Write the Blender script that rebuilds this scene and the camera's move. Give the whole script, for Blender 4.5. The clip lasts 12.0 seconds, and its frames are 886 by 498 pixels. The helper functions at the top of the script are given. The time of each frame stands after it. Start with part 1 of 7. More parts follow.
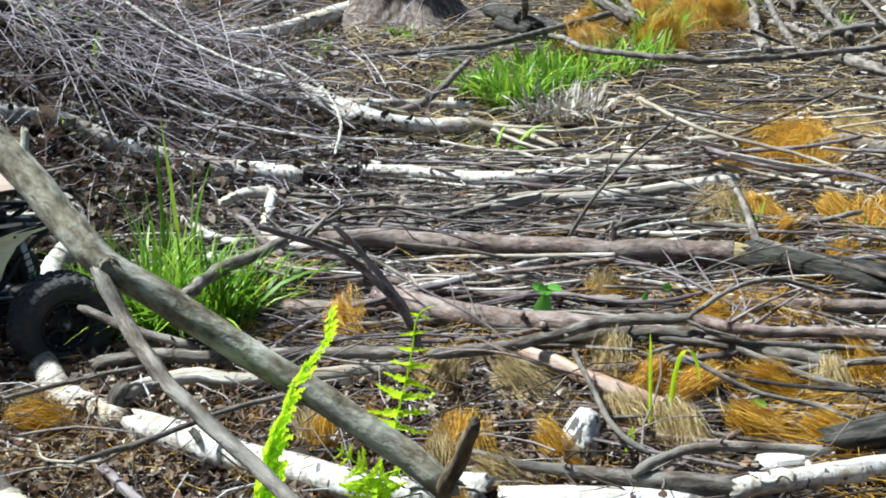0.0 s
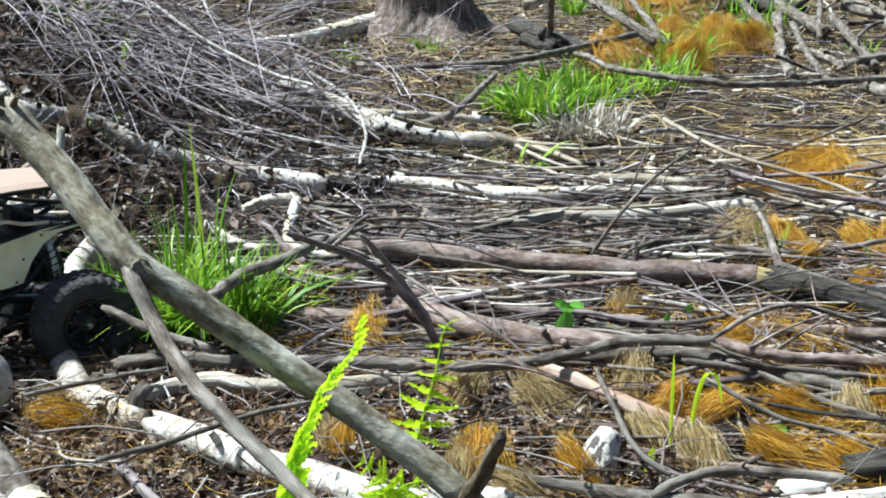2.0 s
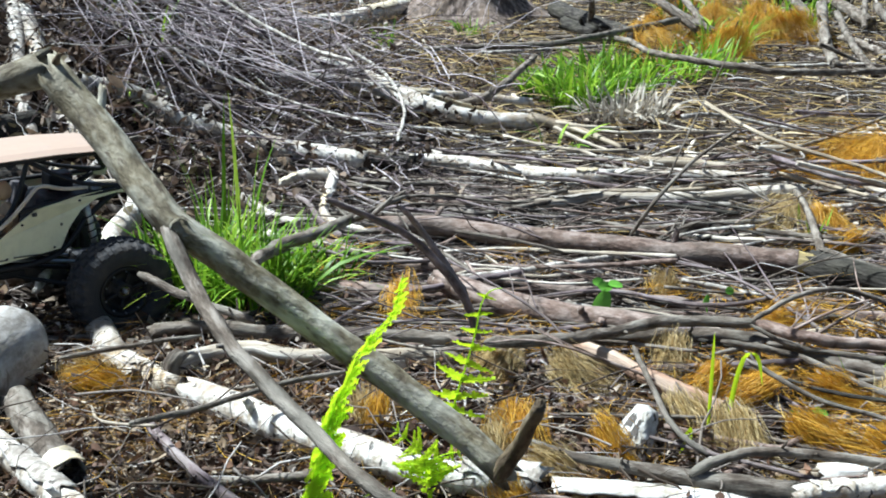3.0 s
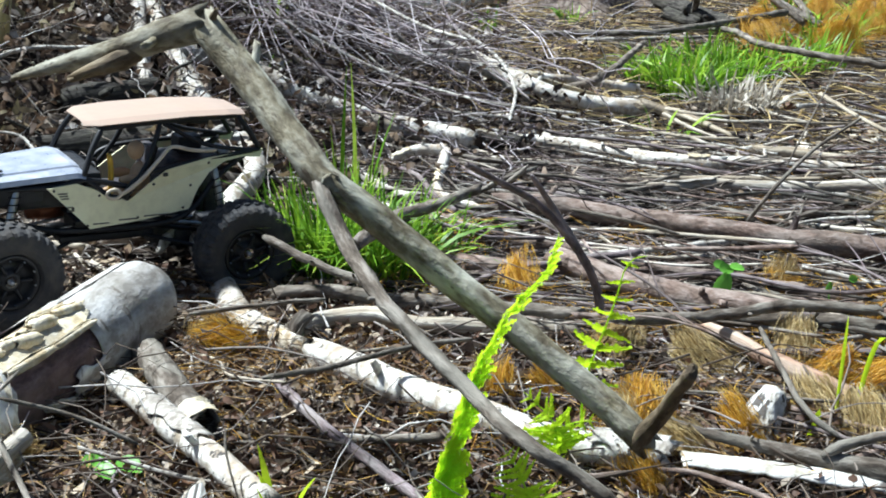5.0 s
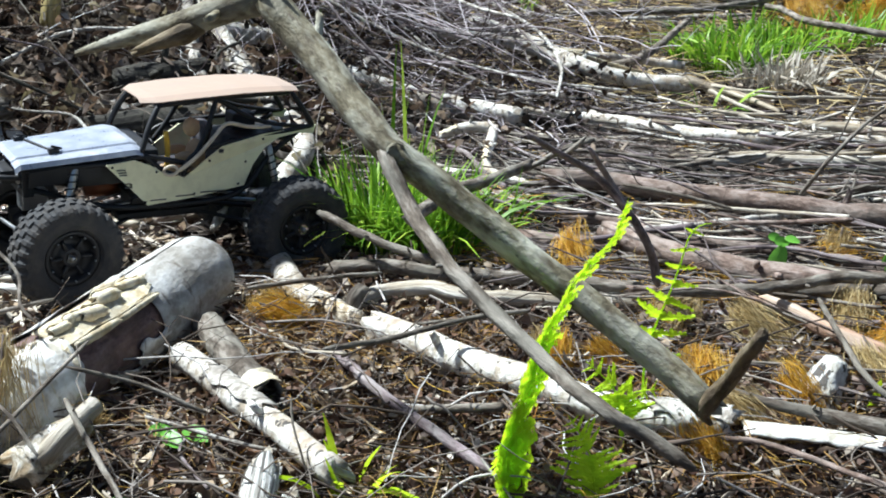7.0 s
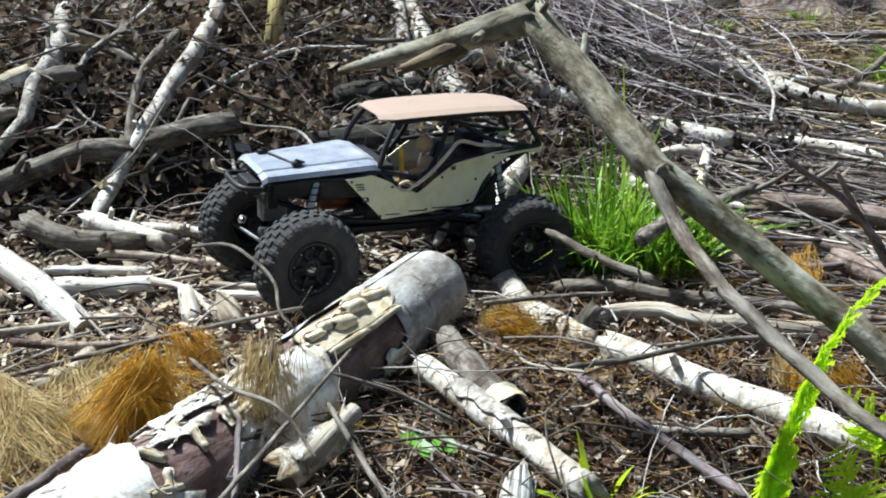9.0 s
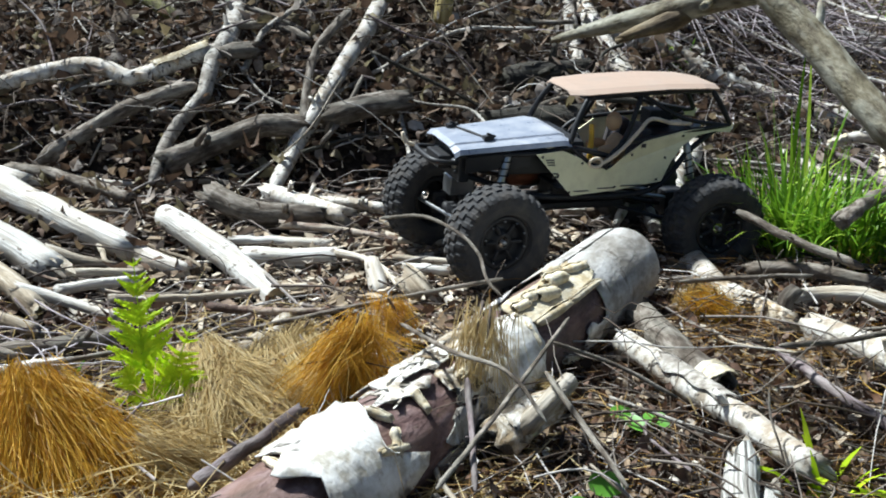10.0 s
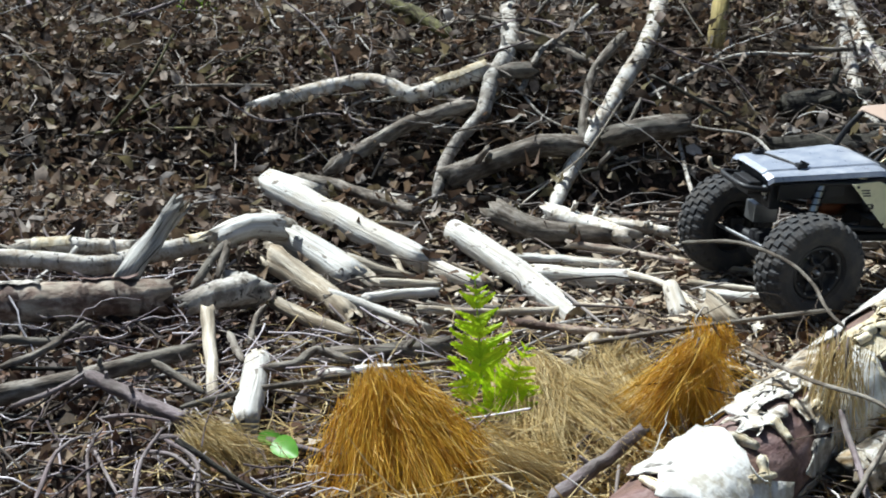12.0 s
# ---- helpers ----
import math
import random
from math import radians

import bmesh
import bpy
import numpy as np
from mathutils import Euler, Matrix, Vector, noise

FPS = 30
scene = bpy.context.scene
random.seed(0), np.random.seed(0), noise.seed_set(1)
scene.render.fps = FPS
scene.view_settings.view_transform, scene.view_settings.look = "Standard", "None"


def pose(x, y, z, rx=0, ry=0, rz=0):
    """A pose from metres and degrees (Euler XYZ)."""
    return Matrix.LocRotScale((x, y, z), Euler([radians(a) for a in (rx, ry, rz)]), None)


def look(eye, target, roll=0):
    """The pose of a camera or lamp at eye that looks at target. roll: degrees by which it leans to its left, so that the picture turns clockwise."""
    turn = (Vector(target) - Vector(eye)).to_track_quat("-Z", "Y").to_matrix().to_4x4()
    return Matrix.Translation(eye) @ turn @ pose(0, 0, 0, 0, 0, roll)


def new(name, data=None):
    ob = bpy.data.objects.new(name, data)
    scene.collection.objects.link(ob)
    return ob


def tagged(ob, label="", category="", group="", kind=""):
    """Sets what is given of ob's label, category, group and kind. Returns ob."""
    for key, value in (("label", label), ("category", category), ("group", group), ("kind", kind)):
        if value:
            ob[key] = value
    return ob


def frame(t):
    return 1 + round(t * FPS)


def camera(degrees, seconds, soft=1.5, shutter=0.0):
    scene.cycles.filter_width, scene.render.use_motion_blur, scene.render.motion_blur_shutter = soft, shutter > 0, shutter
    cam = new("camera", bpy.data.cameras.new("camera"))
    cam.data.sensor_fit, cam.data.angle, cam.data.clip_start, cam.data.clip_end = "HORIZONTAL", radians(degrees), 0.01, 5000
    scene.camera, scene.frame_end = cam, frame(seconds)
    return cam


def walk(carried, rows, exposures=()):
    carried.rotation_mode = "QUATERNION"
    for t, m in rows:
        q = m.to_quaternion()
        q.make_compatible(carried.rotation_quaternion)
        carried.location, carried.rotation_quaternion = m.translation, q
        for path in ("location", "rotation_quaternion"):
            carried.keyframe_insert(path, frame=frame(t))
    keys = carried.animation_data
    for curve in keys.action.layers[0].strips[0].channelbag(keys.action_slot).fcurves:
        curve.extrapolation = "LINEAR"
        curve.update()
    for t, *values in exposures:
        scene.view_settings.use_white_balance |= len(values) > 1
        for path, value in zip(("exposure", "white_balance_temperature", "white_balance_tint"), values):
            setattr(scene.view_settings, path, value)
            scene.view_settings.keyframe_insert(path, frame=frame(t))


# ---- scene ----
cam = camera(40.1, 12.0, soft=1.9)
PATH = [
    (0, (0.079, -0.018, 0.786), (0.005, 1.875, 0.146), -1.9),
    (0.5, (0.084, -0.014, 0.806), (0.022, 1.889, 0.195), -1.1),
    (1, (0.072, -0.016, 0.811), (-0.008, 1.893, 0.219), -0.8),
    (1.5, (0.069, -0.019, 0.802), (-0.022, 1.886, 0.199), -0.5),
    (2, (0.061, -0.02, 0.785), (-0.034, 1.88, 0.167), 0.0),
    (2.5, (0.052, -0.019, 0.77), (-0.066, 1.875, 0.139), 0.3),
    (2.7, (0.055, -0.012, 0.764), (-0.075, 1.88, 0.129), 0.5),
    (4.3, (0.001, -0.028, 0.745), (-0.225, 1.854, 0.109), 1.9),
    (4.5, (-0.006, -0.035, 0.735), (-0.247, 1.844, 0.092), 1.8),
    (5, (-0.019, -0.035, 0.729), (-0.287, 1.837, 0.079), 2.0),
    (5.5, (-0.025, -0.033, 0.725), (-0.299, 1.836, 0.069), 1.8),
    (6, (-0.031, -0.03, 0.723), (-0.317, 1.836, 0.06), 1.6),
    (6.5, (-0.041, -0.037, 0.72), (-0.351, 1.823, 0.054), 1.7),
    (6.7, (-0.045, -0.043, 0.713), (-0.356, 1.816, 0.043), 1.4),
    (8.3, (-0.086, -0.082, 0.713), (-0.561, 1.74, 0.039), 0.1),
    (8.5, (-0.117, -0.088, 0.711), (-0.641, 1.722, 0.042), 0.1),
    (9, (-0.156, -0.093, 0.714), (-0.726, 1.712, 0.069), 0.4),
    (9.5, (-0.202, -0.114, 0.68), (-0.836, 1.663, 0.016), 0.7),
    (10, (-0.273, -0.136, 0.68), (-1.008, 1.606, 0.028), 0.2),
    (10.5, (-0.336, -0.163, 0.679), (-1.149, 1.55, 0.041), 0.2),
    (11, (-0.373, -0.176, 0.684), (-1.223, 1.519, 0.049), 0.4),
    (11.5, (-0.422, -0.21, 0.685), (-1.352, 1.448, 0.062), 0.5),
    (12, (-0.448, -0.238, 0.682), (-1.439, 1.384, 0.062), 0.1),
]
walk(cam, [(t, look(eye, target, roll)) for t, eye, target, roll in PATH],
     exposures=[(0.0, 0.88, 5660, 2), (6.5, 0.90, 5720, 3), (8.5, 0.75, 5800, 3), (12.0, 0.60, 5880, 3)])

# ---- daylight: bright hazy sky, soft high sun ----
world = bpy.data.worlds.new("sky")
scene.world = world
world.use_nodes = True
wn = world.node_tree.nodes
sky = wn.new("ShaderNodeTexSky")
sky.sky_type, sky.sun_disc = "NISHITA", False
sky.sun_elevation, sky.sun_rotation = radians(58), radians(-75)
sky.air_density, sky.dust_density = 1.0, 2.0
wn["Background"].inputs["Strength"].default_value = 0.050
world.node_tree.links.new(sky.outputs[0], wn["Background"].inputs["Color"])
sun = new("sun", bpy.data.lights.new("sun", "SUN"))
sun.data.energy, sun.data.angle, sun.data.color = 6.1, radians(4), (1.0, 0.975, 0.93)
sun.matrix_world = look((0, 0, 8), Vector((0, 0, 8)) - Vector((math.sin(radians(-75)) * math.cos(radians(58)), math.cos(radians(-75)) * math.cos(radians(58)), math.sin(radians(58)))))


# ---- materials ----
class Nodes:
    def __init__(self, name, rough=0.8, metal=0.0, spec=0.3):
        self.m = bpy.data.materials.new(name)
        self.m.use_nodes = True
        self.t = self.m.node_tree
        self.b = self.t.nodes["Principled BSDF"]
        self.b.inputs["Roughness"].default_value = rough
        self.b.inputs["Metallic"].default_value = metal
        self.b.inputs["Specular IOR Level"].default_value = spec

    def add(self, kind, **kw):
        n = self.t.nodes.new(kind)
        for k, v in kw.items():
            setattr(n, k, v)
        return n

    def link(self, a, b):
        self.t.links.new(a, b)

    def noise(self, vec, scale, detail=4.0, rough=0.6):
        n = self.add("ShaderNodeTexNoise")
        n.inputs["Scale"].default_value, n.inputs["Detail"].default_value, n.inputs["Roughness"].default_value = scale, detail, rough
        if vec is not None:
            self.link(vec, n.inputs["Vector"])
        return n.outputs["Fac"]

    def ramp(self, fac, stops):
        n = self.add("ShaderNodeValToRGB")
        e = n.color_ramp.elements
        while len(e) < len(stops):
            e.new(0.5)
        for el, (p, c) in zip(e, stops):
            el.position, el.color = p, (*c, 1) if len(c) == 3 else c
        self.link(fac, n.inputs["Fac"])
        return n.outputs["Color"]

    def mix(self, fac, a, b, blend="MIX"):
        n = self.add("ShaderNodeMix", data_type="RGBA", blend_type=blend)
        for sock, v in ((n.inputs[0], fac), (n.inputs[6], a), (n.inputs[7], b)):
            if hasattr(v, "links"):
                self.link(v, sock)
            elif isinstance(v, (int, float)):
                sock.default_value = v
            else:
                sock.default_value = (*v, 1)
        return n.outputs[2]

    def scaled(self, vec, s):
        n = self.add("ShaderNodeMapping")
        n.inputs["Scale"].default_value = s
        self.link(vec, n.inputs["Vector"])
        return n.outputs[0]

    def bump(self, height, strength, dist=0.002):
        n = self.add("ShaderNodeBump")
        n.inputs["Strength"].default_value, n.inputs["Distance"].default_value = strength, dist
        self.link(height, n.inputs["Height"])
        self.link(n.outputs[0], self.b.inputs["Normal"])

    def color(self, c):
        if hasattr(c, "links"):
            self.link(c, self.b.inputs["Base Color"])
        else:
            self.b.inputs["Base Color"].default_value = (*c, 1)
        return self


def axial(n):
    """Place along and round a log, shifted for each object."""
    a = n.add("ShaderNodeAttribute", attribute_name="axial")
    o = n.add("ShaderNodeObjectInfo")
    v = n.add("ShaderNodeVectorMath", operation="ADD")
    k = n.add("ShaderNodeMath", operation="MULTIPLY")
    k.inputs[1].default_value = 23.0
    n.link(o.outputs["Random"], k.inputs[0])
    n.link(a.outputs["Vector"], v.inputs[0])
    n.link(k.outputs[0], v.inputs[1])
    return v.outputs[0], o.outputs["Random"]


def wood(name, stops, stretch=(1, 1, 0.15), scale=70, patch=None, patch_amt=0.5, patch_scale=14, spots=None, spot_stretch=(1, 1, 6), spot_scale=28,
         spot_at=(0.62, 0.68), rough=0.8, bump=0.5, spec=0.25, dirt=0.5):
    n = Nodes(name, rough, 0, spec)
    v, rnd = axial(n)
    w = n.scaled(v, (2.5, 2.5, 1))
    fine = n.noise(n.scaled(v, stretch), scale, 6, 0.65)
    col = n.ramp(fine, [(0.5 + (p - 0.5) * 0.55, c) for p, c in stops])
    if patch:
        p = n.noise(w, patch_scale, 3, 0.6)
        col = n.mix(n.ramp(p, [(0.47, (0, 0, 0)), (0.62, (patch_amt,) * 3)]), col, patch)
    if spots:
        s = n.noise(n.scaled(v, spot_stretch), spot_scale, 3, 0.55)
        col = n.mix(n.ramp(s, [(spot_at[0], (0, 0, 0)), (spot_at[1], (0.92,) * 3)]), col, spots)
    grime = n.noise(w, 5.5, 5, 0.7)
    col = n.mix(n.ramp(grime, [(0.35, (dirt,) * 3), (0.6, (0, 0, 0))]), col, (0.10, 0.08, 0.06))
    vary = n.add("ShaderNodeHueSaturation")
    k = n.add("ShaderNodeMapRange")
    k.inputs["To Min"].default_value, k.inputs["To Max"].default_value = 0.8, 1.2
    n.link(rnd, k.inputs["Value"])
    n.link(k.outputs[0], vary.inputs["Value"])
    n.link(col, vary.inputs["Color"])
    n.color(vary.outputs[0])
    coarse = n.noise(n.scaled(v, (1, 1, 0.45)), 26, 3, 0.55)
    both = n.add("ShaderNodeMath", operation="ADD")
    n.link(fine, both.inputs[0])
    n.link(coarse, both.inputs[1])
    n.bump(both.outputs[0], min(1.0, bump * 1.6), 0.006)
    return n.m


M = {}
M["birch"] = wood("birch_bark", [(0.3, (0.42, 0.36, 0.28)), (0.48, (0.70, 0.66, 0.58)), (0.7, (0.84, 0.82, 0.77))], (1, 1, 1.4), 45, (0.27, 0.205, 0.14), 0.7, 11, (0.035, 0.03, 0.028), (3, 3, 5), 20, (0.62, 0.66), 0.6, 0.5)
M["birch_grey"] = wood("grey_birch_bark", [(0.3, (0.25, 0.22, 0.185)), (0.5, (0.49, 0.455, 0.40)), (0.72, (0.70, 0.68, 0.63))], (1, 1, 1.4), 45, (0.22, 0.19, 0.16), 0.6, 12, (0.04, 0.034, 0.03), (3.5, 3.5, 5), 22, (0.60, 0.65), 0.75, 0.7)
M["grey"] = wood("grey_bark", [(0.3, (0.042, 0.032, 0.024)), (0.5, (0.115, 0.093, 0.073)), (0.72, (0.27, 0.24, 0.205))], (1, 1, 0.35), 70, (0.27, 0.255, 0.215), 0.5, 17, None, rough=0.8, bump=0.6)
M["limb"] = wood("smooth_grey_bark", [(0.3, (0.075, 0.060, 0.034)), (0.5, (0.175, 0.152, 0.095)), (0.75, (0.31, 0.288, 0.21))], (1, 1, 0.6), 55, (0.50, 0.49, 0.40), 0.85, 13, (0.08, 0.06, 0.04), (3, 3, 1), 30, (0.62, 0.68), 0.72, 0.5)
M["limb_brown"] = wood("brown_stub_bark", [(0.3, (0.05, 0.034, 0.018)), (0.5, (0.115, 0.085, 0.05)), (0.75, (0.2, 0.165, 0.11))], (1, 1, 0.3), 60, (0.2, 0.15, 0.085), 0.6, 20, None, rough=0.8, bump=0.7)
M["pine"] = wood("pine_bark", [(0.3, (0.075, 0.046, 0.036)), (0.5, (0.19, 0.130, 0.104)), (0.74, (0.35, 0.28, 0.245))], (1, 1, 0.5), 60, (0.28, 0.24, 0.21), 0.5, 16, (0.07, 0.045, 0.035), (1, 1, 1.5), 26, (0.62, 0.68), 0.75, 0.6)
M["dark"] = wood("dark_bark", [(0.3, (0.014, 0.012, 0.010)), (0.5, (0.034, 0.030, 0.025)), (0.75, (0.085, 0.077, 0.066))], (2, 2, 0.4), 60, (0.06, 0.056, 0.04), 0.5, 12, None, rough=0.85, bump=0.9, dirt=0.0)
M["white"] = wood("bare_white_wood", [(0.28, (0.46, 0.42, 0.36)), (0.48, (0.62, 0.60, 0.555)), (0.7, (0.72, 0.71, 0.68))], (2, 2, 0.06), 70, (0.50, 0.42, 0.31), 0.5, 9, (0.13, 0.1, 0.075), (3, 3, 1.5), 18, (0.62, 0.67), 0.6, 0.45, dirt=0.35)
M["chunk"] = wood("cracked_white_bark", [(0.3, (0.42, 0.38, 0.31)), (0.5, (0.62, 0.60, 0.54)), (0.72, (0.72, 0.71, 0.68))], (2, 2, 1.4), 40, (0.40, 0.35, 0.27), 0.6, 16, (0.045, 0.035, 0.028), (3, 3, 1.4), 24, (0.54, 0.57), 0.65, 0.6, dirt=0.2)
M["pale"] = wood("pale_weathered_wood", [(0.28, (0.26, 0.215, 0.16)), (0.5, (0.5, 0.44, 0.35)), (0.72, (0.66, 0.62, 0.55))], (1, 1, 0.06), 90, (0.36, 0.29, 0.2), 0.5, 14, None, rough=0.75, bump=0.7)
M["silver"] = wood("silvery_split_wood", [(0.28, (0.20, 0.19, 0.17)), (0.5, (0.47, 0.46, 0.43)), (0.72, (0.66, 0.65, 0.62))], (3, 3, 0.08), 70, (0.34, 0.31, 0.26), 0.5, 14, (0.05, 0.045, 0.04), (6, 6, 0.3), 22, (0.60, 0.64), 0.7, 0.9, dirt=0.2)
M["tan"] = wood("tan_rotten_wood", [(0.28, (0.17, 0.125, 0.08)), (0.5, (0.40, 0.33, 0.235)), (0.72, (0.60, 0.535, 0.43))], (1, 1, 0.07), 80, (0.3, 0.26, 0.2), 0.6, 14, None, rough=0.85, bump=1.0)
M["brown"] = wood("brown_peeling_bark", [(0.3, (0.09, 0.055, 0.04)), (0.5, (0.22, 0.15, 0.115)), (0.72, (0.42, 0.36, 0.3))], (1, 1, 0.8), 40, (0.48, 0.42, 0.33), 0.7, 15, (0.06, 0.035, 0.028), (1, 1, 2), 15, (0.56, 0.61), 0.75, 0.8)
M["purple"] = wood("purplish_bark", [(0.3, (0.065, 0.048, 0.05)), (0.5, (0.145, 0.11, 0.114)), (0.74, (0.27, 0.225, 0.232))], (1, 1, 0.3), 70, (0.3, 0.28, 0.26), 0.4, 16, None, rough=0.7, bump=0.5)
M["brush_bark"] = wood("pale_purplish_bark", [(0.3, (0.15, 0.11, 0.12)), (0.5, (0.33, 0.27, 0.29)), (0.74, (0.52, 0.46, 0.48))], (1, 1, 0.3), 60, (0.44, 0.41, 0.4), 0.5, 16, None, rough=0.55, bump=0.4, spec=0.4)
M["stump_bark"] = wood("furrowed_stump_bark", [(0.3, (0.03, 0.022, 0.018)), (0.5, (0.13, 0.10, 0.083)), (0.74, (0.32, 0.265, 0.235))], (2.2, 2.2, 0.4), 20, (0.28, 0.21, 0.16), 0.5, 5, None, rough=0.9, bump=1.0)
M["red"] = wood("red_split_wood", [(0.28, (0.24, 0.13, 0.08)), (0.5, (0.44, 0.28, 0.19)), (0.74, (0.58, 0.45, 0.34))], (1, 1, 0.06), 90, (0.5, 0.43, 0.35), 0.5, 12, None, rough=0.75, bump=0.6)
M["moss"] = wood("mossy_bark", [(0.3, (0.035, 0.034, 0.014)), (0.5, (0.085, 0.085, 0.028)), (0.74, (0.17, 0.17, 0.06))], (2, 2, 1), 60, (0.09, 0.07, 0.045), 0.6, 14, None, rough=0.9, bump=0.7)
M["yellow"] = wood("yellowed_wood", [(0.28, (0.25, 0.19, 0.06)), (0.5, (0.45, 0.36, 0.13)), (0.74, (0.56, 0.48, 0.24))], (1, 1, 0.1), 80, (0.2, 0.17, 0.1), 0.5, 14, None, rough=0.8, bump=0.7)
M["cut"] = wood("fresh_cut_wood", [(0.3, (0.42, 0.30, 0.15)), (0.5, (0.60, 0.47, 0.27)), (0.72, (0.72, 0.61, 0.41))], (1, 1, 1), 60, (0.4, 0.33, 0.2), 0.4, 22, None, rough=0.8, bump=0.5)
M["rotten_white"] = wood("crumbled_birch_bark", [(0.3, (0.2, 0.14, 0.08)), (0.5, (0.52, 0.45, 0.34)), (0.68, (0.8, 0.76, 0.68))], (1, 1, 1), 60, (0.3, 0.2, 0.09), 0.8, 22, (0.06, 0.045, 0.03), (1, 1, 1), 34, (0.55, 0.6), 0.8, 1.0)
M["inner"] = wood("purple_inner_bark", [(0.3, (0.07, 0.04, 0.038)), (0.5, (0.135, 0.08, 0.075)), (0.74, (0.22, 0.15, 0.14))], (1, 1, 0.5), 60, (0.17, 0.10, 0.07), 0.5, 18, None, rough=0.7, bump=0.5)
M["flesh"] = wood("cream_inner_bark", [(0.3, (0.52, 0.42, 0.26)), (0.5, (0.70, 0.62, 0.45)), (0.74, (0.80, 0.75, 0.61))], (1, 1, 1.5), 50, (0.5, 0.38, 0.2), 0.4, 20, None, rough=0.75, bump=0.4)

M["limb_silver"] = wood("silver_birch_bark", [(0.3, (0.3, 0.28, 0.25)), (0.5, (0.5, 0.48, 0.45)), (0.72, (0.66, 0.65, 0.63))], (1, 1, 0.6), 40, (0.34, 0.31, 0.26), 0.45, 14, (0.2, 0.17, 0.14), (1, 1, 3), 24, (0.64, 0.7), 0.55, 0.35)
M["birch_white"] = wood("clean_birch_bark", [(0.3, (0.46, 0.42, 0.34)), (0.5, (0.72, 0.70, 0.65)), (0.72, (0.82, 0.81, 0.78))], (1, 1, 1.4), 40, (0.42, 0.39, 0.34), 0.55, 12, (0.07, 0.06, 0.055), (1, 1, 1.3), 13, (0.62, 0.65), 0.6, 0.35)


def litter(name, stops, rough=0.8, grain=90, low=None, trans=0.0, bump=0.3):
    """A material whose colour differs from piece to piece."""
    n = Nodes(name, rough, 0, 0.25)
    g = n.add("ShaderNodeNewGeometry")
    col = n.ramp(g.outputs["Random Per Island"], stops)
    tc = n.add("ShaderNodeTexCoord")
    f = n.noise(tc.outputs["Object"], grain, 4, 0.6)
    col = n.mix(n.ramp(f, [(0.3, (0.55, 0.55, 0.55)), (0.65, (0, 0, 0))]), col, low or (0.05, 0.04, 0.03))
    n.color(col)
    n.bump(f, bump, 0.001)
    if trans:
        n.b.inputs["Subsurface Weight"].default_value = 0.0
        t = n.add("ShaderNodeBsdfTranslucent")
        n.link(col, t.inputs["Color"])
        mx = n.add("ShaderNodeMixShader")
        mx.inputs[0].default_value = trans
        n.link(n.b.outputs[0], mx.inputs[1])
        n.link(t.outputs[0], mx.inputs[2])
        n.link(mx.outputs[0], n.t.nodes["Material Output"].inputs["Surface"])
    return n.m


# cool light ends of these twig ramps put sky light into the colour
M["twigs"] = litter("dry_twigs", [(0, (0.032, 0.024, 0.02)), (0.3, (0.08, 0.06, 0.05)), (0.6, (0.165, 0.132, 0.115)), (0.85, (0.30, 0.265, 0.245)), (1, (0.52, 0.49, 0.46))])
M["pale_twigs"] = litter("pale_dry_twigs", [(0, (0.03, 0.021, 0.016)), (0.3, (0.075, 0.054, 0.040)), (0.55, (0.14, 0.11, 0.086)), (0.8, (0.27, 0.235, 0.205)), (1, (0.64, 0.61, 0.58))])
M["brush"] = litter("purplish_brush_twigs", [(0, (0.035, 0.024, 0.025)), (0.35, (0.16, 0.122, 0.13)), (0.6, (0.38, 0.325, 0.34)), (0.85, (0.66, 0.60, 0.62)), (1, (0.8, 0.74, 0.76))])
M["dead_leaf"] = litter("dead_leaves", [(0, (0.022, 0.014, 0.011)), (0.35, (0.085, 0.045, 0.03)), (0.55, (0.19, 0.10, 0.055)), (0.72, (0.18, 0.115, 0.085)), (0.88, (0.34, 0.245, 0.15)), (1, (0.52, 0.46, 0.39))], 0.65, 60, trans=0.15)
# darker copy of the dead leaves: shade between sticks put into the colour
M["shaded_leaf"] = litter("shade_toned_leaves", [(0, (0.016, 0.010, 0.008)), (0.45, (0.05, 0.03, 0.02)), (0.75, (0.10, 0.065, 0.042)), (0.93, (0.18, 0.125, 0.085)), (1, (0.36, 0.29, 0.22))], 0.65, 60, trans=0.1)
M["bank_leaf"] = litter("withered_leaves", [(0, (0.04, 0.025, 0.017)), (0.3, (0.12, 0.075, 0.05)), (0.5, (0.23, 0.15, 0.095)), (0.64, (0.20, 0.17, 0.085)), (0.78, (0.32, 0.235, 0.17)), (0.9, (0.43, 0.36, 0.3)), (1, (0.66, 0.61, 0.56))], 0.6, 60, trans=0.3)
M["chips"] = litter("wood_chips", [(0, (0.10, 0.07, 0.045)), (0.4, (0.26, 0.2, 0.135)), (0.75, (0.52, 0.44, 0.33)), (1, (0.78, 0.73, 0.64))], 0.8, 70, (0.2, 0.15, 0.1))
M["needle"] = litter("amber_pine_needles", [(0, (0.22, 0.10, 0.012)), (0.22, (0.49, 0.255, 0.022)), (0.6, (0.66, 0.40, 0.044)), (0.9, (0.73, 0.49, 0.08)), (1, (0.76, 0.60, 0.25))], 0.5, 40, (0.41, 0.185, 0.013), trans=0.35)
M["needle_brown"] = litter("brown_pine_needles", [(0, (0.10, 0.05, 0.015)), (0.5, (0.2, 0.11, 0.03)), (1, (0.38, 0.24, 0.07))], 0.6, 40, (0.08, 0.04, 0.012))
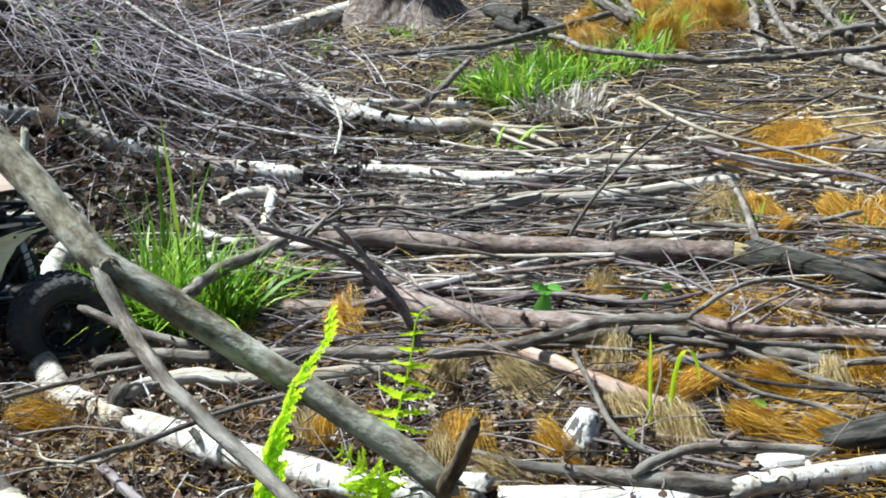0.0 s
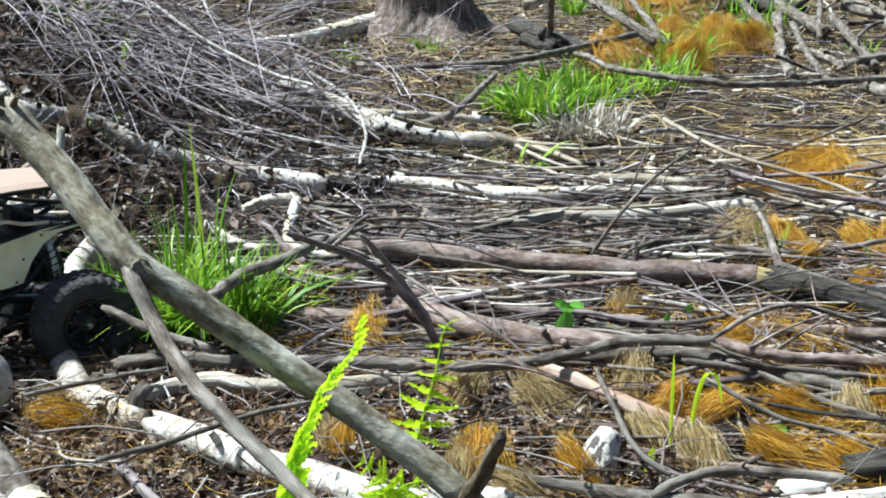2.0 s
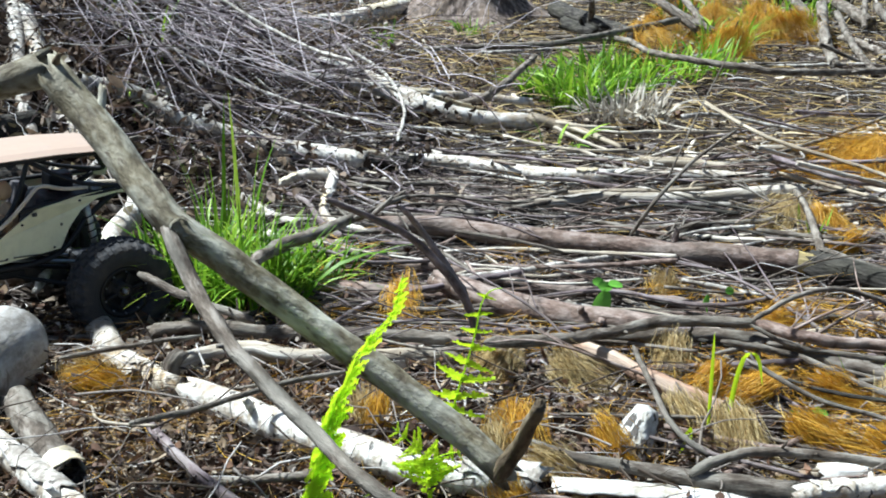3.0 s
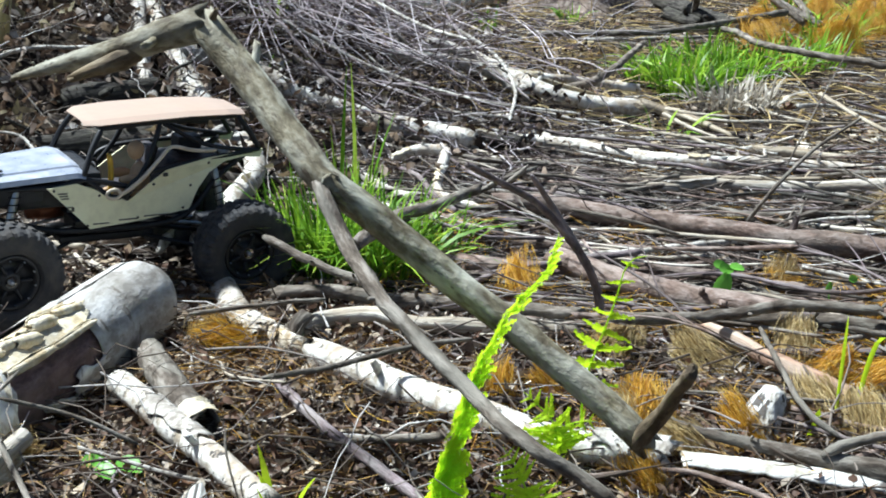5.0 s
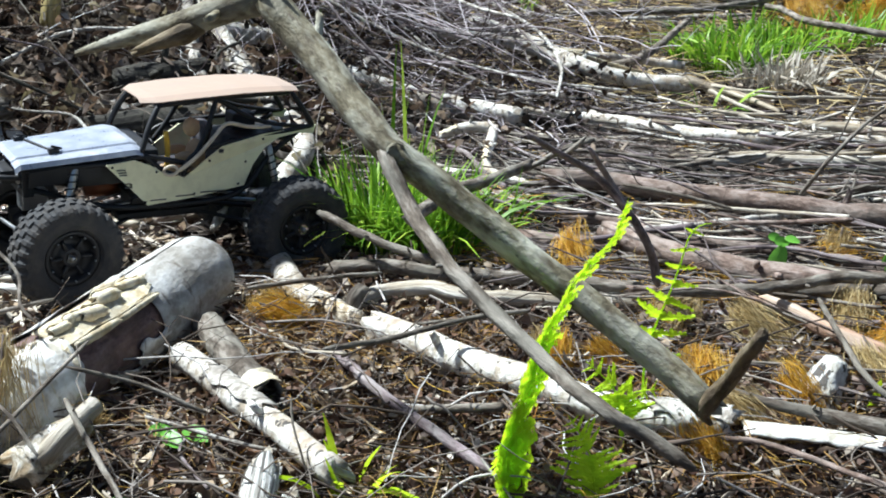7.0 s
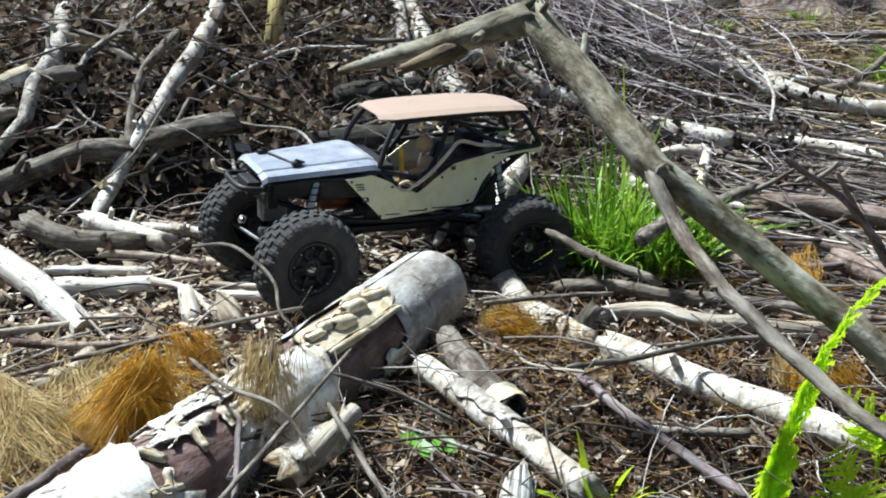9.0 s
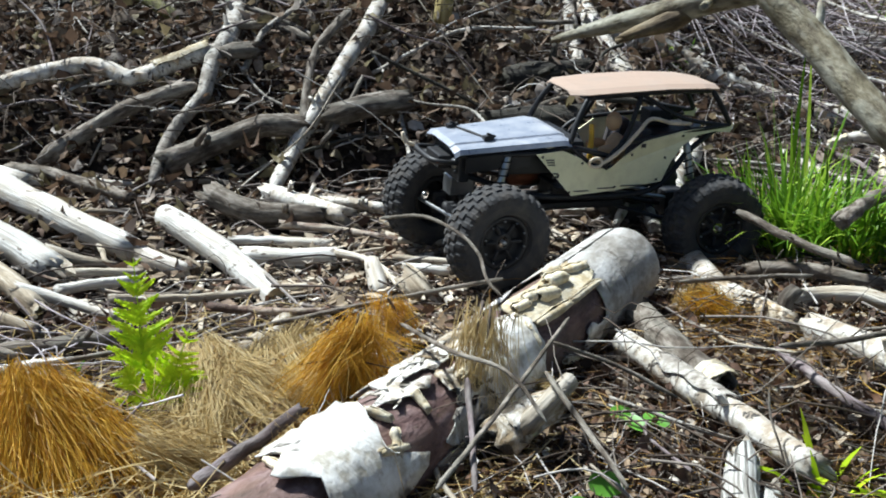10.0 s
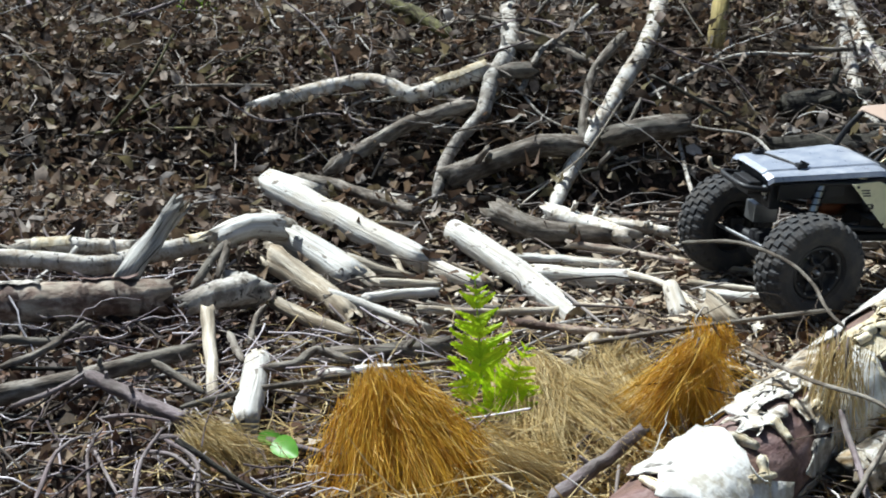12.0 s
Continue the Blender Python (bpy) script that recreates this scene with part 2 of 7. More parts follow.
M["straw"] = litter("straw_pine_needles", [(0, (0.34, 0.23, 0.08)), (0.5, (0.54, 0.41, 0.18)), (1, (0.68, 0.57, 0.33))], 0.55, 40, (0.24, 0.15, 0.05), trans=0.25)
M["bleached"] = litter("bleached_dry_grass", [(0, (0.24, 0.20, 0.15)), (0.5, (0.42, 0.38, 0.31)), (1, (0.62, 0.58, 0.5))], 0.6, 40, (0.16, 0.13, 0.1), trans=0.2)
M["grass"] = litter("green_grass", [(0, (0.07, 0.16, 0.010)), (0.5, (0.18, 0.35, 0.018)), (0.85, (0.35, 0.53, 0.035)), (1, (0.48, 0.58, 0.09))], 0.45, 30, (0.05, 0.12, 0.01), trans=0.35)
M["fern"] = litter("fern_green", [(0, (0.49, 0.68, 0.012)), (0.5, (0.60, 0.80, 0.018)), (1, (0.69, 0.86, 0.035))], 0.45, 50, (0.36, 0.62, 0.01), trans=0.55)
M["leaf"] = litter("green_leaf", [(0, (0.12, 0.32, 0.035)), (1, (0.20, 0.46, 0.06))], 0.4, 40, (0.06, 0.18, 0.03), trans=0.3)

soil = Nodes("forest_soil", 0.95, 0, 0.15)
tc = soil.add("ShaderNodeTexCoord")
s1 = soil.noise(tc.outputs["Object"], 3.0, 8, 0.7)
s2 = soil.noise(tc.outputs["Object"], 55, 6, 0.75)
c = soil.ramp(s2, [(0.36, (0.012, 0.009, 0.007)), (0.5, (0.035, 0.026, 0.019)), (0.62, (0.075, 0.057, 0.041)), (0.76, (0.18, 0.145, 0.105))])
c = soil.mix(soil.ramp(s1, [(0.42, (0, 0, 0)), (0.62, (0.6, 0.6, 0.6))]), c, (0.03, 0.021, 0.015))
soil.color(c)
soil.bump(s2, 0.9, 0.012)
M["soil"] = soil.m


# ---- geometry helpers ----
def smooth(a, b, x):
    k = min(1.0, max(0.0, (x - a) / (b - a)))
    return k * k * (3 - 2 * k)


def height(x, y):
    """The ground: flat clearing, a leafy bank at the back left, a low mound under the brush."""
    d = max(0.0, -0.389 * (x + 2.1) + 0.921 * (y - 1.62))
    b = 0.34 * (1 - math.exp(-d / 0.35)) * smooth(-0.5, -1.5, x)
    b += 0.10 * math.exp(-((x + 0.95) / 0.6) ** 2 - ((y - 3.3) / 0.55) ** 2)
    b -= 0.04 * math.exp(-((x + 1.35) / 0.35) ** 2 - ((y - 1.4) / 0.3) ** 2)
    return b


def mesh_of(name, verts, faces, mat, parent=None, shade=True, attr=None):
    me = bpy.data.meshes.new(name)
    me.from_pydata([tuple(v) for v in verts], [], faces)
    me.materials.append(mat)
    if shade:
        me.polygons.foreach_set("use_smooth", [True] * len(me.polygons))
    if attr is not None:
        a = me.attributes.new("axial", "FLOAT_VECTOR", "POINT")
        a.data.foreach_set("vector", np.asarray(attr, dtype=np.float32).ravel())
    ob = new(name, me)
    if parent is not None:
        ob.parent = parent
    return ob


def spline(pts, step):
    """Points along a smooth line through pts."""
    P = [Vector(p) for p in pts]
    P = [P[0] * 2 - P[1]] + P + [P[-1] * 2 - P[-2]]
    out = []
    for i in range(1, len(P) - 2):
        n = max(2, int((P[i + 1] - P[i]).length / step))
        for k in range(n):
            t = k / n
            a, b, c, d = P[i - 1], P[i], P[i + 1], P[i + 2]
            out.append(0.5 * ((2 * b) + (c - a) * t + (2 * a - 5 * b + 4 * c - d) * t * t + (3 * b - a - 3 * c + d) * t ** 3))
    out.append(P[-2].copy())
    return out


def tube(pts, r0, r1, sides=12, ends="bb", lumps=0.12, step=None, rng=random, hollow=False):
    """Verts, faces and axial places of a round stick along pts. ends: c sawn, b broken, r rounded, t thin."""
    line = spline(pts, step or max(0.012, 1.3 * max(r0, r1)))
    if lumps:
        ph = rng.random() * 50
        for i, p in enumerate(line):
            w = 0.35 * min(r0, r1, 0.012) * min(1.0, i / 3, (len(line) - 1 - i) / 3)
            p += Vector((noise.noise(Vector((i * 0.45, ph, 0))), noise.noise(Vector((i * 0.45, ph, 7))), noise.noise(Vector((i * 0.45, ph, 13))))) * w
    n = len(line)
    tang = [(line[min(i + 1, n - 1)] - line[max(i - 1, 0)]).normalized() for i in range(n)]
    side = tang[0].orthogonal().normalized()
    verts, axs, faces = [], [], []
    run, seed = 0.0, rng.random() * 100
    rings = []
    for i in range(n):
        if i:
            run += (line[i] - line[i - 1]).length
            side = (side - tang[i] * side.dot(tang[i])).normalized()
        up = tang[i].cross(side)
        k = i / (n - 1)
        r = r0 * (1 - k) + r1 * k
        for end, here, d in ((ends[0], i, line[0]), (ends[1], n - 1 - i, line[-1])):
            if end == "r" and here < 2:
                r *= (0.8, 0.95)[here]
            if end == "t" and here == 0:
                r *= 0.55
        ring = []
        for s in range(sides):
            a = 2 * math.pi * s / sides
            v = noise.noise(Vector((math.cos(a) * 0.8, math.sin(a) * 0.8, run / max(r0, r1, 0.004) * 0.28 + seed)))
            w = noise.noise(Vector((math.cos(a) * 2.2, math.sin(a) * 2.2, run / max(r0, r1, 0.004) * 0.9 + seed)))
            rr = r * (1 + lumps * v + lumps * 0.5 * w)
            p = line[i] + (side * math.cos(a) + up * math.sin(a)) * rr
            if (i == 0 and ends[0] == "b") or (i == n - 1 and ends[1] == "b"):
                p += tang[i] * r * rng.uniform(-1.0, 1.0) * min(1.0, 0.016 / r)
            ring.append(len(verts))
            verts.append(p)
            axs.append((r * math.cos(a), r * math.sin(a), run))
        rings.append(ring)
    for a, b in zip(rings, rings[1:]):
        for s in range(sides):
            faces.append((a[s], a[(s + 1) % sides], b[(s + 1) % sides], b[s]))
    for ring, e, i in ((rings[0], ends[0], 0), (rings[-1], ends[1], n - 1)):
        if e == "c" or hollow:
            continue
        sign = -1 if i == 0 else 1
        c = len(verts)
        verts.append(line[i] + tang[i] * sign * ((0.12 if e == "r" else 0.4) * r0 if e in "rt" else -0.5 * r0))
        axs.append((0, 0, 0 if i == 0 else run))
        for s in range(sides):
            a, b = ring[s], ring[(s + 1) % sides]
            faces.append((c, b, a) if i == 0 else (c, a, b))
    return verts, faces, axs, line, tang, rings


def shell(p0, p1, r, a0, a1, k0, k1, mat, name, parent, proud=0.002, rag=0.12, lift=0.0, label="", nose=0.0):
    """A ragged curved sheet lying on a log: angles from straight up in degrees, fractions of its length."""
    p0, p1 = Vector(p0), Vector(p1)
    ax = (p1 - p0).normalized()
    side = ax.cross(Vector((0, 0, 1)) if abs(ax.z) < 0.99 else Vector((1, 0, 0))).normalized()
    up = side.cross(ax)
    na, nk = max(8, int(abs(a1 - a0) / 9)), 12
    verts, axs = [], []
    sd = random.random() * 50
    for i in range(nk + 1):
        for j in range(na + 1):
            u, w = j / na, i / nk
            e = rag * noise.noise(Vector((w * 3 + sd, u * 3, 0)))
            e2 = rag * noise.noise(Vector((u * 4, sd, w * 2)))
            aa = radians(a0 + (a1 - a0) * u + (e * 220 if j in (0, na) else e * 20))
            kk = k0 + (k1 - k0) * w + (e2 * 0.5 if i in (0, nk) else e2 * 0.05)
            edge = min(u, 1 - u, w, 1 - w)
            rr = r + proud + lift * max(0, 0.12 - edge) / 0.12 * (0.4 + 0.6 * random.random()) + 0.03 * r * noise.noise(Vector((u * 6, w * 6, sd)))
            rr -= nose * max(0.0, 1 - kk / 0.035) ** 2
            verts.append(p0.lerp(p1, kk) + (up * math.cos(aa) - side * math.sin(aa)) * rr)
            axs.append((rr * math.cos(aa), rr * math.sin(aa), kk * (p1 - p0).length))
    faces = [(i * (na + 1) + j, i * (na + 1) + j + 1, (i + 1) * (na + 1) + j + 1, (i + 1) * (na + 1) + j) for i in range(nk) for j in range(na)]
    ob = mesh_of(name, verts, faces, M[mat], parent, True, axs)
    s = ob.modifiers.new("thickness", "SOLIDIFY")
    s.thickness, s.offset = min(0.0015, r * 0.06), -1
    if label:
        tagged(ob, label)
    return ob


KINDS = {
    "grey_branch": ("branch", "grey bare dead branch lying in the litter", "grey"),
    "thin_twig": ("twig", "thin bare dead twig over the litter", "grey"),
    "mossy_twig": ("twig", "thin twig green with moss on the bank", "moss"),
    "birch_log": ("log", "pale birch log with scarred white bark", "birch"),
    "birch_branch": ("branch", "spotted birch branch on dead leaves", "birch_grey"),
    "thin_birch": ("log", "slim birch sapling", "birch_grey"),
    "pale_stick": ("stick", "pale weathered stick on wood chips", "pale"),
    "purple_stick": ("stick", "purplish bare stick on the litter", "purple"),
    "white_piece": ("wood piece", "white barkless birch piece on wood chips", "white"),
    "white_stub": ("wood piece", "white birch stub", "chunk"),
    "tan_piece": ("wood piece", "tan rotten wood piece on the litter", "tan"),
    "tan_log": ("log", "tan peeled pole", "pale"),
    "grey_log": ("log", "grey weathered log on the ground", "grey"),
    "dark_log": ("log", "dark damp log on the ground", "dark"),
    "brown_log": ("log", "brown log with peeling bark", "brown"),
    "pine_log": ("log", "reddish pine log", "pine"),
    "pine_branch": ("branch", "reddish pine branch", "pine"),
    "grey_limb": ("limb", "", "limb"), "broken_limb": ("limb", "", "limb"), "limb_twig": ("twig", "", "grey"), "limb_stub": ("branch", "", "limb_brown"), "limb_knot": ("branch", "", "limb"),
    "bark_tube": ("bark", "", "grey"), "yellow_post": ("stake", "", "yellow"), "split_birch": ("log", "", "birch"), "rotten_birch": ("log", "", "rotten_white"),
    "split_block": ("wood piece", "", "silver"), "mossy_limb": ("limb", "", "moss"),
    "dark_pole": ("pole", "", "grey"), "dark_stick": ("stick", "dark bare twig on a dead stick", "purple"), "split_plank": ("wood piece", "", "red"),
}


def log(kind, pts, r0, r1, ends, label=""):
    cat, text, mat = KINDS[kind]
    big = max(r0, r1)
    sides = 7 if big < 0.006 else 10 if big < 0.014 else 16
    lumps = {"white": 0.12, "birch": 0.10, "tan": 0.3, "rotten_white": 0.5, "grey": 0.16, "dark": 0.32, "limb": 0.10, "chunk": 0.42, "silver": 0.42}.get(mat, 0.14)
    v, f, a, line, tang, rings = tube(pts, r0, r1, sides, ends, lumps, hollow=kind == "bark_tube")
    ob = tagged(mesh_of(kind, v, f, M[mat], attr=a), label or text, cat)
    if kind == "bark_tube":
        sol = ob.modifiers.new("thickness", "SOLIDIFY")
        sol.thickness = 0.003
        shell(line[-1], line[-3], r1 * 0.98, -40, 95, -0.10, 0.45, "flesh", "torn_rim", ob, 0.0015, 0.3, 0.003, "cream frayed bark rim")
    for ring, e, i in ((rings[0], ends[0], 0), (rings[-1], ends[1], -1)):
        if e == "c":
            sign = -1 if i == 0 else 1
            c = line[i] + tang[i] * sign * 0.001
            vs, fs, ax = [c], [], [(0, 0, 0)]
            for rad in (0.55, 1.0):
                for j in ring:
                    p = line[i].lerp(v[j], rad)
                    vs.append(p + tang[i] * sign * random.uniform(0, 0.0015) * (rad < 1))
                    ax.append(((p - c).x, (p - c).y, (p - c).z))
            m = len(ring)
            for s in range(m):
                b = (s + 1) % m
                fs.append((0, 1 + s, 1 + b))
                fs.append((1 + s, 1 + m + s, 1 + m + b, 1 + b))
            mesh_of("cut_face", vs, fs, M["cut"], ob, False, ax)
    # splinters standing out of a torn end
    if mat in ("white", "tan", "silver") and big > 0.009:
        torn = random.Random(round(abs(pts[0][0]) * 10000))
        for e, i, r in ((ends[0], 0, r0), (ends[1], -1, r1)):
            if e == "b" and r > 0.008:
                t = tang[i] * (-1 if i == 0 else 1)
                u = t.orthogonal().normalized()
                w = t.cross(u)
                vs, fs = [], []
                for j in range(torn.randint(6, 9)):
                    a, half = torn.uniform(0, 6.28), torn.uniform(0.15, 0.42)
                    far = r * torn.choice((0.35, 0.5, 0.7, 1.0, 1.5))
                    q = [u * math.cos(b) + w * math.sin(b) for b in (a - half, a + half, a)]
                    o, c = len(vs), line[i] - t * r * 0.5
                    vs += [c + q[0] * r * 0.97, c + q[1] * r * 0.97, c + q[1] * r * 0.6, c + q[0] * r * 0.6,
                           line[i] + t * far * 0.5 + q[0] * r * 0.93, line[i] + t * far * 0.6 + q[1] * r * 0.9, line[i] + t * far + q[2] * r * torn.uniform(0.7, 0.9)]
                    fs += [(o, o + 1, o + 5, o + 4), (o + 4, o + 5, o + 6), (o + 1, o + 2, o + 6, o + 5), (o + 2, o + 3, o + 6), (o + 3, o, o + 4, o + 6)]
                mesh_of("torn_end", vs, fs, M["tan" if mat == "tan" else "pale"], ob, False, [(p.x, p.y, p.z) for p in vs])
    # loose flakes of bark, curling off
    if kind in ("birch_log", "brown_log", "rotten_birch", "tan_log") and big > 0.009 and len(line) > 4:
        for _ in range(3 if kind in ("rotten_birch", "brown_log") else 1):
            i = random.randrange(0, len(line) - 3)
            j = min(len(line) - 1, i + max(2, int(len(line) * random.uniform(0.15, 0.4))))
            if abs((line[j] - line[i]).normalized().z) < 0.7:
                a = random.uniform(-80, 60)
                k = i / (len(line) - 1)
                shell(line[i], line[j], (r0 * (1 - k) + r1 * k) * 1.03, a, a + random.uniform(35, 110), 0.05, 0.95, {"birch": random.choice(("flesh", "birch_grey", "birch")), "brown": random.choice(("birch_grey", "inner")), "pale": "birch_grey"}.get(mat, "birch"), "bark_flake", ob, 0.0008, 0.2, big * 0.12)
    # snapped side shoots on the barked stems
    if mat in ("birch", "birch_grey", "grey", "dark", "pine", "limb", "purple") and len(line) > 6 and kind not in ("limb_stub", "limb_knot", "thin_twig", "bark_tube", "white_stub", "split_birch"):
        for _ in range(random.choice((1, 2, 2, 3))):
            i = random.randrange(2, len(line) - 2)
            k = i / (len(line) - 1)
            r = r0 * (1 - k) + r1 * k
            out = (Matrix.Rotation(random.uniform(0, 6.28), 3, tang[i]) @ tang[i].orthogonal().normalized() + tang[i] * random.uniform(-0.2, 0.7)).normalized()
            if out.z < -0.2:
                out.z = -out.z
            L = r * random.uniform(1.5, 2.8)
            sv, sf, sa, *_ = tube([line[i] + out * r * 0.6, line[i] + out * L * 0.7, line[i] + out * L + Vector((0, 0, 0.1 * r))], r * 0.32, r * 0.24, 7, "tb", 0.2)
            mesh_of("branch_stub", sv, sf, M[mat], ob, True, sa)
    return ob


def quick_mesh(name, verts, quads, mat, smooth_it=False, parent=None):
    """A large mesh of quads from arrays."""
    me = bpy.data.meshes.new(name)
    me.vertices.add(len(verts))
    me.vertices.foreach_set("co", np.ascontiguousarray(verts, dtype=np.float32).ravel())
    me.loops.add(quads.size)
    me.loops.foreach_set("vertex_index", np.ascontiguousarray(quads, dtype=np.int32).ravel())
    me.polygons.add(len(quads))
    me.polygons.foreach_set("loop_start", np.arange(0, quads.size, 4, dtype=np.int32))
    me.polygons.foreach_set("use_smooth", np.full(len(quads), smooth_it))
    me.materials.append(mat)
    me.update(calc_edges=True)
    me.validate()
    ob = new(name, me)
    if parent is not None:
        ob.parent = parent
    return ob


rnd = np.random.default_rng(7)


def unit(v):
    return v / np.maximum(np.linalg.norm(v, axis=-1, keepdims=True), 1e-9)


def sticks(p0, d, length, r, bend=0.15, segs=4, sides=4):
    """Arrays of many bent tapering twigs: start p0, way d, length and radius."""
    n = len(p0)
    d = unit(d)
    a = unit(np.cross(d, rnd.normal(size=(n, 3))))
    b = np.cross(d, a)
    k = np.linspace(0, 1, segs + 1)
    c1, c2, w = rnd.normal(size=(n, 1)) * bend, rnd.normal(size=(n, 1)) * bend * 0.5, rnd.uniform(2, 6, (n, 1))
    off1 = c1 * (k ** 2 - k) * 2 + 0.09 * bend * rnd.normal(size=(n, segs + 1)) * np.sin(np.pi * k)
    off2 = c2 * np.sin(w * k) * k
    line = p0[:, None] + length[:, None, None] * (d[:, None] * k[None, :, None] + a[:, None] * off1[..., None] + b[:, None] * off2[..., None])
    rad = r[:, None] * (1 - 0.65 * k)[None]
    ang = 2 * np.pi * np.arange(sides) / sides
    ring = a[:, None, None] * np.cos(ang)[None, None, :, None] + b[:, None, None] * np.sin(ang)[None, None, :, None]
    verts = (line[:, :, None] + ring * rad[:, :, None, None]).reshape(-1, 3)
    i = np.arange(n)[:, None, None] * (segs + 1) * sides + np.arange(segs)[None, :, None] * sides
    s = np.arange(sides)[None, None]
    s2 = (s + 1) % sides
    quads = np.stack([i + s, i + s2, i + s2 + sides, i + s + sides], -1).reshape(-1, 4)
    return verts, quads, line


def stamps(template, quads, place, turn, size, curl):
    """Many copies of a small sheet or block, each turned, sized and curled."""
    n, m = len(place), len(template)
    t = np.repeat(template[None], n, 0).astype(float)
    t[..., 2] += curl[:, None] * (t[..., 0] ** 2) + 0.6 * curl[:, None] * (t[..., 1] ** 2) * np.sign(rnd.normal(size=(n, 1)))
    t += rnd.normal(size=t.shape) * np.array([0.1, 0.12, 0.09])
    t = t * (size[:, None, None] if size.ndim == 1 else size[:, None, :])
    v = np.einsum("nij,nmj->nmi", turn, t) + place[:, None]
    q = (np.arange(n)[:, None, None] * m + quads[None]).reshape(-1, 4)
    return v.reshape(-1, 3), q


def turns(n, tilt):
    """Random turns about z after a tilt of up to about that many radians."""
    z, x, y = rnd.uniform(0, 2 * np.pi, n), rnd.normal(size=n) * tilt, rnd.normal(size=n) * tilt
    cz, sz, cx, sx, cy, sy = np.cos(z), np.sin(z), np.cos(x), np.sin(x), np.cos(y), np.sin(y)
    o, l = np.zeros(n), np.ones(n)
    Z = np.stack([cz, -sz, o, sz, cz, o, o, o, l], -1).reshape(n, 3, 3)
    X = np.stack([l, o, o, o, cx, -sx, o, sx, cx], -1).reshape(n, 3, 3)
    Y = np.stack([cy, o, sy, o, l, o, -sy, o, cy], -1).reshape(n, 3, 3)
    return Z @ X @ Y


def hts(xy):
    return np.array([height(x, y) for x, y in xy])


def area(n, x0, x1, y0, y1, keep=None):
    """n random places in a rectangle, thinned by keep(x, y)."""
    out = []
    while len(out) < n:
        x, y = rnd.uniform(x0, x1), rnd.uniform(y0, y1)
        if keep is None or rnd.random() < keep(x, y):
            out.append((x, y))
    return np.array(out)


def join(parts):
    vs, qs, o = [], [], 0
    for v, q in parts:
        vs.append(v)
        qs.append(q + o)
        o += len(v)
    return np.concatenate(vs), np.concatenate(qs)


# ---- the ground ----
def axis(lo, hi, step, far):
    a = list(np.arange(lo, hi, step))
    out, s = [], step
    while (not out) or out[-1] < far:
        s *= 1.45
        out.append((out[-1] if out else 0) + s)
    return [lo - o for o in reversed(out)] + a + [a[-1] + o for o in out]


gx, gy = axis(-3.4, 2.6, 0.035, 300), axis(0.0, 7.0, 0.035, 300)
gv = []
for y in gy:
    for x in gx:
        near = smooth(14, 6, math.hypot(x, y - 2))
        z = height(x, y) if near > 0 else height(x, y) * 0 + (height(-3, 6) * smooth(0, -3, x) if y > 1 else 0)
        z += near * 0.014 * noise.fractal(Vector((x * 6, y * 6, 0)), 0.8, 2.0, 4) + near * 0.01 * noise.noise(Vector((x * 2, y * 2, 3)))
        gv.append((x, y, z))
W = len(gx)
gf = [(j * W + i, j * W + i + 1, (j + 1) * W + i + 1, (j + 1) * W + i) for j in range(len(gy) - 1) for i in range(W - 1)]
tagged(mesh_of("ground", gv, gf, M["soil"]), "dark forest soil strewn with litter", "ground", kind="structure")


# ---- fallen wood ----

# the leaning dead limb in front, with its broken top
log("grey_limb", [(-0.478, 1.250, 0.523), (-0.443, 1.234, 0.492), (-0.410, 1.210, 0.465), (-0.376, 1.185, 0.435), (-0.343, 1.159, 0.408), (-0.312, 1.138, 0.386), (-0.277, 1.139, 0.362), (-0.235, 1.139, 0.332), (-0.187, 1.137, 0.298), (-0.125, 1.130, 0.254), (-0.064, 1.120, 0.216), (-0.008, 1.106, 0.179), (0.034, 1.091, 0.148)], 0.0188, 0.0148, "bb", label="leaning grey dead limb with smooth mottled bark")
top = log("broken_limb", [(-0.474, 1.250, 0.523), (-0.532, 1.266, 0.503), (-0.592, 1.280, 0.479), (-0.654, 1.292, 0.461), (-0.701, 1.300, 0.446), (-0.736, 1.304, 0.434)], 0.0212, 0.0036, "bb", label="broken-off grey limb end, splintered, propped high")
for pts, r0, r1 in (([(-0.560, 1.268, 0.482), (-0.600, 1.262, 0.466), (-0.636, 1.248, 0.450)], 0.0150, 0.0055), ([(-0.470, 1.246, 0.520), (-0.462, 1.238, 0.530), (-0.455, 1.232, 0.541)], 0.0070, 0.0020)):
    v, f, a, *_ = tube(pts, r0, r1, 12, "tb", 0.3)
    tagged(mesh_of("splinter", v, f, M["limb_brown"], top, True, a), "brown torn splinter of the broken end")
log("limb_twig", [(-0.322, 1.140, 0.392), (-0.310, 1.122, 0.377), (-0.290, 1.097, 0.351), (-0.263, 1.065, 0.328), (-0.229, 1.022, 0.308), (-0.185, 0.987, 0.284), (-0.136, 0.945, 0.262), (-0.099, 0.909, 0.248), (-0.067, 0.879, 0.242), (-0.030, 0.875, 0.223), (0.009, 0.867, 0.202)], 0.0090, 0.0064, "tt", label="long grey side twig hanging from a dead limb")
log("limb_knot", [(-0.316, 1.140, 0.384), (-0.306, 1.130, 0.386), (-0.300, 1.122, 0.388)], 0.0130, 0.0090, "tb", label="brown broken knot where the limb forks")
log("limb_stub", [(0.024, 1.095, 0.140), (0.046, 1.045, 0.205), (0.064, 0.972, 0.285)], 0.0105, 0.0058, "tb", label="short brown broken branch stub pointing up")

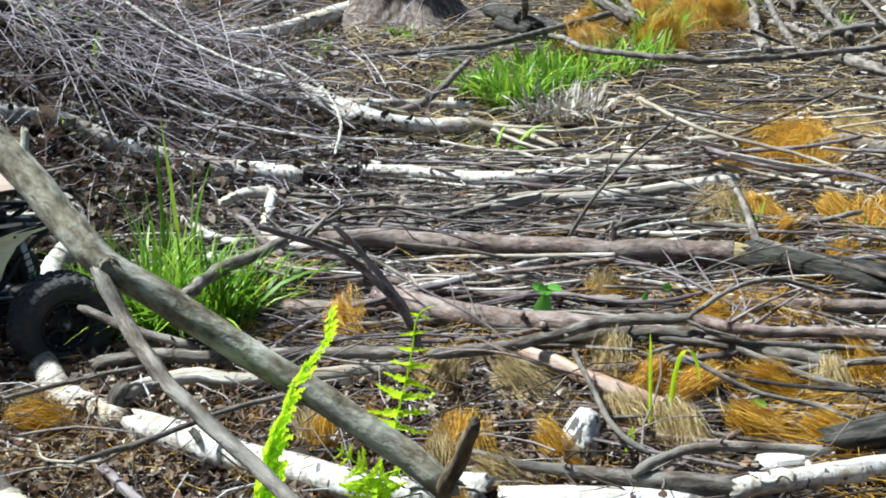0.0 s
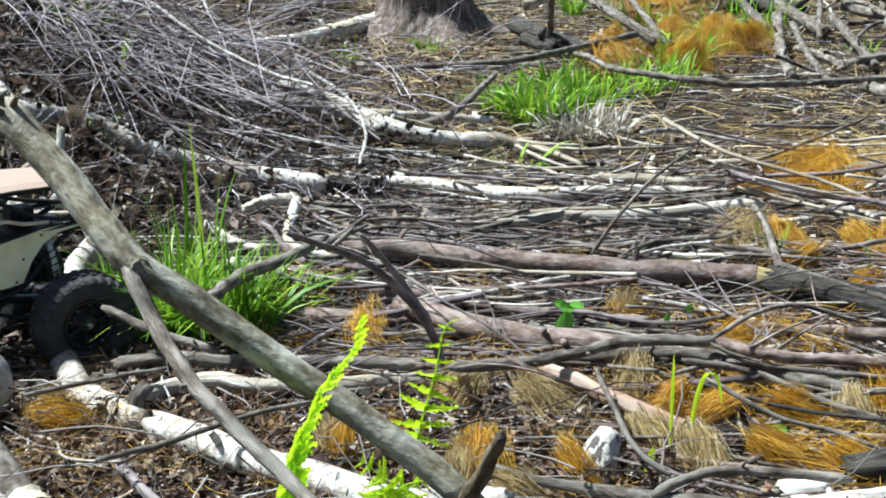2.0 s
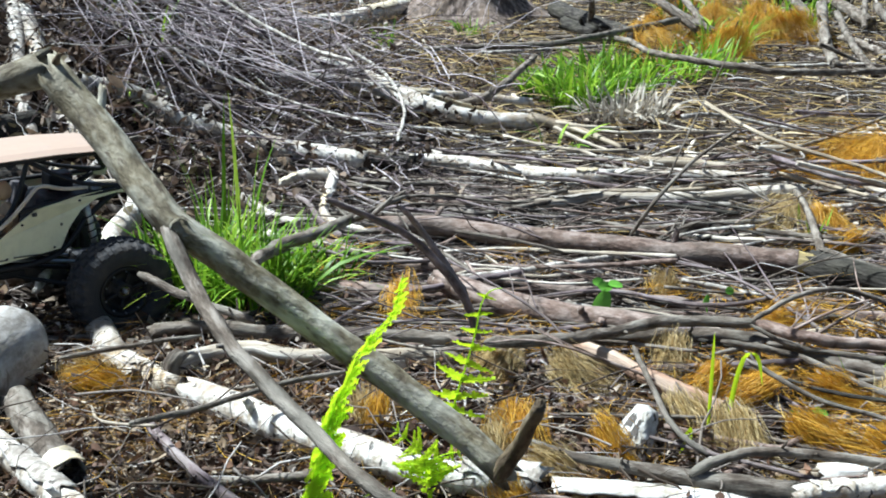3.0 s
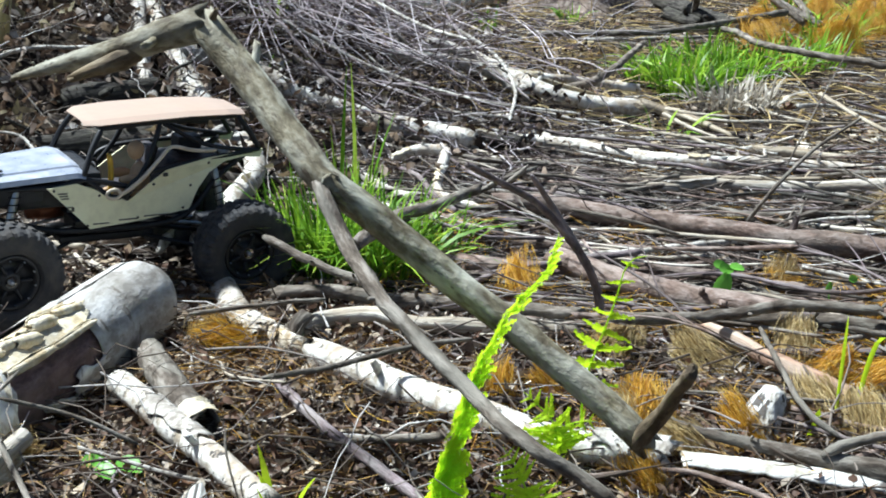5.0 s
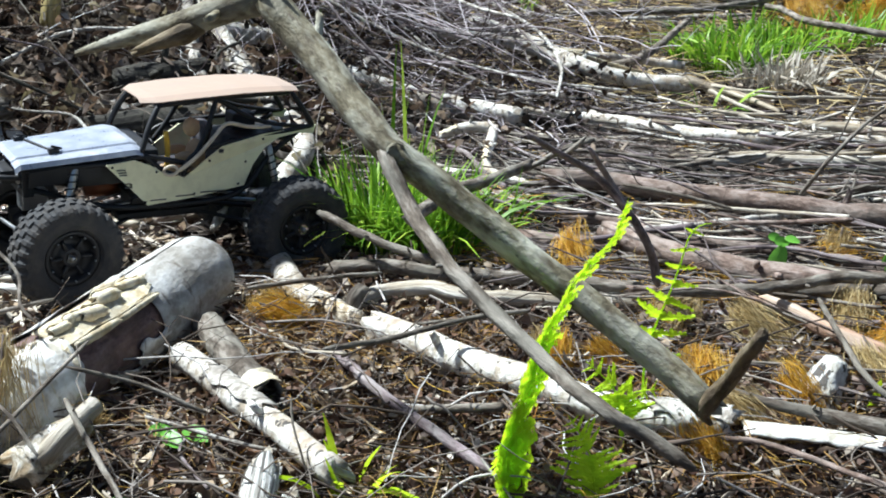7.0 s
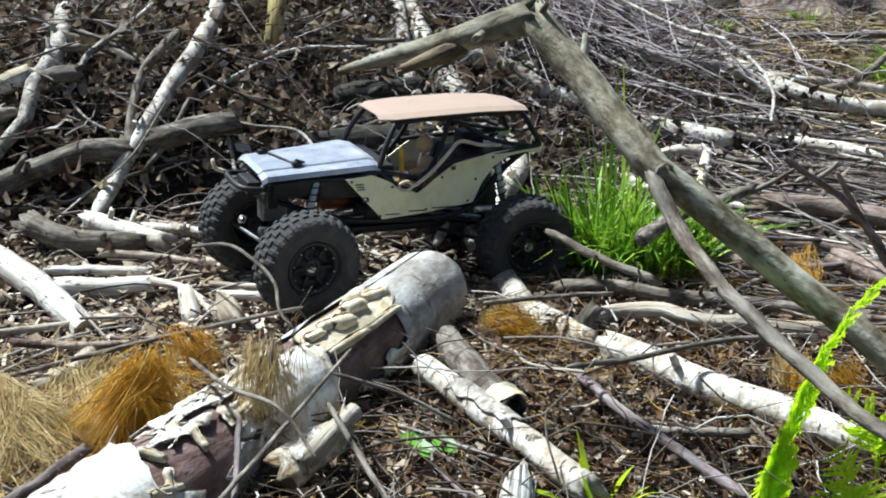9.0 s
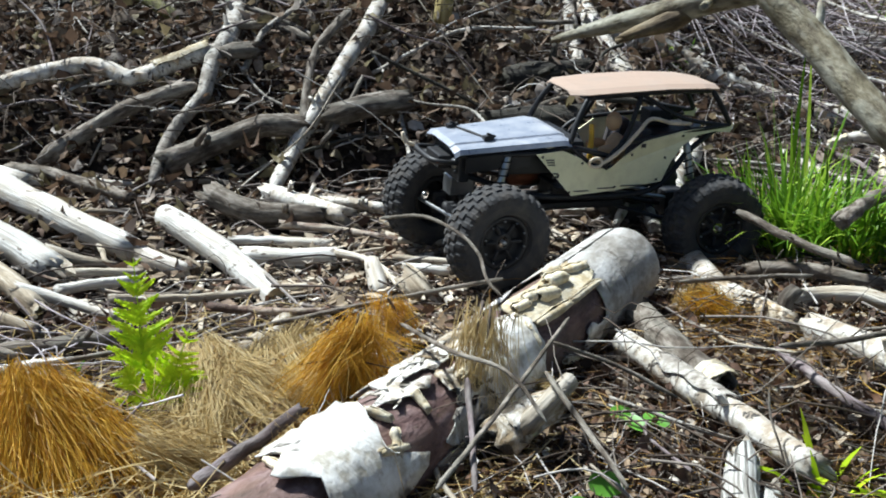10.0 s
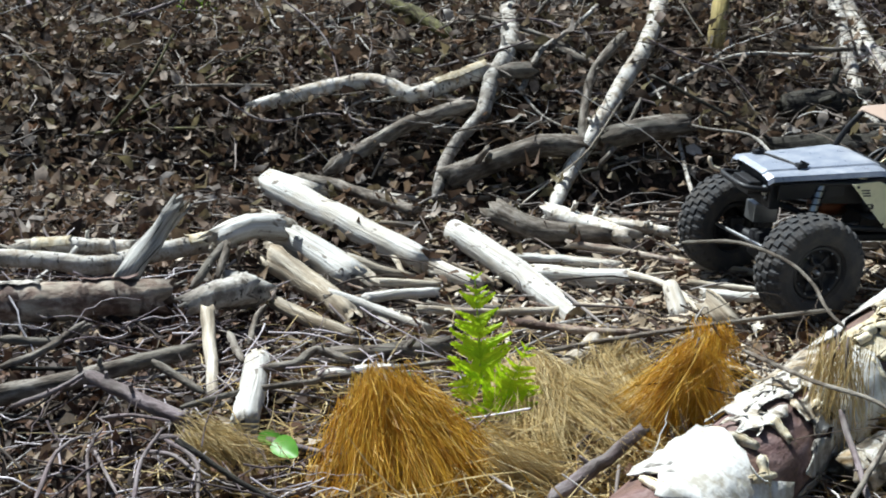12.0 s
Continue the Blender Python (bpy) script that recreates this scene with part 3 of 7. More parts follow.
# the big peeling birch log and the wood around it
log("purple_stick", [(-0.437, 1.367, 0.045), (-0.367, 1.271, 0.050), (-0.275, 1.175, 0.050), (-0.190, 1.091, 0.050)], 0.0067, 0.0066, "tt")
log("grey_branch", [(-0.317, 1.227, 0.040), (-0.260, 1.232, 0.045), (-0.194, 1.242, 0.050)], 0.0060, 0.0060, "bb")
log("birch_log", [(-0.623, 1.301, 0.050), (-0.526, 1.214, 0.050), (-0.434, 1.128, 0.050), (-0.345, 1.047, 0.050)], 0.0173, 0.0160, "cb", label="cut young birch log with peeling white bark")
log("bark_tube", [(-0.626, 1.404, 0.044), (-0.541, 1.292, 0.045), (-0.478, 1.209, 0.050)], 0.0215, 0.0215, "bb", label="hollow curled tube of grey birch bark")
log("split_block", [(-0.424, 1.030, 0.055), (-0.405, 0.940, 0.042), (-0.385, 0.830, 0.025)], 0.0190, 0.0230, "bb", label="pale grey split wood block with splintered grain")
log("split_block", [(-0.388, 1.006, 0.036), (-0.378, 0.930, 0.030), (-0.362, 0.840, 0.020)], 0.0130, 0.0160, "bb", label="smaller pale split wood block with splintered grain")
log("rotten_birch", [(-0.634, 1.040, 0.070), (-0.660, 1.005, 0.062), (-0.684, 0.975, 0.045)], 0.0200, 0.0240, "bb", label="crumbling lump of grey birch bark")
log("thin_twig", [(-0.410, 1.090, 0.115), (-0.404, 1.075, 0.090), (-0.390, 1.055, 0.070), (-0.378, 1.042, 0.045)], 0.0016, 0.0012, "tt")
log("pale_stick", [(-0.655, 0.990, 0.060), (-0.633, 1.001, 0.090), (-0.621, 1.053, 0.100)], 0.0124, 0.0108, "bc", label="pale birch branch stub beside the peeling log")
log("grey_branch", [(-0.631, 0.701, 0.150), (-0.627, 0.845, 0.160), (-0.629, 1.066, 0.170)], 0.0028, 0.0022, "tt")
log("thin_twig", [(-0.644, 1.041, 0.150), (-0.574, 1.073, 0.120), (-0.506, 1.081, 0.090)], 0.0025, 0.0025, "tt")
log("grey_branch", [(-0.640, 1.025, 0.120), (-0.574, 0.954, 0.100), (-0.510, 0.887, 0.080)], 0.0036, 0.0030, "tt")
log("purple_stick", [(-0.681, 0.895, 0.160), (-0.644, 0.814, 0.150), (-0.606, 0.727, 0.140)], 0.0034, 0.0028, "tt")
log("thin_twig", [(-0.834, 1.067, 0.129), (-0.723, 0.952, 0.160), (-0.641, 0.905, 0.170), (-0.590, 0.874, 0.140)], 0.0027, 0.0022, "tt")
log("thin_twig", [(-1.074, 1.509, 0.101), (-0.957, 1.405, 0.149), (-0.858, 1.290, 0.175), (-0.805, 1.240, 0.167), (-0.765, 1.170, 0.159), (-0.737, 1.148, 0.149)], 0.0030, 0.0022, "tt", label="thin pale arched twig over the peeling log")
log("thin_twig", [(-1.140, 1.111, 0.039), (-1.043, 1.178, 0.059), (-0.940, 1.226, 0.083), (-0.788, 1.289, 0.117)], 0.0038, 0.0030, "tt")
log("purple_stick", [(-0.909, 0.957, 0.054), (-0.918, 0.873, 0.050), (-0.930, 0.764, 0.050)], 0.0071, 0.0093, "bt", label="purplish bare stick lying among amber needles")
log("purple_stick", [(-1.546, 0.709, 0.070), (-1.455, 0.704, 0.060), (-1.375, 0.705, 0.050)], 0.0084, 0.0093, "tb", label="purplish bare stick with a split end")
log("thin_twig", [(-1.406, 0.728, 0.050), (-1.370, 0.789, 0.054), (-1.327, 0.846, 0.054), (-1.299, 0.951, 0.036)], 0.0041, 0.0037, "tt")
log("thin_twig", [(-1.299, 0.951, 0.036), (-1.248, 0.981, 0.045), (-1.216, 1.028, 0.043)], 0.0044, 0.0030, "tt")

# bluish bare twigs in the foreground tangle
log("purple_stick", [(-1.291, 0.535, 0.050), (-1.331, 0.588, 0.062), (-1.349, 0.640, 0.074)], 0.0029, 0.0022, "tt", label="thin bluish bare twig in a tangle")
log("purple_stick", [(-1.329, 0.512, 0.050), (-1.398, 0.576, 0.062), (-1.405, 0.606, 0.074)], 0.0023, 0.0018, "tt", label="thin bluish bare twig in a tangle")
log("purple_stick", [(-1.410, 0.595, 0.050), (-1.301, 0.524, 0.062)], 0.0025, 0.0016, "tt", label="thin bluish bare twig in a tangle")
log("purple_stick", [(-1.362, 0.656, 0.050), (-1.282, 0.619, 0.062), (-1.205, 0.539, 0.074)], 0.0032, 0.0019, "tt", label="thin bluish bare twig in a tangle")
log("purple_stick", [(-1.366, 0.622, 0.050), (-1.310, 0.616, 0.062), (-1.249, 0.584, 0.074)], 0.0031, 0.0020, "tt", label="thin bluish bare twig in a tangle")
log("purple_stick", [(-1.377, 0.482, 0.050), (-1.425, 0.556, 0.062), (-1.411, 0.584, 0.074)], 0.0029, 0.0022, "tt", label="thin bluish bare twig in a tangle")
log("purple_stick", [(-1.580, 0.623, 0.050), (-1.551, 0.668, 0.062), (-1.539, 0.712, 0.074)], 0.0041, 0.0029, "tt", label="thin bluish bare twig in a tangle")
log("purple_stick", [(-1.465, 0.658, 0.050), (-1.424, 0.663, 0.062), (-1.356, 0.659, 0.074)], 0.0027, 0.0018, "tt", label="thin bluish bare twig in a tangle")

# white barkless pieces on the chip bed
log("white_piece", [(-1.535, 1.576, 0.029), (-1.364, 1.502, -0.001), (-1.194, 1.386, -0.013)], 0.0254, 0.0221, "rc", label="smooth white barkless birch piece on wood chips")
log("white_piece", [(-1.946, 1.570, 0.058), (-1.707, 1.488, 0.037), (-1.508, 1.452, 0.003)], 0.0283, 0.0232, "bb", label="thick white birch length with a frayed end")
log("white_piece", [(-1.508, 1.452, 0.003), (-1.447, 1.439, -0.006), (-1.397, 1.447, -0.018)], 0.0174, 0.0151, "bb", label="white birch remnant with dark bark patches")
log("white_piece", [(-1.400, 1.571, 0.002), (-1.316, 1.594, 0.004), (-1.222, 1.616, 0.004)], 0.0079, 0.0088, "bb", label="slim white barkless stick on wood chips")
log("white_piece", [(-1.342, 1.521, -0.004), (-1.253, 1.538, 0.000), (-1.184, 1.567, 0.002)], 0.0164, 0.0171, "bc", label="pale round wood piece with a cut end")
log("white_piece", [(-1.088, 1.501, 0.030), (-1.044, 1.445, -0.003)], 0.0144, 0.0149, "rb", label="short white barkless stub standing tilted")
log("tan_piece", [(-1.013, 1.483, 0.015), (-0.957, 1.427, 0.009)], 0.0221, 0.0187, "bb", label="short tan rotten stub on wood chips")
log("white_piece", [(-1.800, 1.369, 0.052), (-1.672, 1.339, 0.029), (-1.549, 1.306, 0.004)], 0.0265, 0.0293, "bb", label="splintered white birch piece with torn end")
log("pale_stick", [(-1.598, 1.342, 0.027), (-1.533, 1.354, 0.015), (-1.490, 1.379, 0.006)], 0.0122, 0.0047, "bb")
log("tan_piece", [(-1.700, 1.262, 0.038), (-1.583, 1.219, 0.022), (-1.453, 1.153, 0.011)], 0.0239, 0.0167, "bb", label="rotten tan wood piece with frayed bark")
log("white_piece", [(-1.520, 1.179, 0.032), (-1.443, 1.193, 0.017), (-1.346, 1.192, 0.005)], 0.0094, 0.0075, "bb", label="split white birch sliver on dark litter")
log("tan_piece", [(-1.568, 1.109, 0.029), (-1.486, 1.093, 0.023), (-1.404, 1.085, 0.017)], 0.0117, 0.0104, "bb")
log("grey_log", [(-1.361, 0.982, 0.034), (-1.315, 1.041, 0.031), (-1.265, 1.113, 0.025)], 0.0142, 0.0133, "bb")
log("white_piece", [(-1.350, 0.914, 0.032), (-1.315, 0.960, 0.030), (-1.284, 1.007, 0.023)], 0.0086, 0.0089, "bb", label="white birch stick beside amber needles")
log("pale_stick", [(-1.536, 1.291, 0.014), (-1.496, 1.333, 0.008), (-1.444, 1.384, -0.002)], 0.0072, 0.0065, "bb")
log("white_piece", [(-1.488, 1.230, 0.015), (-1.460, 1.285, 0.009), (-1.428, 1.353, -0.002)], 0.0087, 0.0082, "bb", label="slim white split stick on wood chips")
log("birch_branch", [(-1.640, 1.067, 0.054), (-1.604, 1.076, 0.053), (-1.594, 1.103, 0.041)], 0.0299, 0.0251, "bb", label="short rotten grey stub with ragged ends")
log("white_piece", [(-1.775, 1.205, 0.054), (-1.790, 1.283, 0.053), (-1.786, 1.367, 0.052)], 0.0109, 0.0137, "bb", label="white bark sheathed branch against rotten wood")
log("grey_log", [(-1.516, 1.685, 0.047), (-1.414, 1.667, 0.027), (-1.282, 1.690, 0.025)], 0.0253, 0.0173, "bb", label="grey rotten log with a torn upright end")
log("birch_log", [(-1.436, 1.764, 0.031), (-1.336, 1.739, 0.029), (-1.244, 1.716, 0.023)], 0.0182, 0.0173, "bb", label="short birch log with thin pale bark")
log("birch_log", [(-1.346, 1.757, 0.030), (-1.267, 1.764, 0.031), (-1.193, 1.773, 0.028)], 0.0105, 0.0103, "bb")
log("pale_stick", [(-1.098, 1.121, 0.020), (-1.092, 1.172, 0.022), (-1.118, 1.304, 0.007)], 0.0151, 0.0117, "bb")
log("pale_stick", [(-1.568, 1.473, 0.014), (-1.515, 1.462, 0.004), (-1.440, 1.429, -0.007)], 0.0134, 0.0111, "bb")
log("white_piece", [(-1.042, 1.529, 0.015), (-0.957, 1.539, 0.021), (-0.864, 1.572, 0.026)], 0.0091, 0.0081, "bb", label="long white barkless stick on wood chips")
log("pale_stick", [(-1.085, 1.573, 0.014), (-0.983, 1.573, 0.020), (-0.898, 1.585, 0.025)], 0.0056, 0.0054, "bb")
log("pale_stick", [(-1.111, 1.646, 0.017), (-1.019, 1.652, 0.022), (-0.921, 1.640, 0.025)], 0.0058, 0.0065, "bb")

# the wood at the far left
log("brown_log", [(-1.892, 0.804, 0.060), (-1.801, 0.870, 0.060), (-1.737, 0.940, 0.059), (-1.672, 0.990, 0.057)], 0.0294, 0.0284, "bb", label="brown peeling log with dark bark plates")
log("birch_log", [(-2.009, 0.920, 0.080), (-1.929, 0.983, 0.070), (-1.861, 1.035, 0.059), (-1.844, 1.117, 0.058), (-1.793, 1.253, 0.054)], 0.0141, 0.0174, "bb", label="grey-white bent birch log at the bank")
log("birch_log", [(-2.017, 1.002, 0.070), (-1.951, 1.061, 0.069), (-1.861, 1.111, 0.068)], 0.0138, 0.0120, "bb")
log("white_piece", [(-1.766, 1.196, 0.074), (-1.754, 1.268, 0.081), (-1.723, 1.319, 0.068)], 0.0187, 0.0233, "bb", label="white curled bark sheath on a short branch")
log("split_block", [(-1.733, 0.955, 0.079), (-1.746, 1.030, 0.118), (-1.713, 1.066, 0.176)], 0.0167, 0.0146, "bb", label="frayed upright splinter of pale weathered wood")
log("birch_branch", [(-1.608, 0.957, 0.067), (-1.582, 0.995, 0.076), (-1.568, 1.046, 0.073)], 0.0162, 0.0249, "bb", label="short rotten branch with a ragged break")
log("pale_stick", [(-1.556, 0.945, 0.077), (-1.498, 0.883, 0.048), (-1.421, 0.801, 0.029)], 0.0103, 0.0078, "bb")
log("white_piece", [(-1.421, 0.887, 0.048), (-1.368, 0.813, 0.049), (-1.319, 0.738, 0.040)], 0.0163, 0.0172, "bb", label="white bark covered stub among needles")
log("grey_branch", [(-1.767, 0.759, 0.050), (-1.720, 0.805, 0.040), (-1.702, 0.862, 0.049)], 0.0069, 0.0056, "tt")
log("grey_branch", [(-1.688, 0.695, 0.050), (-1.682, 0.754, 0.050), (-1.697, 0.848, 0.059)], 0.0058, 0.0047, "tt")
log("grey_log", [(-1.629, 0.621, 0.050), (-1.580, 0.710, 0.050), (-1.547, 0.805, 0.049), (-1.515, 0.872, 0.049)], 0.0138, 0.0106, "bb", label="grey fallen branch on dark twigs")
log("grey_branch", [(-1.500, 0.779, 0.070), (-1.461, 0.778, 0.060), (-1.412, 0.775, 0.049)], 0.0057, 0.0049, "tt")
log("grey_branch", [(-1.390, 0.845, 0.059), (-1.359, 0.887, 0.058), (-1.366, 0.943, 0.056), (-1.320, 0.956, 0.046)], 0.0064, 0.0060, "tt")
log("grey_branch", [(-1.617, 1.036, 0.085), (-1.656, 1.101, 0.113), (-1.632, 0.996, 0.077)], 0.0059, 0.0074, "tt")
log("grey_branch", [(-1.469, 0.928, 0.047), (-1.515, 1.001, 0.055), (-1.518, 1.025, 0.063)], 0.0046, 0.0041, "tt")
log("grey_branch", [(-1.502, 0.926, 0.057), (-1.436, 0.877, 0.048)], 0.0062, 0.0052, "tt")
log("white_piece", [(-1.986, 1.608, 0.049), (-1.851, 1.584, 0.041)], 0.0252, 0.0265, "bb", label="white birch length beside the bank")

# logs and trunks on the leafy bank
log("grey_log", [(-1.661, 1.743, 0.065), (-1.613, 1.833, 0.084), (-1.529, 1.913, 0.122), (-1.451, 1.962, 0.114)], 0.0242, 0.0228, "bb", label="grey-brown damp fallen log under the bank")
log("grey_log", [(-1.419, 1.974, 0.132), (-1.357, 2.029, 0.151), (-1.281, 2.083, 0.159)], 0.0273, 0.0230, "bb", label="grey-brown damp fallen log under dead leaves")
log("birch_log", [(-1.436, 1.781, 0.032), (-1.465, 1.909, 0.066), (-1.449, 1.970, 0.130), (-1.448, 2.111, 0.216), (-1.461, 2.278, 0.288), (-1.534, 2.531, 0.357)], 0.0140, 0.0216, "tt", label="leaning slim birch trunk on the leafy bank")
log("birch_branch", [(-1.652, 1.700, 0.043), (-1.696, 1.828, 0.099), (-1.671, 1.921, 0.171), (-1.692, 1.991, 0.228), (-1.718, 2.117, 0.280), (-1.916, 2.479, 0.357)], 0.0109, 0.0266, "tt", label="grey birch branch with spotted bark on the bank")
log("birch_log", [(-2.129, 1.731, 0.164), (-2.034, 1.808, 0.197), (-1.954, 1.876, 0.216), (-1.883, 1.896, 0.210), (-1.831, 1.891, 0.195), (-1.778, 1.950, 0.216), (-1.709, 2.019, 0.246)], 0.0152, 0.0203, "bt", label="pale crooked birch branch on dead leaves")
log("grey_log", [(-1.681, 2.007, 0.244), (-1.612, 2.042, 0.247)], 0.0166, 0.0190, "tb")
log("grey_branch", [(-1.919, 1.704, 0.056), (-1.859, 1.777, 0.105), (-1.790, 1.860, 0.154), (-1.697, 1.931, 0.184)], 0.0170, 0.0151, "tt")
log("grey_branch", [(-1.958, 1.664, 0.049), (-1.821, 1.666, 0.042), (-1.652, 1.634, 0.030)], 0.0124, 0.0127, "bb")
log("grey_branch", [(-1.456, 1.945, 0.123), (-1.508, 2.086, 0.227), (-1.506, 2.147, 0.266), (-1.504, 2.254, 0.307)], 0.0091, 0.0112, "tt")
log("thin_twig", [(-1.408, 1.927, 0.091), (-1.390, 1.993, 0.137), (-1.388, 2.080, 0.203)], 0.0056, 0.0047, "tt")
log("mossy_limb", [(-2.125, 2.196, 0.347), (-1.988, 2.158, 0.327), (-1.850, 2.097, 0.292)], 0.0173, 0.0150, "tt", label="olive mossy dead limb on the leafy bank")
log("grey_branch", [(-1.711, 2.082, 0.285), (-1.634, 2.155, 0.280), (-1.542, 2.138, 0.259)], 0.0097, 0.0085, "tt")
log("yellow_post", [(-1.357, 2.421, 0.257), (-1.353, 2.427, 0.307), (-1.366, 2.479, 0.384)], 0.0219, 0.0194, "bt", label="old yellowish split stake in the brush")
log("thin_birch", [(-0.780, 1.837, 0.030), (-0.780, 1.901, 0.050), (-0.823, 2.107, 0.061), (-0.892, 2.236, 0.090), (-0.987, 2.365, 0.150), (-1.067, 2.512, 0.215), (-1.138, 2.668, 0.289), (-1.240, 2.909, 0.376)], 0.0087, 0.0197, "tt", label="slim spotted birch sapling lying on the bank")
log("birch_branch", [(-0.872, 2.212, 0.081), (-0.841, 2.240, 0.081), (-0.818, 2.286, 0.076)], 0.0102, 0.0081, "tt")
log("birch_branch", [(-0.837, 2.138, 0.051), (-0.774, 2.002, 0.040), (-0.715, 1.852, 0.030)], 0.0121, 0.0126, "tb")
log("birch_branch", [(-0.852, 2.281, 0.082), (-0.853, 2.331, 0.112), (-0.837, 2.378, 0.126)], 0.0093, 0.0107, "tt")
log("birch_log", [(-0.546, 1.578, 0.030), (-0.599, 1.661, 0.030), (-0.651, 1.780, 0.030), (-0.699, 1.952, 0.040), (-0.744, 2.138, 0.041), (-0.742, 2.272, 0.062), (-0.795, 2.379, 0.086), (-0.884, 2.442, 0.121), (-1.003, 2.582, 0.193), (-1.096, 2.695, 0.267), (-1.216, 2.892, 0.365)], 0.0227, 0.0239, "tt", label="crooked white birch trunk with dark scars")
log("grey_branch", [(-0.997, 2.112, 0.052), (-1.022, 2.219, 0.109), (-1.031, 2.351, 0.162)], 0.0088, 0.0095, "tt")
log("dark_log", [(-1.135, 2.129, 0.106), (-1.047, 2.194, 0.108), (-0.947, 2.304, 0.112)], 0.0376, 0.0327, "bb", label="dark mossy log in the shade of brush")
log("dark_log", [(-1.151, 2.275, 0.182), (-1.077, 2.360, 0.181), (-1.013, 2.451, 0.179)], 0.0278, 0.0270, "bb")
log("brown_log", [(-0.908, 1.868, 0.029), (-0.829, 1.902, 0.030)], 0.0119, 0.0140, "bb")
log("tan_piece", [(-1.005, 1.861, 0.019), (-0.927, 1.862, 0.019)], 0.0089, 0.0079, "bb")

# mossy twigs on the bank
for pts in ([(-2.45, 1.62, 0.10), (-2.33, 1.70, 0.17), (-2.20, 1.86, 0.27)], [(-2.55, 1.55, 0.08), (-2.38, 1.60, 0.11), (-2.15, 1.68, 0.13)], [(-2.40, 1.58, 0.12), (-2.36, 1.66, 0.21), (-2.37, 1.76, 0.30)]):
    log("mossy_twig", pts, 0.0045, 0.0028, "tt")

# the white birch log by the fern and the sticks round the grass
log("birch_log", [(-0.407, 1.458, 0.045), (-0.344, 1.424, 0.045), (-0.241, 1.358, 0.045), (-0.148, 1.314, 0.045), (-0.055, 1.266, 0.045), (0.077, 1.259, 0.045)], 0.0210, 0.0211, "bb", label="long white birch log with black bark scars")
log("rotten_birch", [(-0.554, 1.589, 0.025), (-0.491, 1.525, 0.030), (-0.421, 1.479, 0.030)], 0.0220, 0.0189, "bb", label="crumbling birch log turning to white chips")
log("tan_log", [(-0.449, 1.524, 0.050), (-0.415, 1.589, 0.045), (-0.351, 1.608, 0.045), (-0.282, 1.603, 0.040), (-0.051, 1.659, 0.030)], 0.0129, 0.0127, "bb", label="tan peeled branch with a knot")
log("grey_branch", [(-0.450, 1.514, 0.030), (-0.447, 1.515, 0.060), (-0.437, 1.530, 0.070)], 0.0129, 0.0105, "bb")
log("dark_pole", [(-0.519, 1.651, 0.050), (-0.436, 1.676, 0.050), (-0.348, 1.680, 0.045), (-0.217, 1.687, 0.045), (-0.045, 1.684, 0.045)], 0.0113, 0.0102, "bb", label="dark straight pole lying behind the grass")
log("thin_twig", [(-0.588, 1.470, 0.080), (-0.500, 1.529, 0.080), (-0.419, 1.571, 0.080)], 0.0039, 0.0033, "tt")
log("thin_twig", [(-0.423, 1.271, 0.090), (-0.351, 1.321, 0.090), (-0.261, 1.382, 0.100), (-0.186, 1.427, 0.100)], 0.0041, 0.0037, "tt")
log("grey_branch", [(-0.553, 1.709, 0.120), (-0.471, 1.673, 0.100), (-0.356, 1.634, 0.080)], 0.0071, 0.0068, "tt")
log("grey_branch", [(-0.394, 1.645, 0.140), (-0.362, 1.841, 0.130), (-0.313, 1.953, 0.120), (-0.258, 2.065, 0.120)], 0.0110, 0.0092, "bb", label="broken forked grey branch above the grass")
log("dark_stick", [(-0.190, 1.337, 0.360), (-0.158, 1.412, 0.320), (-0.119, 1.477, 0.280), (-0.082, 1.523, 0.230), (-0.040, 1.560, 0.160), (-0.020, 1.583, 0.090)], 0.0036, 0.0068, "bt", label="dark bent dead stick standing in the litter")
log("dark_stick", [(-0.127, 1.527, 0.300), (-0.106, 1.584, 0.250), (-0.076, 1.606, 0.200), (-0.039, 1.617, 0.140)], 0.0038, 0.0057, "tt")
log("thin_twig", [(-0.177, 1.463, 0.300), (-0.149, 1.521, 0.300), (-0.123, 1.573, 0.300)], 0.0044, 0.0031, "tt")
log("thin_twig", [(-0.159, 1.463, 0.300), (-0.140, 1.449, 0.320), (-0.128, 1.465, 0.330)], 0.0036, 0.0029, "tt")

# logs of the middle ground
log("pine_log", [(-0.237, 2.218, 0.051), (-0.116, 2.228, 0.050), (0.050, 2.185, 0.050), (0.210, 2.152, 0.050), (0.366, 2.127, 0.050), (0.528, 2.102, 0.050)], 0.0187, 0.0228, "bc", label="reddish brown pine log across the litter")
log("dark_log", [(0.554, 2.087, 0.050), (0.650, 2.017, 0.050), (0.769, 1.927, 0.050)], 0.0247, 0.0306, "bb", label="dark grey log butted to the pine log")
log("yellow_post", [(0.515, 2.112, 0.050), (0.541, 2.091, 0.052), (0.568, 2.087, 0.050)], 0.0198, 0.0185, "bb", label="torn yellow wood where the log broke")
log("pine_log", [(-0.103, 1.932, 0.045), (0.006, 1.850, 0.045), (0.099, 1.808, 0.045), (0.189, 1.785, 0.045), (0.268, 1.767, 0.045)], 0.0214, 0.0197, "bb", label="pinkish smooth pine log in the litter")
log("pine_log", [(-0.349, 2.155, 0.035), (-0.207, 2.055, 0.035), (-0.101, 2.026, 0.035), (0.052, 1.963, 0.035), (0.197, 1.927, 0.035), (0.384, 1.887, 0.035)], 0.0097, 0.0104, "bb", label="slim pinkish pole among needles")
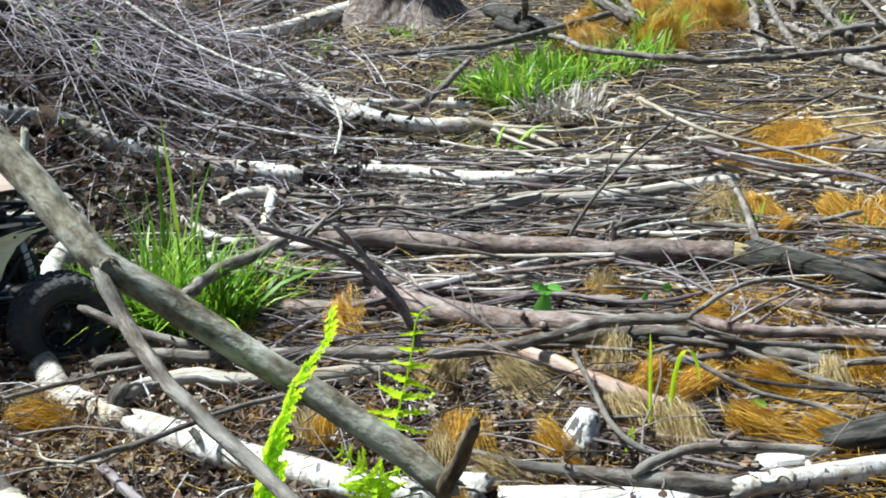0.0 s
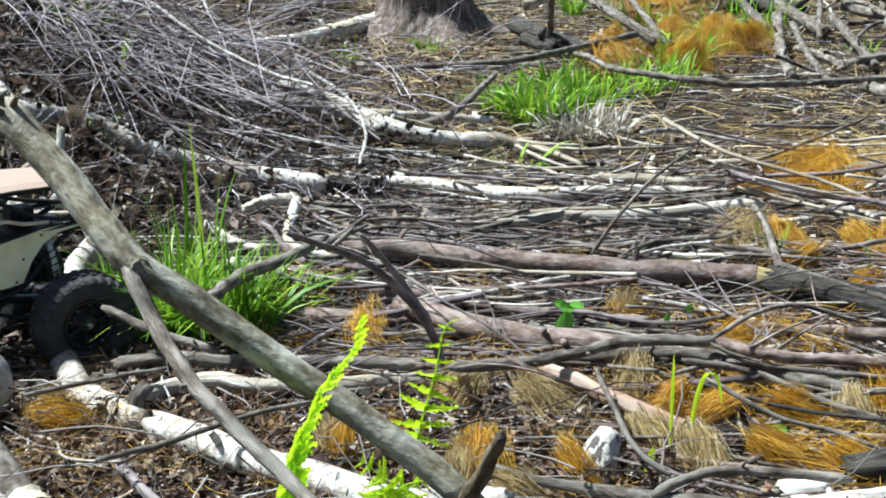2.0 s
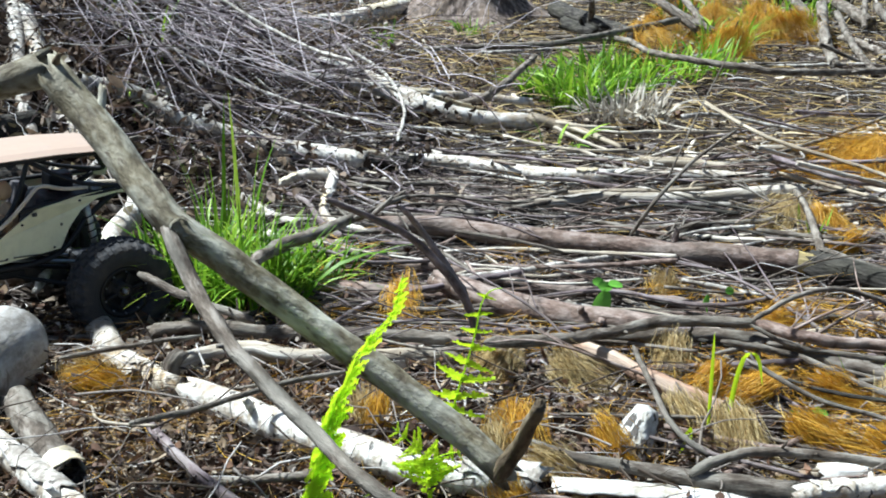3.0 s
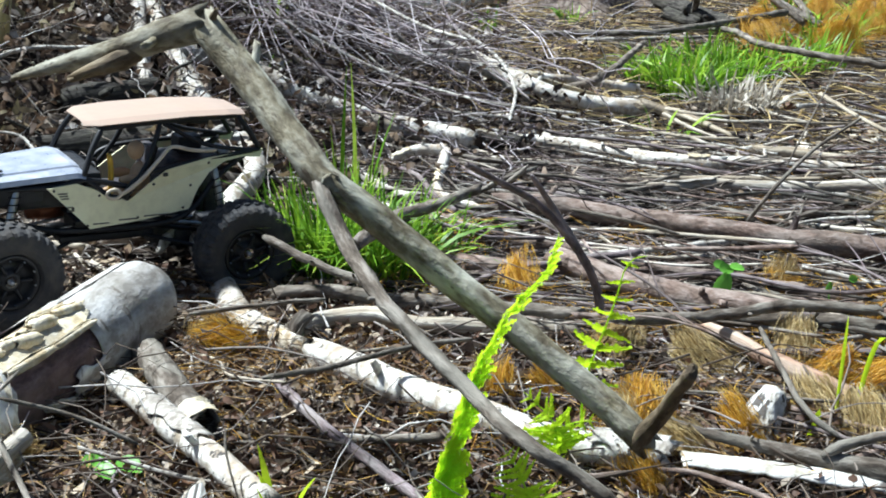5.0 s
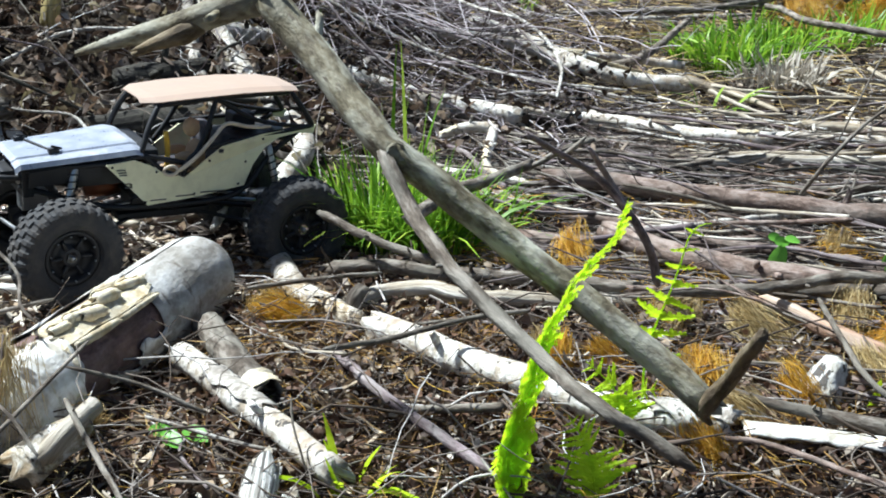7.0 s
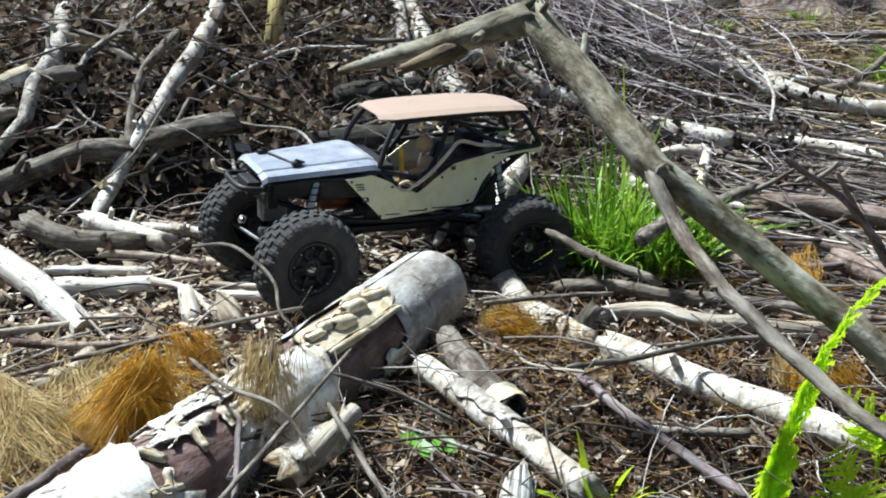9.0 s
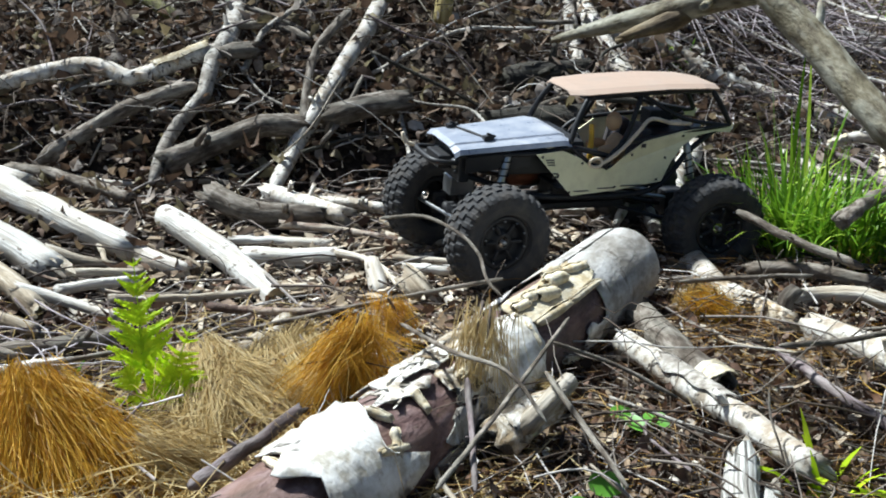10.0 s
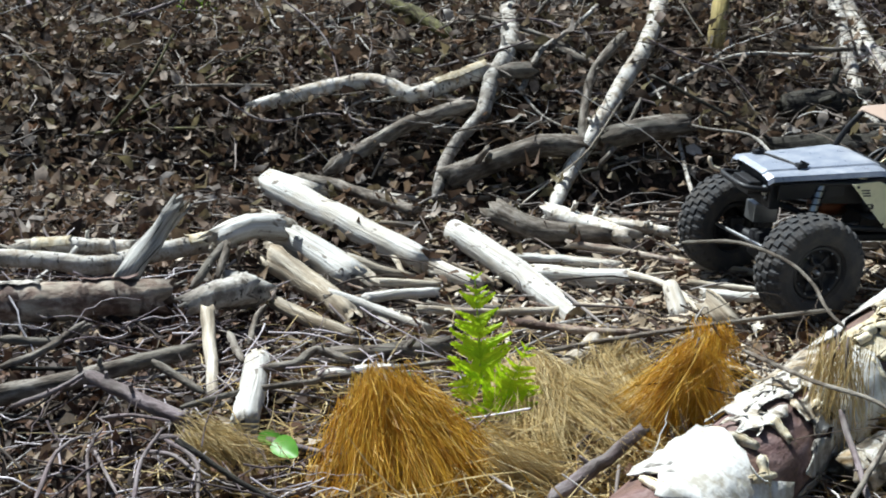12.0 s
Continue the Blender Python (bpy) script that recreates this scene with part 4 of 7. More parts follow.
log("pine_log", [(0.420, 1.877, 0.035), (0.569, 1.878, 0.035), (0.748, 1.859, 0.035)], 0.0094, 0.0121, "bb", label="slim pinkish pole half buried in needles")
log("pine_log", [(-0.288, 1.916, 0.030), (-0.208, 1.904, 0.030), (-0.112, 1.917, 0.030)], 0.0165, 0.0145, "bb", label="short pinkish pine length behind the grass")
log("grey_branch", [(-0.011, 1.616, 0.070), (0.096, 1.618, 0.080), (0.164, 1.649, 0.080), (0.233, 1.683, 0.085), (0.303, 1.700, 0.085), (0.389, 1.703, 0.085)], 0.0091, 0.0086, "tt")
log("pine_branch", [(0.389, 1.703, 0.085), (0.458, 1.666, 0.080), (0.544, 1.675, 0.070), (0.681, 1.661, 0.070)], 0.0094, 0.0084, "tt", label="long reddish brown branch over needles")
log("grey_log", [(0.123, 1.685, 0.055), (0.236, 1.707, 0.055), (0.333, 1.723, 0.055), (0.408, 1.708, 0.055), (0.469, 1.668, 0.050), (0.590, 1.621, 0.040)], 0.0120, 0.0107, "bb", label="weathered grey limb under a thinner branch")
log("grey_branch", [(0.333, 1.663, 0.070), (0.431, 1.649, 0.060), (0.520, 1.572, 0.050), (0.625, 1.478, 0.050)], 0.0051, 0.0053, "tt")
log("grey_branch", [(0.400, 1.663, 0.070), (0.515, 1.656, 0.060), (0.680, 1.649, 0.050)], 0.0051, 0.0042, "tt")
log("thin_twig", [(0.372, 1.657, 0.100), (0.420, 1.641, 0.080), (0.459, 1.666, 0.060)], 0.0033, 0.0034, "tt")
log("split_plank", [(0.124, 1.670, 0.050), (0.189, 1.620, 0.045), (0.249, 1.561, 0.040), (0.316, 1.502, 0.035)], 0.0111, 0.0140, "bc", label="split reddish wood wedge in the needles")
log("white_stub", [(0.184, 1.398, 0.006), (0.191, 1.408, 0.028), (0.199, 1.418, 0.050), (0.207, 1.426, 0.070)], 0.0310, 0.0170, "br", label="short broken white birch chunk with dark cracks")
log("grey_log", [(0.056, 1.336, 0.060), (0.112, 1.303, 0.060), (0.167, 1.296, 0.055), (0.267, 1.278, 0.050), (0.364, 1.259, 0.050)], 0.0042, 0.0147, "bb", label="weathered silver driftwood-like root")
log("grey_branch", [(0.246, 1.274, 0.060), (0.281, 1.287, 0.075), (0.338, 1.302, 0.080), (0.407, 1.309, 0.075), (0.487, 1.305, 0.070)], 0.0061, 0.0061, "tt", label="smooth bowed brown branch in the needles")
log("birch_log", [(0.356, 1.252, 0.050), (0.434, 1.276, 0.050), (0.506, 1.292, 0.050), (0.592, 1.310, 0.050)], 0.0120, 0.0165, "bb", label="pale birch log at the edge of the litter")
log("white_piece", [(0.414, 1.345, 0.030), (0.484, 1.362, 0.030)], 0.0141, 0.0128, "bb", label="white bark scrap among needles")
log("dark_log", [(0.500, 1.371, 0.050), (0.603, 1.387, 0.060)], 0.0186, 0.0216, "bb")
log("thin_twig", [(0.196, 1.556, 0.100), (0.214, 1.447, 0.090), (0.234, 1.353, 0.080), (0.273, 1.323, 0.060)], 0.0040, 0.0042, "tt", label="pale curved twig arching over litter")
log("thin_twig", [(0.346, 1.530, 0.100), (0.425, 1.460, 0.080), (0.506, 1.427, 0.070), (0.595, 1.364, 0.060)], 0.0039, 0.0028, "tt")
log("thin_twig", [(0.368, 1.625, 0.120), (0.439, 1.699, 0.130), (0.516, 1.744, 0.130), (0.616, 1.756, 0.100)], 0.0041, 0.0035, "tt")
log("thin_twig", [(-0.089, 2.081, 0.090), (0.014, 2.072, 0.080), (0.106, 2.077, 0.060)], 0.0041, 0.0031, "tt")
log("grey_branch", [(0.234, 2.189, 0.060), (0.272, 2.150, 0.140), (0.339, 2.208, 0.200), (0.419, 2.231, 0.260)], 0.0044, 0.0028, "tt", label="dark forked dead twig rising from the logs")
log("thin_twig", [(0.307, 2.301, 0.140), (0.366, 2.374, 0.260), (0.438, 2.515, 0.360)], 0.0020, 0.0012, "tt")
log("grey_branch", [(0.206, 2.276, 0.040), (0.298, 2.300, 0.040), (0.395, 2.355, 0.040)], 0.0123, 0.0104, "bb")
log("grey_branch", [(0.594, 2.484, 0.080), (0.602, 2.367, 0.060), (0.582, 2.152, 0.050)], 0.0072, 0.0085, "tb")
log("grey_branch", [(0.561, 2.098, 0.080), (0.649, 2.020, 0.070), (0.757, 1.897, 0.070)], 0.0052, 0.0056, "tt")
log("birch_log", [(-0.235, 2.741, 0.049), (-0.128, 2.746, 0.046), (-0.020, 2.715, 0.043), (0.085, 2.681, 0.041), (0.222, 2.682, 0.041)], 0.0160, 0.0182, "bb", label="birch log with torn bark and a yellow scar")
log("birch_log", [(0.223, 2.701, 0.041), (0.322, 2.721, 0.040), (0.454, 2.725, 0.040), (0.583, 2.714, 0.040)], 0.0144, 0.0144, "bb", label="white birch log among splintered wood")
log("tan_log", [(0.006, 2.439, 0.036), (0.108, 2.480, 0.035), (0.183, 2.521, 0.035), (0.356, 2.538, 0.035), (0.487, 2.594, 0.035), (0.645, 2.638, 0.035)], 0.0120, 0.0179, "bb", label="tan peeled pole on dry litter")
log("tan_piece", [(0.301, 2.794, 0.051), (0.409, 2.794, 0.050), (0.498, 2.763, 0.050)], 0.0148, 0.0120, "bb")
log("birch_log", [(-1.085, 2.627, 0.248), (-0.983, 2.691, 0.217), (-0.906, 2.728, 0.191), (-0.777, 2.727, 0.130), (-0.633, 2.729, 0.088), (-0.512, 2.719, 0.069), (-0.335, 2.693, 0.055)], 0.0215, 0.0240, "tb", label="grey birch trunk under the brush pile")
log("dark_log", [(-0.782, 2.689, 0.106), (-0.647, 2.666, 0.064), (-0.502, 2.660, 0.045)], 0.0131, 0.0144, "bb")
log("dark_log", [(-0.362, 2.697, 0.052), (-0.233, 2.719, 0.048)], 0.0171, 0.0159, "bb", label="dark rotten section of a birch trunk")
log("birch_log", [(-0.559, 3.318, 0.169), (-0.450, 3.322, 0.140), (-0.331, 3.244, 0.114), (-0.200, 3.157, 0.080), (-0.079, 3.165, 0.061), (0.042, 3.166, 0.056)], 0.0200, 0.0215, "bb", label="white birch pole from the brush pile")
log("birch_log", [(-0.622, 3.087, 0.176), (-0.491, 3.184, 0.143), (-0.373, 3.209, 0.119), (-0.261, 3.158, 0.075)], 0.0165, 0.0190, "bb")
log("birch_log", [(-0.344, 3.224, 0.115), (-0.166, 3.331, 0.088), (0.040, 3.380, 0.066)], 0.0123, 0.0113, "bb")
log("tan_piece", [(0.035, 3.156, 0.066), (0.147, 3.112, 0.053), (0.265, 2.977, 0.041)], 0.0166, 0.0043, "bb", label="splintered pale torn wood strips")
log("pale_stick", [(0.057, 3.159, 0.066), (0.162, 3.103, 0.063), (0.266, 3.107, 0.061)], 0.0076, 0.0030, "bb")
log("pale_stick", [(0.072, 3.169, 0.055), (0.160, 3.032, 0.043), (0.243, 2.959, 0.031)], 0.0076, 0.0029, "bb")
log("grey_branch", [(-0.189, 3.205, 0.079), (-0.097, 3.238, 0.103), (-0.038, 3.336, 0.130), (0.039, 3.582, 0.165)], 0.0123, 0.0084, "tt", label="dead crooked branch pointing off a birch pole")
log("birch_log", [(-0.494, 2.467, 0.056), (-0.452, 2.478, 0.075), (-0.377, 2.477, 0.084)], 0.0105, 0.0125, "tb", label="bent pale root knuckle in the litter")
log("birch_log", [(-0.377, 2.477, 0.084), (-0.374, 2.365, 0.062), (-0.359, 2.280, 0.041), (-0.274, 2.241, 0.031)], 0.0120, 0.0080, "tt")
log("grey_branch", [(-0.411, 1.728, 0.120), (-0.367, 1.854, 0.120), (-0.324, 1.981, 0.110)], 0.0079, 0.0119, "tb")
log("thin_twig", [(-0.276, 2.088, 0.100), (-0.231, 2.110, 0.120), (-0.189, 2.162, 0.140)], 0.0062, 0.0032, "tt")
log("birch_log", [(-0.486, 2.207, 0.031), (-0.390, 2.143, 0.031), (-0.306, 2.159, 0.030)], 0.0111, 0.0097, "bb")
log("birch_log", [(-0.581, 2.442, 0.038), (-0.483, 2.325, 0.032), (-0.415, 2.274, 0.031)], 0.0097, 0.0091, "bb")
log("birch_log", [(-0.973, 2.349, 0.141), (-0.893, 2.277, 0.091), (-0.841, 2.187, 0.050), (-0.781, 1.967, 0.030)], 0.0116, 0.0110, "tt", label="spotted birch limb in the shaded hollow")

# far clearing
log("birch_log", [(-0.857, 4.153, 0.157), (-0.740, 4.680, 0.099), (-0.633, 5.210, 0.066), (-0.514, 5.611, 0.060)], 0.0200, 0.0440, "bb", label="pale root running from the stump")
log("grey_log", [(-0.875, 5.014, 0.157), (-0.831, 5.733, 0.147), (-0.770, 7.052, 0.121)], 0.0211, 0.0455, "bb", label="bleached fallen log in the clearing")
log("grey_log", [(-1.193, 4.873, 0.314), (-1.060, 5.566, 0.250), (-0.843, 6.400, 0.142)], 0.0204, 0.0326, "bb", label="bleached flat board-like log")
log("grey_log", [(-1.374, 3.311, 0.427), (-1.282, 3.437, 0.412), (-1.198, 3.614, 0.373)], 0.0140, 0.0136, "bb")
log("grey_branch", [(-0.346, 4.126, 0.084), (-0.178, 4.103, 0.102), (0.092, 4.098, 0.121), (0.338, 4.374, 0.130), (0.559, 4.562, 0.150)], 0.0097, 0.0127, "tt", label="long grey limb lying across the clearing")
log("grey_branch", [(0.196, 4.401, 0.100), (0.352, 4.270, 0.110), (0.430, 4.012, 0.110), (0.671, 3.871, 0.100), (0.914, 3.911, 0.080), (1.503, 4.224, 0.060)], 0.0103, 0.0118, "tt", label="thin arched grey limb across the clearing")
log("grey_log", [(0.247, 4.980, 0.030), (0.245, 4.862, 0.150), (0.234, 4.524, 0.320)], 0.0139, 0.0125, "bc", label="upright grey stake beside a wood heap")
log("dark_log", [(0.110, 5.297, 0.080), (0.258, 4.955, 0.080), (0.419, 4.646, 0.070)], 0.0394, 0.0260, "cb", label="dark cut log in the wood heap")
log("dark_log", [(0.144, 5.084, 0.050), (0.277, 4.850, 0.050)], 0.0284, 0.0272, "cb")
log("grey_log", [(0.328, 5.277, 0.250), (0.472, 4.805, 0.200), (0.635, 4.651, 0.100)], 0.0170, 0.0130, "bb")
log("grey_log", [(0.480, 5.522, 0.160), (0.603, 4.977, 0.120), (0.716, 4.779, 0.080)], 0.0153, 0.0133, "bb")
log("grey_log", [(0.550, 6.124, 0.200), (0.631, 5.510, 0.160), (0.683, 4.872, 0.100)], 0.0140, 0.0136, "bb")
log("tan_piece", [(0.142, 4.972, 0.200), (0.259, 5.051, 0.240), (0.382, 5.177, 0.260)], 0.0207, 0.0166, "bb", label="slab of bark on the wood heap")
log("grey_log", [(1.247, 5.387, 0.120), (1.147, 4.816, 0.060), (1.086, 4.330, 0.030)], 0.0223, 0.0202, "bb")
log("grey_log", [(1.286, 5.257, 0.100), (1.219, 4.671, 0.060), (1.198, 4.237, 0.030)], 0.0145, 0.0119, "bb")
log("grey_log", [(1.286, 6.908, 0.100), (1.234, 6.032, 0.080), (1.228, 5.449, 0.050)], 0.0284, 0.0201, "bb")
log("grey_log", [(1.370, 5.967, 0.100), (1.405, 5.693, 0.080), (1.451, 5.347, 0.050)], 0.0273, 0.0271, "bb")
log("grey_log", [(1.517, 5.751, 0.150), (1.403, 5.248, 0.040)], 0.0131, 0.0121, "bb")
log("grey_log", [(1.517, 5.527, 0.100), (1.467, 4.958, 0.070), (1.435, 4.522, 0.040)], 0.0203, 0.0168, "bb")
log("grey_log", [(1.230, 4.906, 0.050), (1.278, 4.732, 0.050), (1.302, 4.493, 0.050)], 0.0136, 0.0146, "bb")
log("grey_log", [(1.296, 4.469, 0.050), (1.433, 4.594, 0.060), (1.662, 4.720, 0.060)], 0.0166, 0.0174, "bb")
log("grey_log", [(1.294, 4.233, 0.040), (1.311, 4.022, 0.040), (1.378, 3.828, 0.040)], 0.0197, 0.0197, "bb")
log("dark_log", [(1.127, 6.207, 0.060), (1.335, 6.264, 0.060), (1.517, 6.063, 0.060)], 0.0342, 0.0333, "bb")
log("grey_log", [(1.630, 5.776, 0.120), (1.741, 5.613, 0.100), (1.908, 5.500, 0.100)], 0.0238, 0.0226, "cb")
log("pale_stick", [(0.597, 2.966, 0.050), (0.657, 2.983, 0.050), (0.719, 3.011, 0.050)], 0.0099, 0.0072, "bb")
log("grey_log", [(0.860, 2.890, 0.040), (0.966, 2.933, 0.050), (1.047, 2.798, 0.050)], 0.0152, 0.0187, "bb")
log("pale_stick", [(0.796, 2.689, 0.040), (0.836, 2.597, 0.040), (0.884, 2.510, 0.040)], 0.0091, 0.0073, "bb")
log("grey_branch", [(0.494, 2.741, 0.060), (0.704, 2.943, 0.070), (0.880, 3.103, 0.090), (1.049, 3.298, 0.100)], 0.0053, 0.0047, "tt")
log("grey_branch", [(0.486, 2.288, 0.050), (0.655, 2.252, 0.050), (0.824, 2.310, 0.060)], 0.0056, 0.0056, "tt")


# ---- litter, too much of it to count ----
LEAF = np.array([(-1, 0, 0), (-0.45, -0.42, 0.06), (0.3, -0.4, 0.05), (1, 0, 0), (0.3, 0.4, 0.05), (-0.45, 0.42, 0.06), (-0.4, 0, 0), (0.3, 0, 0)])
LEAFQ = np.array([(0, 1, 6, 5), (1, 2, 7, 6), (6, 7, 4, 5), (2, 3, 4, 7)])
CHIP = np.array([(-1, -1, -1), (1, -0.8, -1), (0.8, 1, -1), (-1, 0.9, -1), (-0.8, -1, 1), (1, -1, 0.7), (0.9, 0.8, 1), (-1, 1, 0.8)])
CHIPQ = np.array([(3, 2, 1, 0), (4, 5, 6, 7), (0, 1, 5, 4), (1, 2, 6, 5), (2, 3, 7, 6), (3, 0, 4, 7)])


def scatter_sticks(name, label, xy, lift, length, r, mat, heading, spread, rise, bend=0.15, segs=4):
    n = len(xy)
    a = heading + rnd.normal(size=n) * spread
    L = rnd.uniform(*length, n) * rnd.uniform(0.6, 1, n)
    z = hts(xy) + rnd.uniform(*lift, n)
    d = np.stack([np.cos(a), np.sin(a), rnd.normal(size=n) * rise], -1)
    p = np.stack([xy[:, 0], xy[:, 1], z], -1) - d * L[:, None] * 0.5
    p[:, 2] = np.maximum(p[:, 2], hts(p[:, :2]) + 0.004)
    v, q, _ = sticks(p, d, L, rnd.uniform(*r, n), bend, segs, 5)
    return tagged(quick_mesh(name, v, q, mat, True), label, "twigs", kind="stuff")


def mulch(x, y):
    """Where leaves and needles lie thick and twigs are few: round the peeling log and the ferns."""
    return smooth(-1.0, -0.75, x) * smooth(0.45, 0.1, x) * smooth(1.75, 1.45, y + 0.25 * x)


def right_zone(x, y):
    return smooth(-0.75, -0.3, x) * smooth(3.2, 2.4, y) * (1 - 0.85 * mulch(x, y)) * (1 - 0.5 * smooth(0.25, 0.6, x) * smooth(2.7, 2.3, y))


def bank_zone(x, y):
    return smooth(0.0, 0.25, -0.389 * (x + 2.1) + 0.921 * (y - 1.52)) * smooth(-0.1, -0.8, x)


scatter_sticks("litter_twigs", "fine grey-brown twigs strewn over the litter", area(6000, -0.75, 1.5, 0.7, 3.3, right_zone), (0.002, 0.035), (0.04, 0.3), (0.0006, 0.002), M["twigs"], 0.0, 0.55, 0.06)
scatter_sticks("hollow_twigs", "dark twigs strewn below the bank", area(2600, -2.6, -0.4, 0.4, 2.2, lambda x, y: 1 - 0.8 * bank_zone(x, y)), (0.002, 0.035), (0.03, 0.24), (0.0007, 0.0026), M["twigs"], 0.3, 1.2, 0.1)
scatter_sticks("bank_twigs", "thin dark twigs tangled over the bank", area(2600, -3.4, -0.5, 1.6, 4.2, bank_zone), (0.01, 0.11), (0.08, 0.42), (0.0007, 0.0022), M["pale_twigs"], 0.5, 1.2, 0.35, 0.2, 10)
scatter_sticks("clearing_twigs", "dry twigs strewn over the clearing", area(5500, -1.8, 3.2, 3.0, 8.5, lambda x, y: 0.15 if x < 0 and y < 4.3 else 1.0), (0.003, 0.03), (0.06, 0.4), (0.001, 0.0035), M["pale_twigs"], 0.1, 0.8, 0.06)

xy = area(380, -3.4, -0.9, 1.75, 4.2, bank_zone)
scatter_sticks("dead_stalks", "thin upright dead weed stalks on the bank", xy, (0.06, 0.12), (0.1, 0.3), (0.0008, 0.002), M["pale_twigs"], 0.5, 2.0, 1.6, 0.18, 9)
scatter_sticks("outlying_twigs", "sparse twigs on the ground around", area(4500, -6, 5.5, -3, 11, lambda x, y: 0.25 + 0.75 * smooth(5, 2, math.hypot(x + 0.3, y - 2.5))), (0.003, 0.03), (0.06, 0.4), (0.001, 0.004), M["twigs"], 0.2, 1.0, 0.06)
scatter_sticks("tangled_twigs", "purplish grey twigs in a tangled heap", area(620, -2.1, -1.1, 0.3, 1.1), (0.005, 0.055), (0.06, 0.25), (0.0006, 0.0019), M["brush"], 0.6, 1.3, 0.22, 0.2, 8)
scatter_sticks("log_side_twigs", "grey twigs lying beside the peeling log", area(520, -0.85, 0.3, 0.6, 1.6), (0.005, 0.06), (0.08, 0.4), (0.0008, 0.0022), M["pale_twigs"], 0.4, 1.2, 0.15, 0.2, 6)
scatter_sticks("brush_foot_twigs", "fine purplish twigs spilling over birch trunks", area(190, -1.15, -0.2, 2.35, 3.0), (0.01, 0.10), (0.12, 0.4), (0.0009, 0.0022), M["brush"], -0.5, 0.9, 0.25, 0.25, 8)


def brush_pile():
    """Long fine birch twigs fanning out of the brush heap."""
    parts = []
    n = 150
    xy = area(n, -1.5, 0.1, 2.8, 4.0, lambda x, y: math.exp(-((x + 0.88) / 0.4) ** 2 - ((y - 3.15) / 0.3) ** 2))
    a = -0.45 + rnd.normal(size=n) * 0.48
    p = np.stack([xy[:, 0] - 0.35 * np.cos(a), xy[:, 1] - 0.35 * np.sin(a), hts(xy) + rnd.uniform(0.02, 0.2, n)], -1)
    d = np.stack([np.cos(a), np.sin(a), rnd.normal(size=n) * 0.22 - 0.12], -1)
    L = rnd.uniform(0.4, 1.1, n)
    v, q, line = sticks(p, d, L, rnd.uniform(0.0009, 0.0027, n), 0.3, 10, 5)
    v[:, 2] = np.maximum(v[:, 2], 0.01)
    parts.append((v, q))
    for _ in range(3):
        i = rnd.integers(2, 8, n)
        s = line[np.arange(n), i]
        dd = unit(d + rnd.normal(size=(n, 3)) * 0.6)
        v, q, l2 = sticks(s, dd, L * rnd.uniform(0.2, 0.5, n), rnd.uniform(0.0006, 0.0015, n), 0.32, 7, 4)
        v[:, 2] = np.maximum(v[:, 2], 0.008)
        parts.append((v, q))
    v, q = join(parts)
    tagged(quick_mesh("brush_pile", v, q, M["brush"], True), "tangled heap of fine purplish birch twigs", "brush", kind="stuff")


brush_pile()


def leaves(name, label, xy, lift, size, tilt, mat, curl=0.7):
    n = len(xy)
    place = np.stack([xy[:, 0], xy[:, 1], hts(xy) + rnd.uniform(*lift, n)], -1)
    s = rnd.uniform(*size, n)
    v, q = stamps(LEAF, LEAFQ, place, turns(n, tilt), np.stack([s, s * rnd.uniform(0.6, 1.2, n), s], -1), rnd.normal(size=n) * curl)
    return tagged(quick_mesh(name, v, q, mat, True), label, "leaves", kind="stuff")


def chips(name, label, xy, lift, size, mat):
    n = len(xy)
    place = np.stack([xy[:, 0], xy[:, 1], hts(xy) + rnd.uniform(*lift, n)], -1)
    s = rnd.uniform(*size, n)
    v, q = stamps(CHIP, CHIPQ, place, turns(n, 0.35), np.stack([s, s * rnd.uniform(0.12, 0.5, n), s * rnd.uniform(0.05, 0.16, n)], -1), rnd.normal(size=n) * 0.1)
    return tagged(quick_mesh(name, v, q, mat), label, "wood chips", kind="stuff")


leaves("bank_leaves", "brown curled dead leaves covering the bank", area(15000, -3.6, -0.45, 1.5, 5.0, bank_zone), (0.004, 0.08), (0.006, 0.026), 1.0, M["bank_leaf"])
leaves("outlying_leaves", "dead leaves scattered on the ground around", area(12000, -6, 5.5, -3, 11, lambda x, y: 0.25 + 0.75 * smooth(5, 2, math.hypot(x + 0.3, y - 2.5))), (0.003, 0.02), (0.008, 0.025), 0.4, M["dead_leaf"])
leaves("hanging_leaves", "withered leaves hanging on stalks over the bank", area(6500, -3.4, -0.8, 1.7, 4.2, bank_zone), (0.01, 0.11), (0.009, 0.026), 1.6, M["bank_leaf"], 0.9)
leaves("foot_leaves", "brown dead leaves at the foot of the bank", area(3500, -3.4, -1.2, 1.0, 2.1, lambda x, y: smooth(-0.45, -0.2, -0.389 * (x + 2.1) + 0.921 * (y - 1.52)) * smooth(-1.2, -1.7, x)), (0.004, 0.06), (0.008, 0.026), 0.9, M["bank_leaf"])
leaves("brush_leaves", "brown dead leaves caught in the brush", area(3600, -1.8, -0.1, 2.3, 3.9, lambda x, y: 0.25 + math.exp(-((x + 1.0) / 0.45) ** 2 - ((y - 3.05) / 0.4) ** 2)), (0.003, 0.12), (0.006, 0.018), 1.2, M["shaded_leaf"])
leaves("hollow_leaves", "dark dead leaves between the sticks", area(7500, -2.6, -0.15, 0.4, 2.2), (0.003, 0.028), (0.006, 0.02), 0.5, M["dead_leaf"])
leaves("mulch_leaves", "dark brown dead leaves thick round the peeling log", area(17000, -1.05, 0.5, 0.45, 1.75, mulch), (0.003, 0.045), (0.004, 0.013), 0.9, M["dead_leaf"], 0.6)
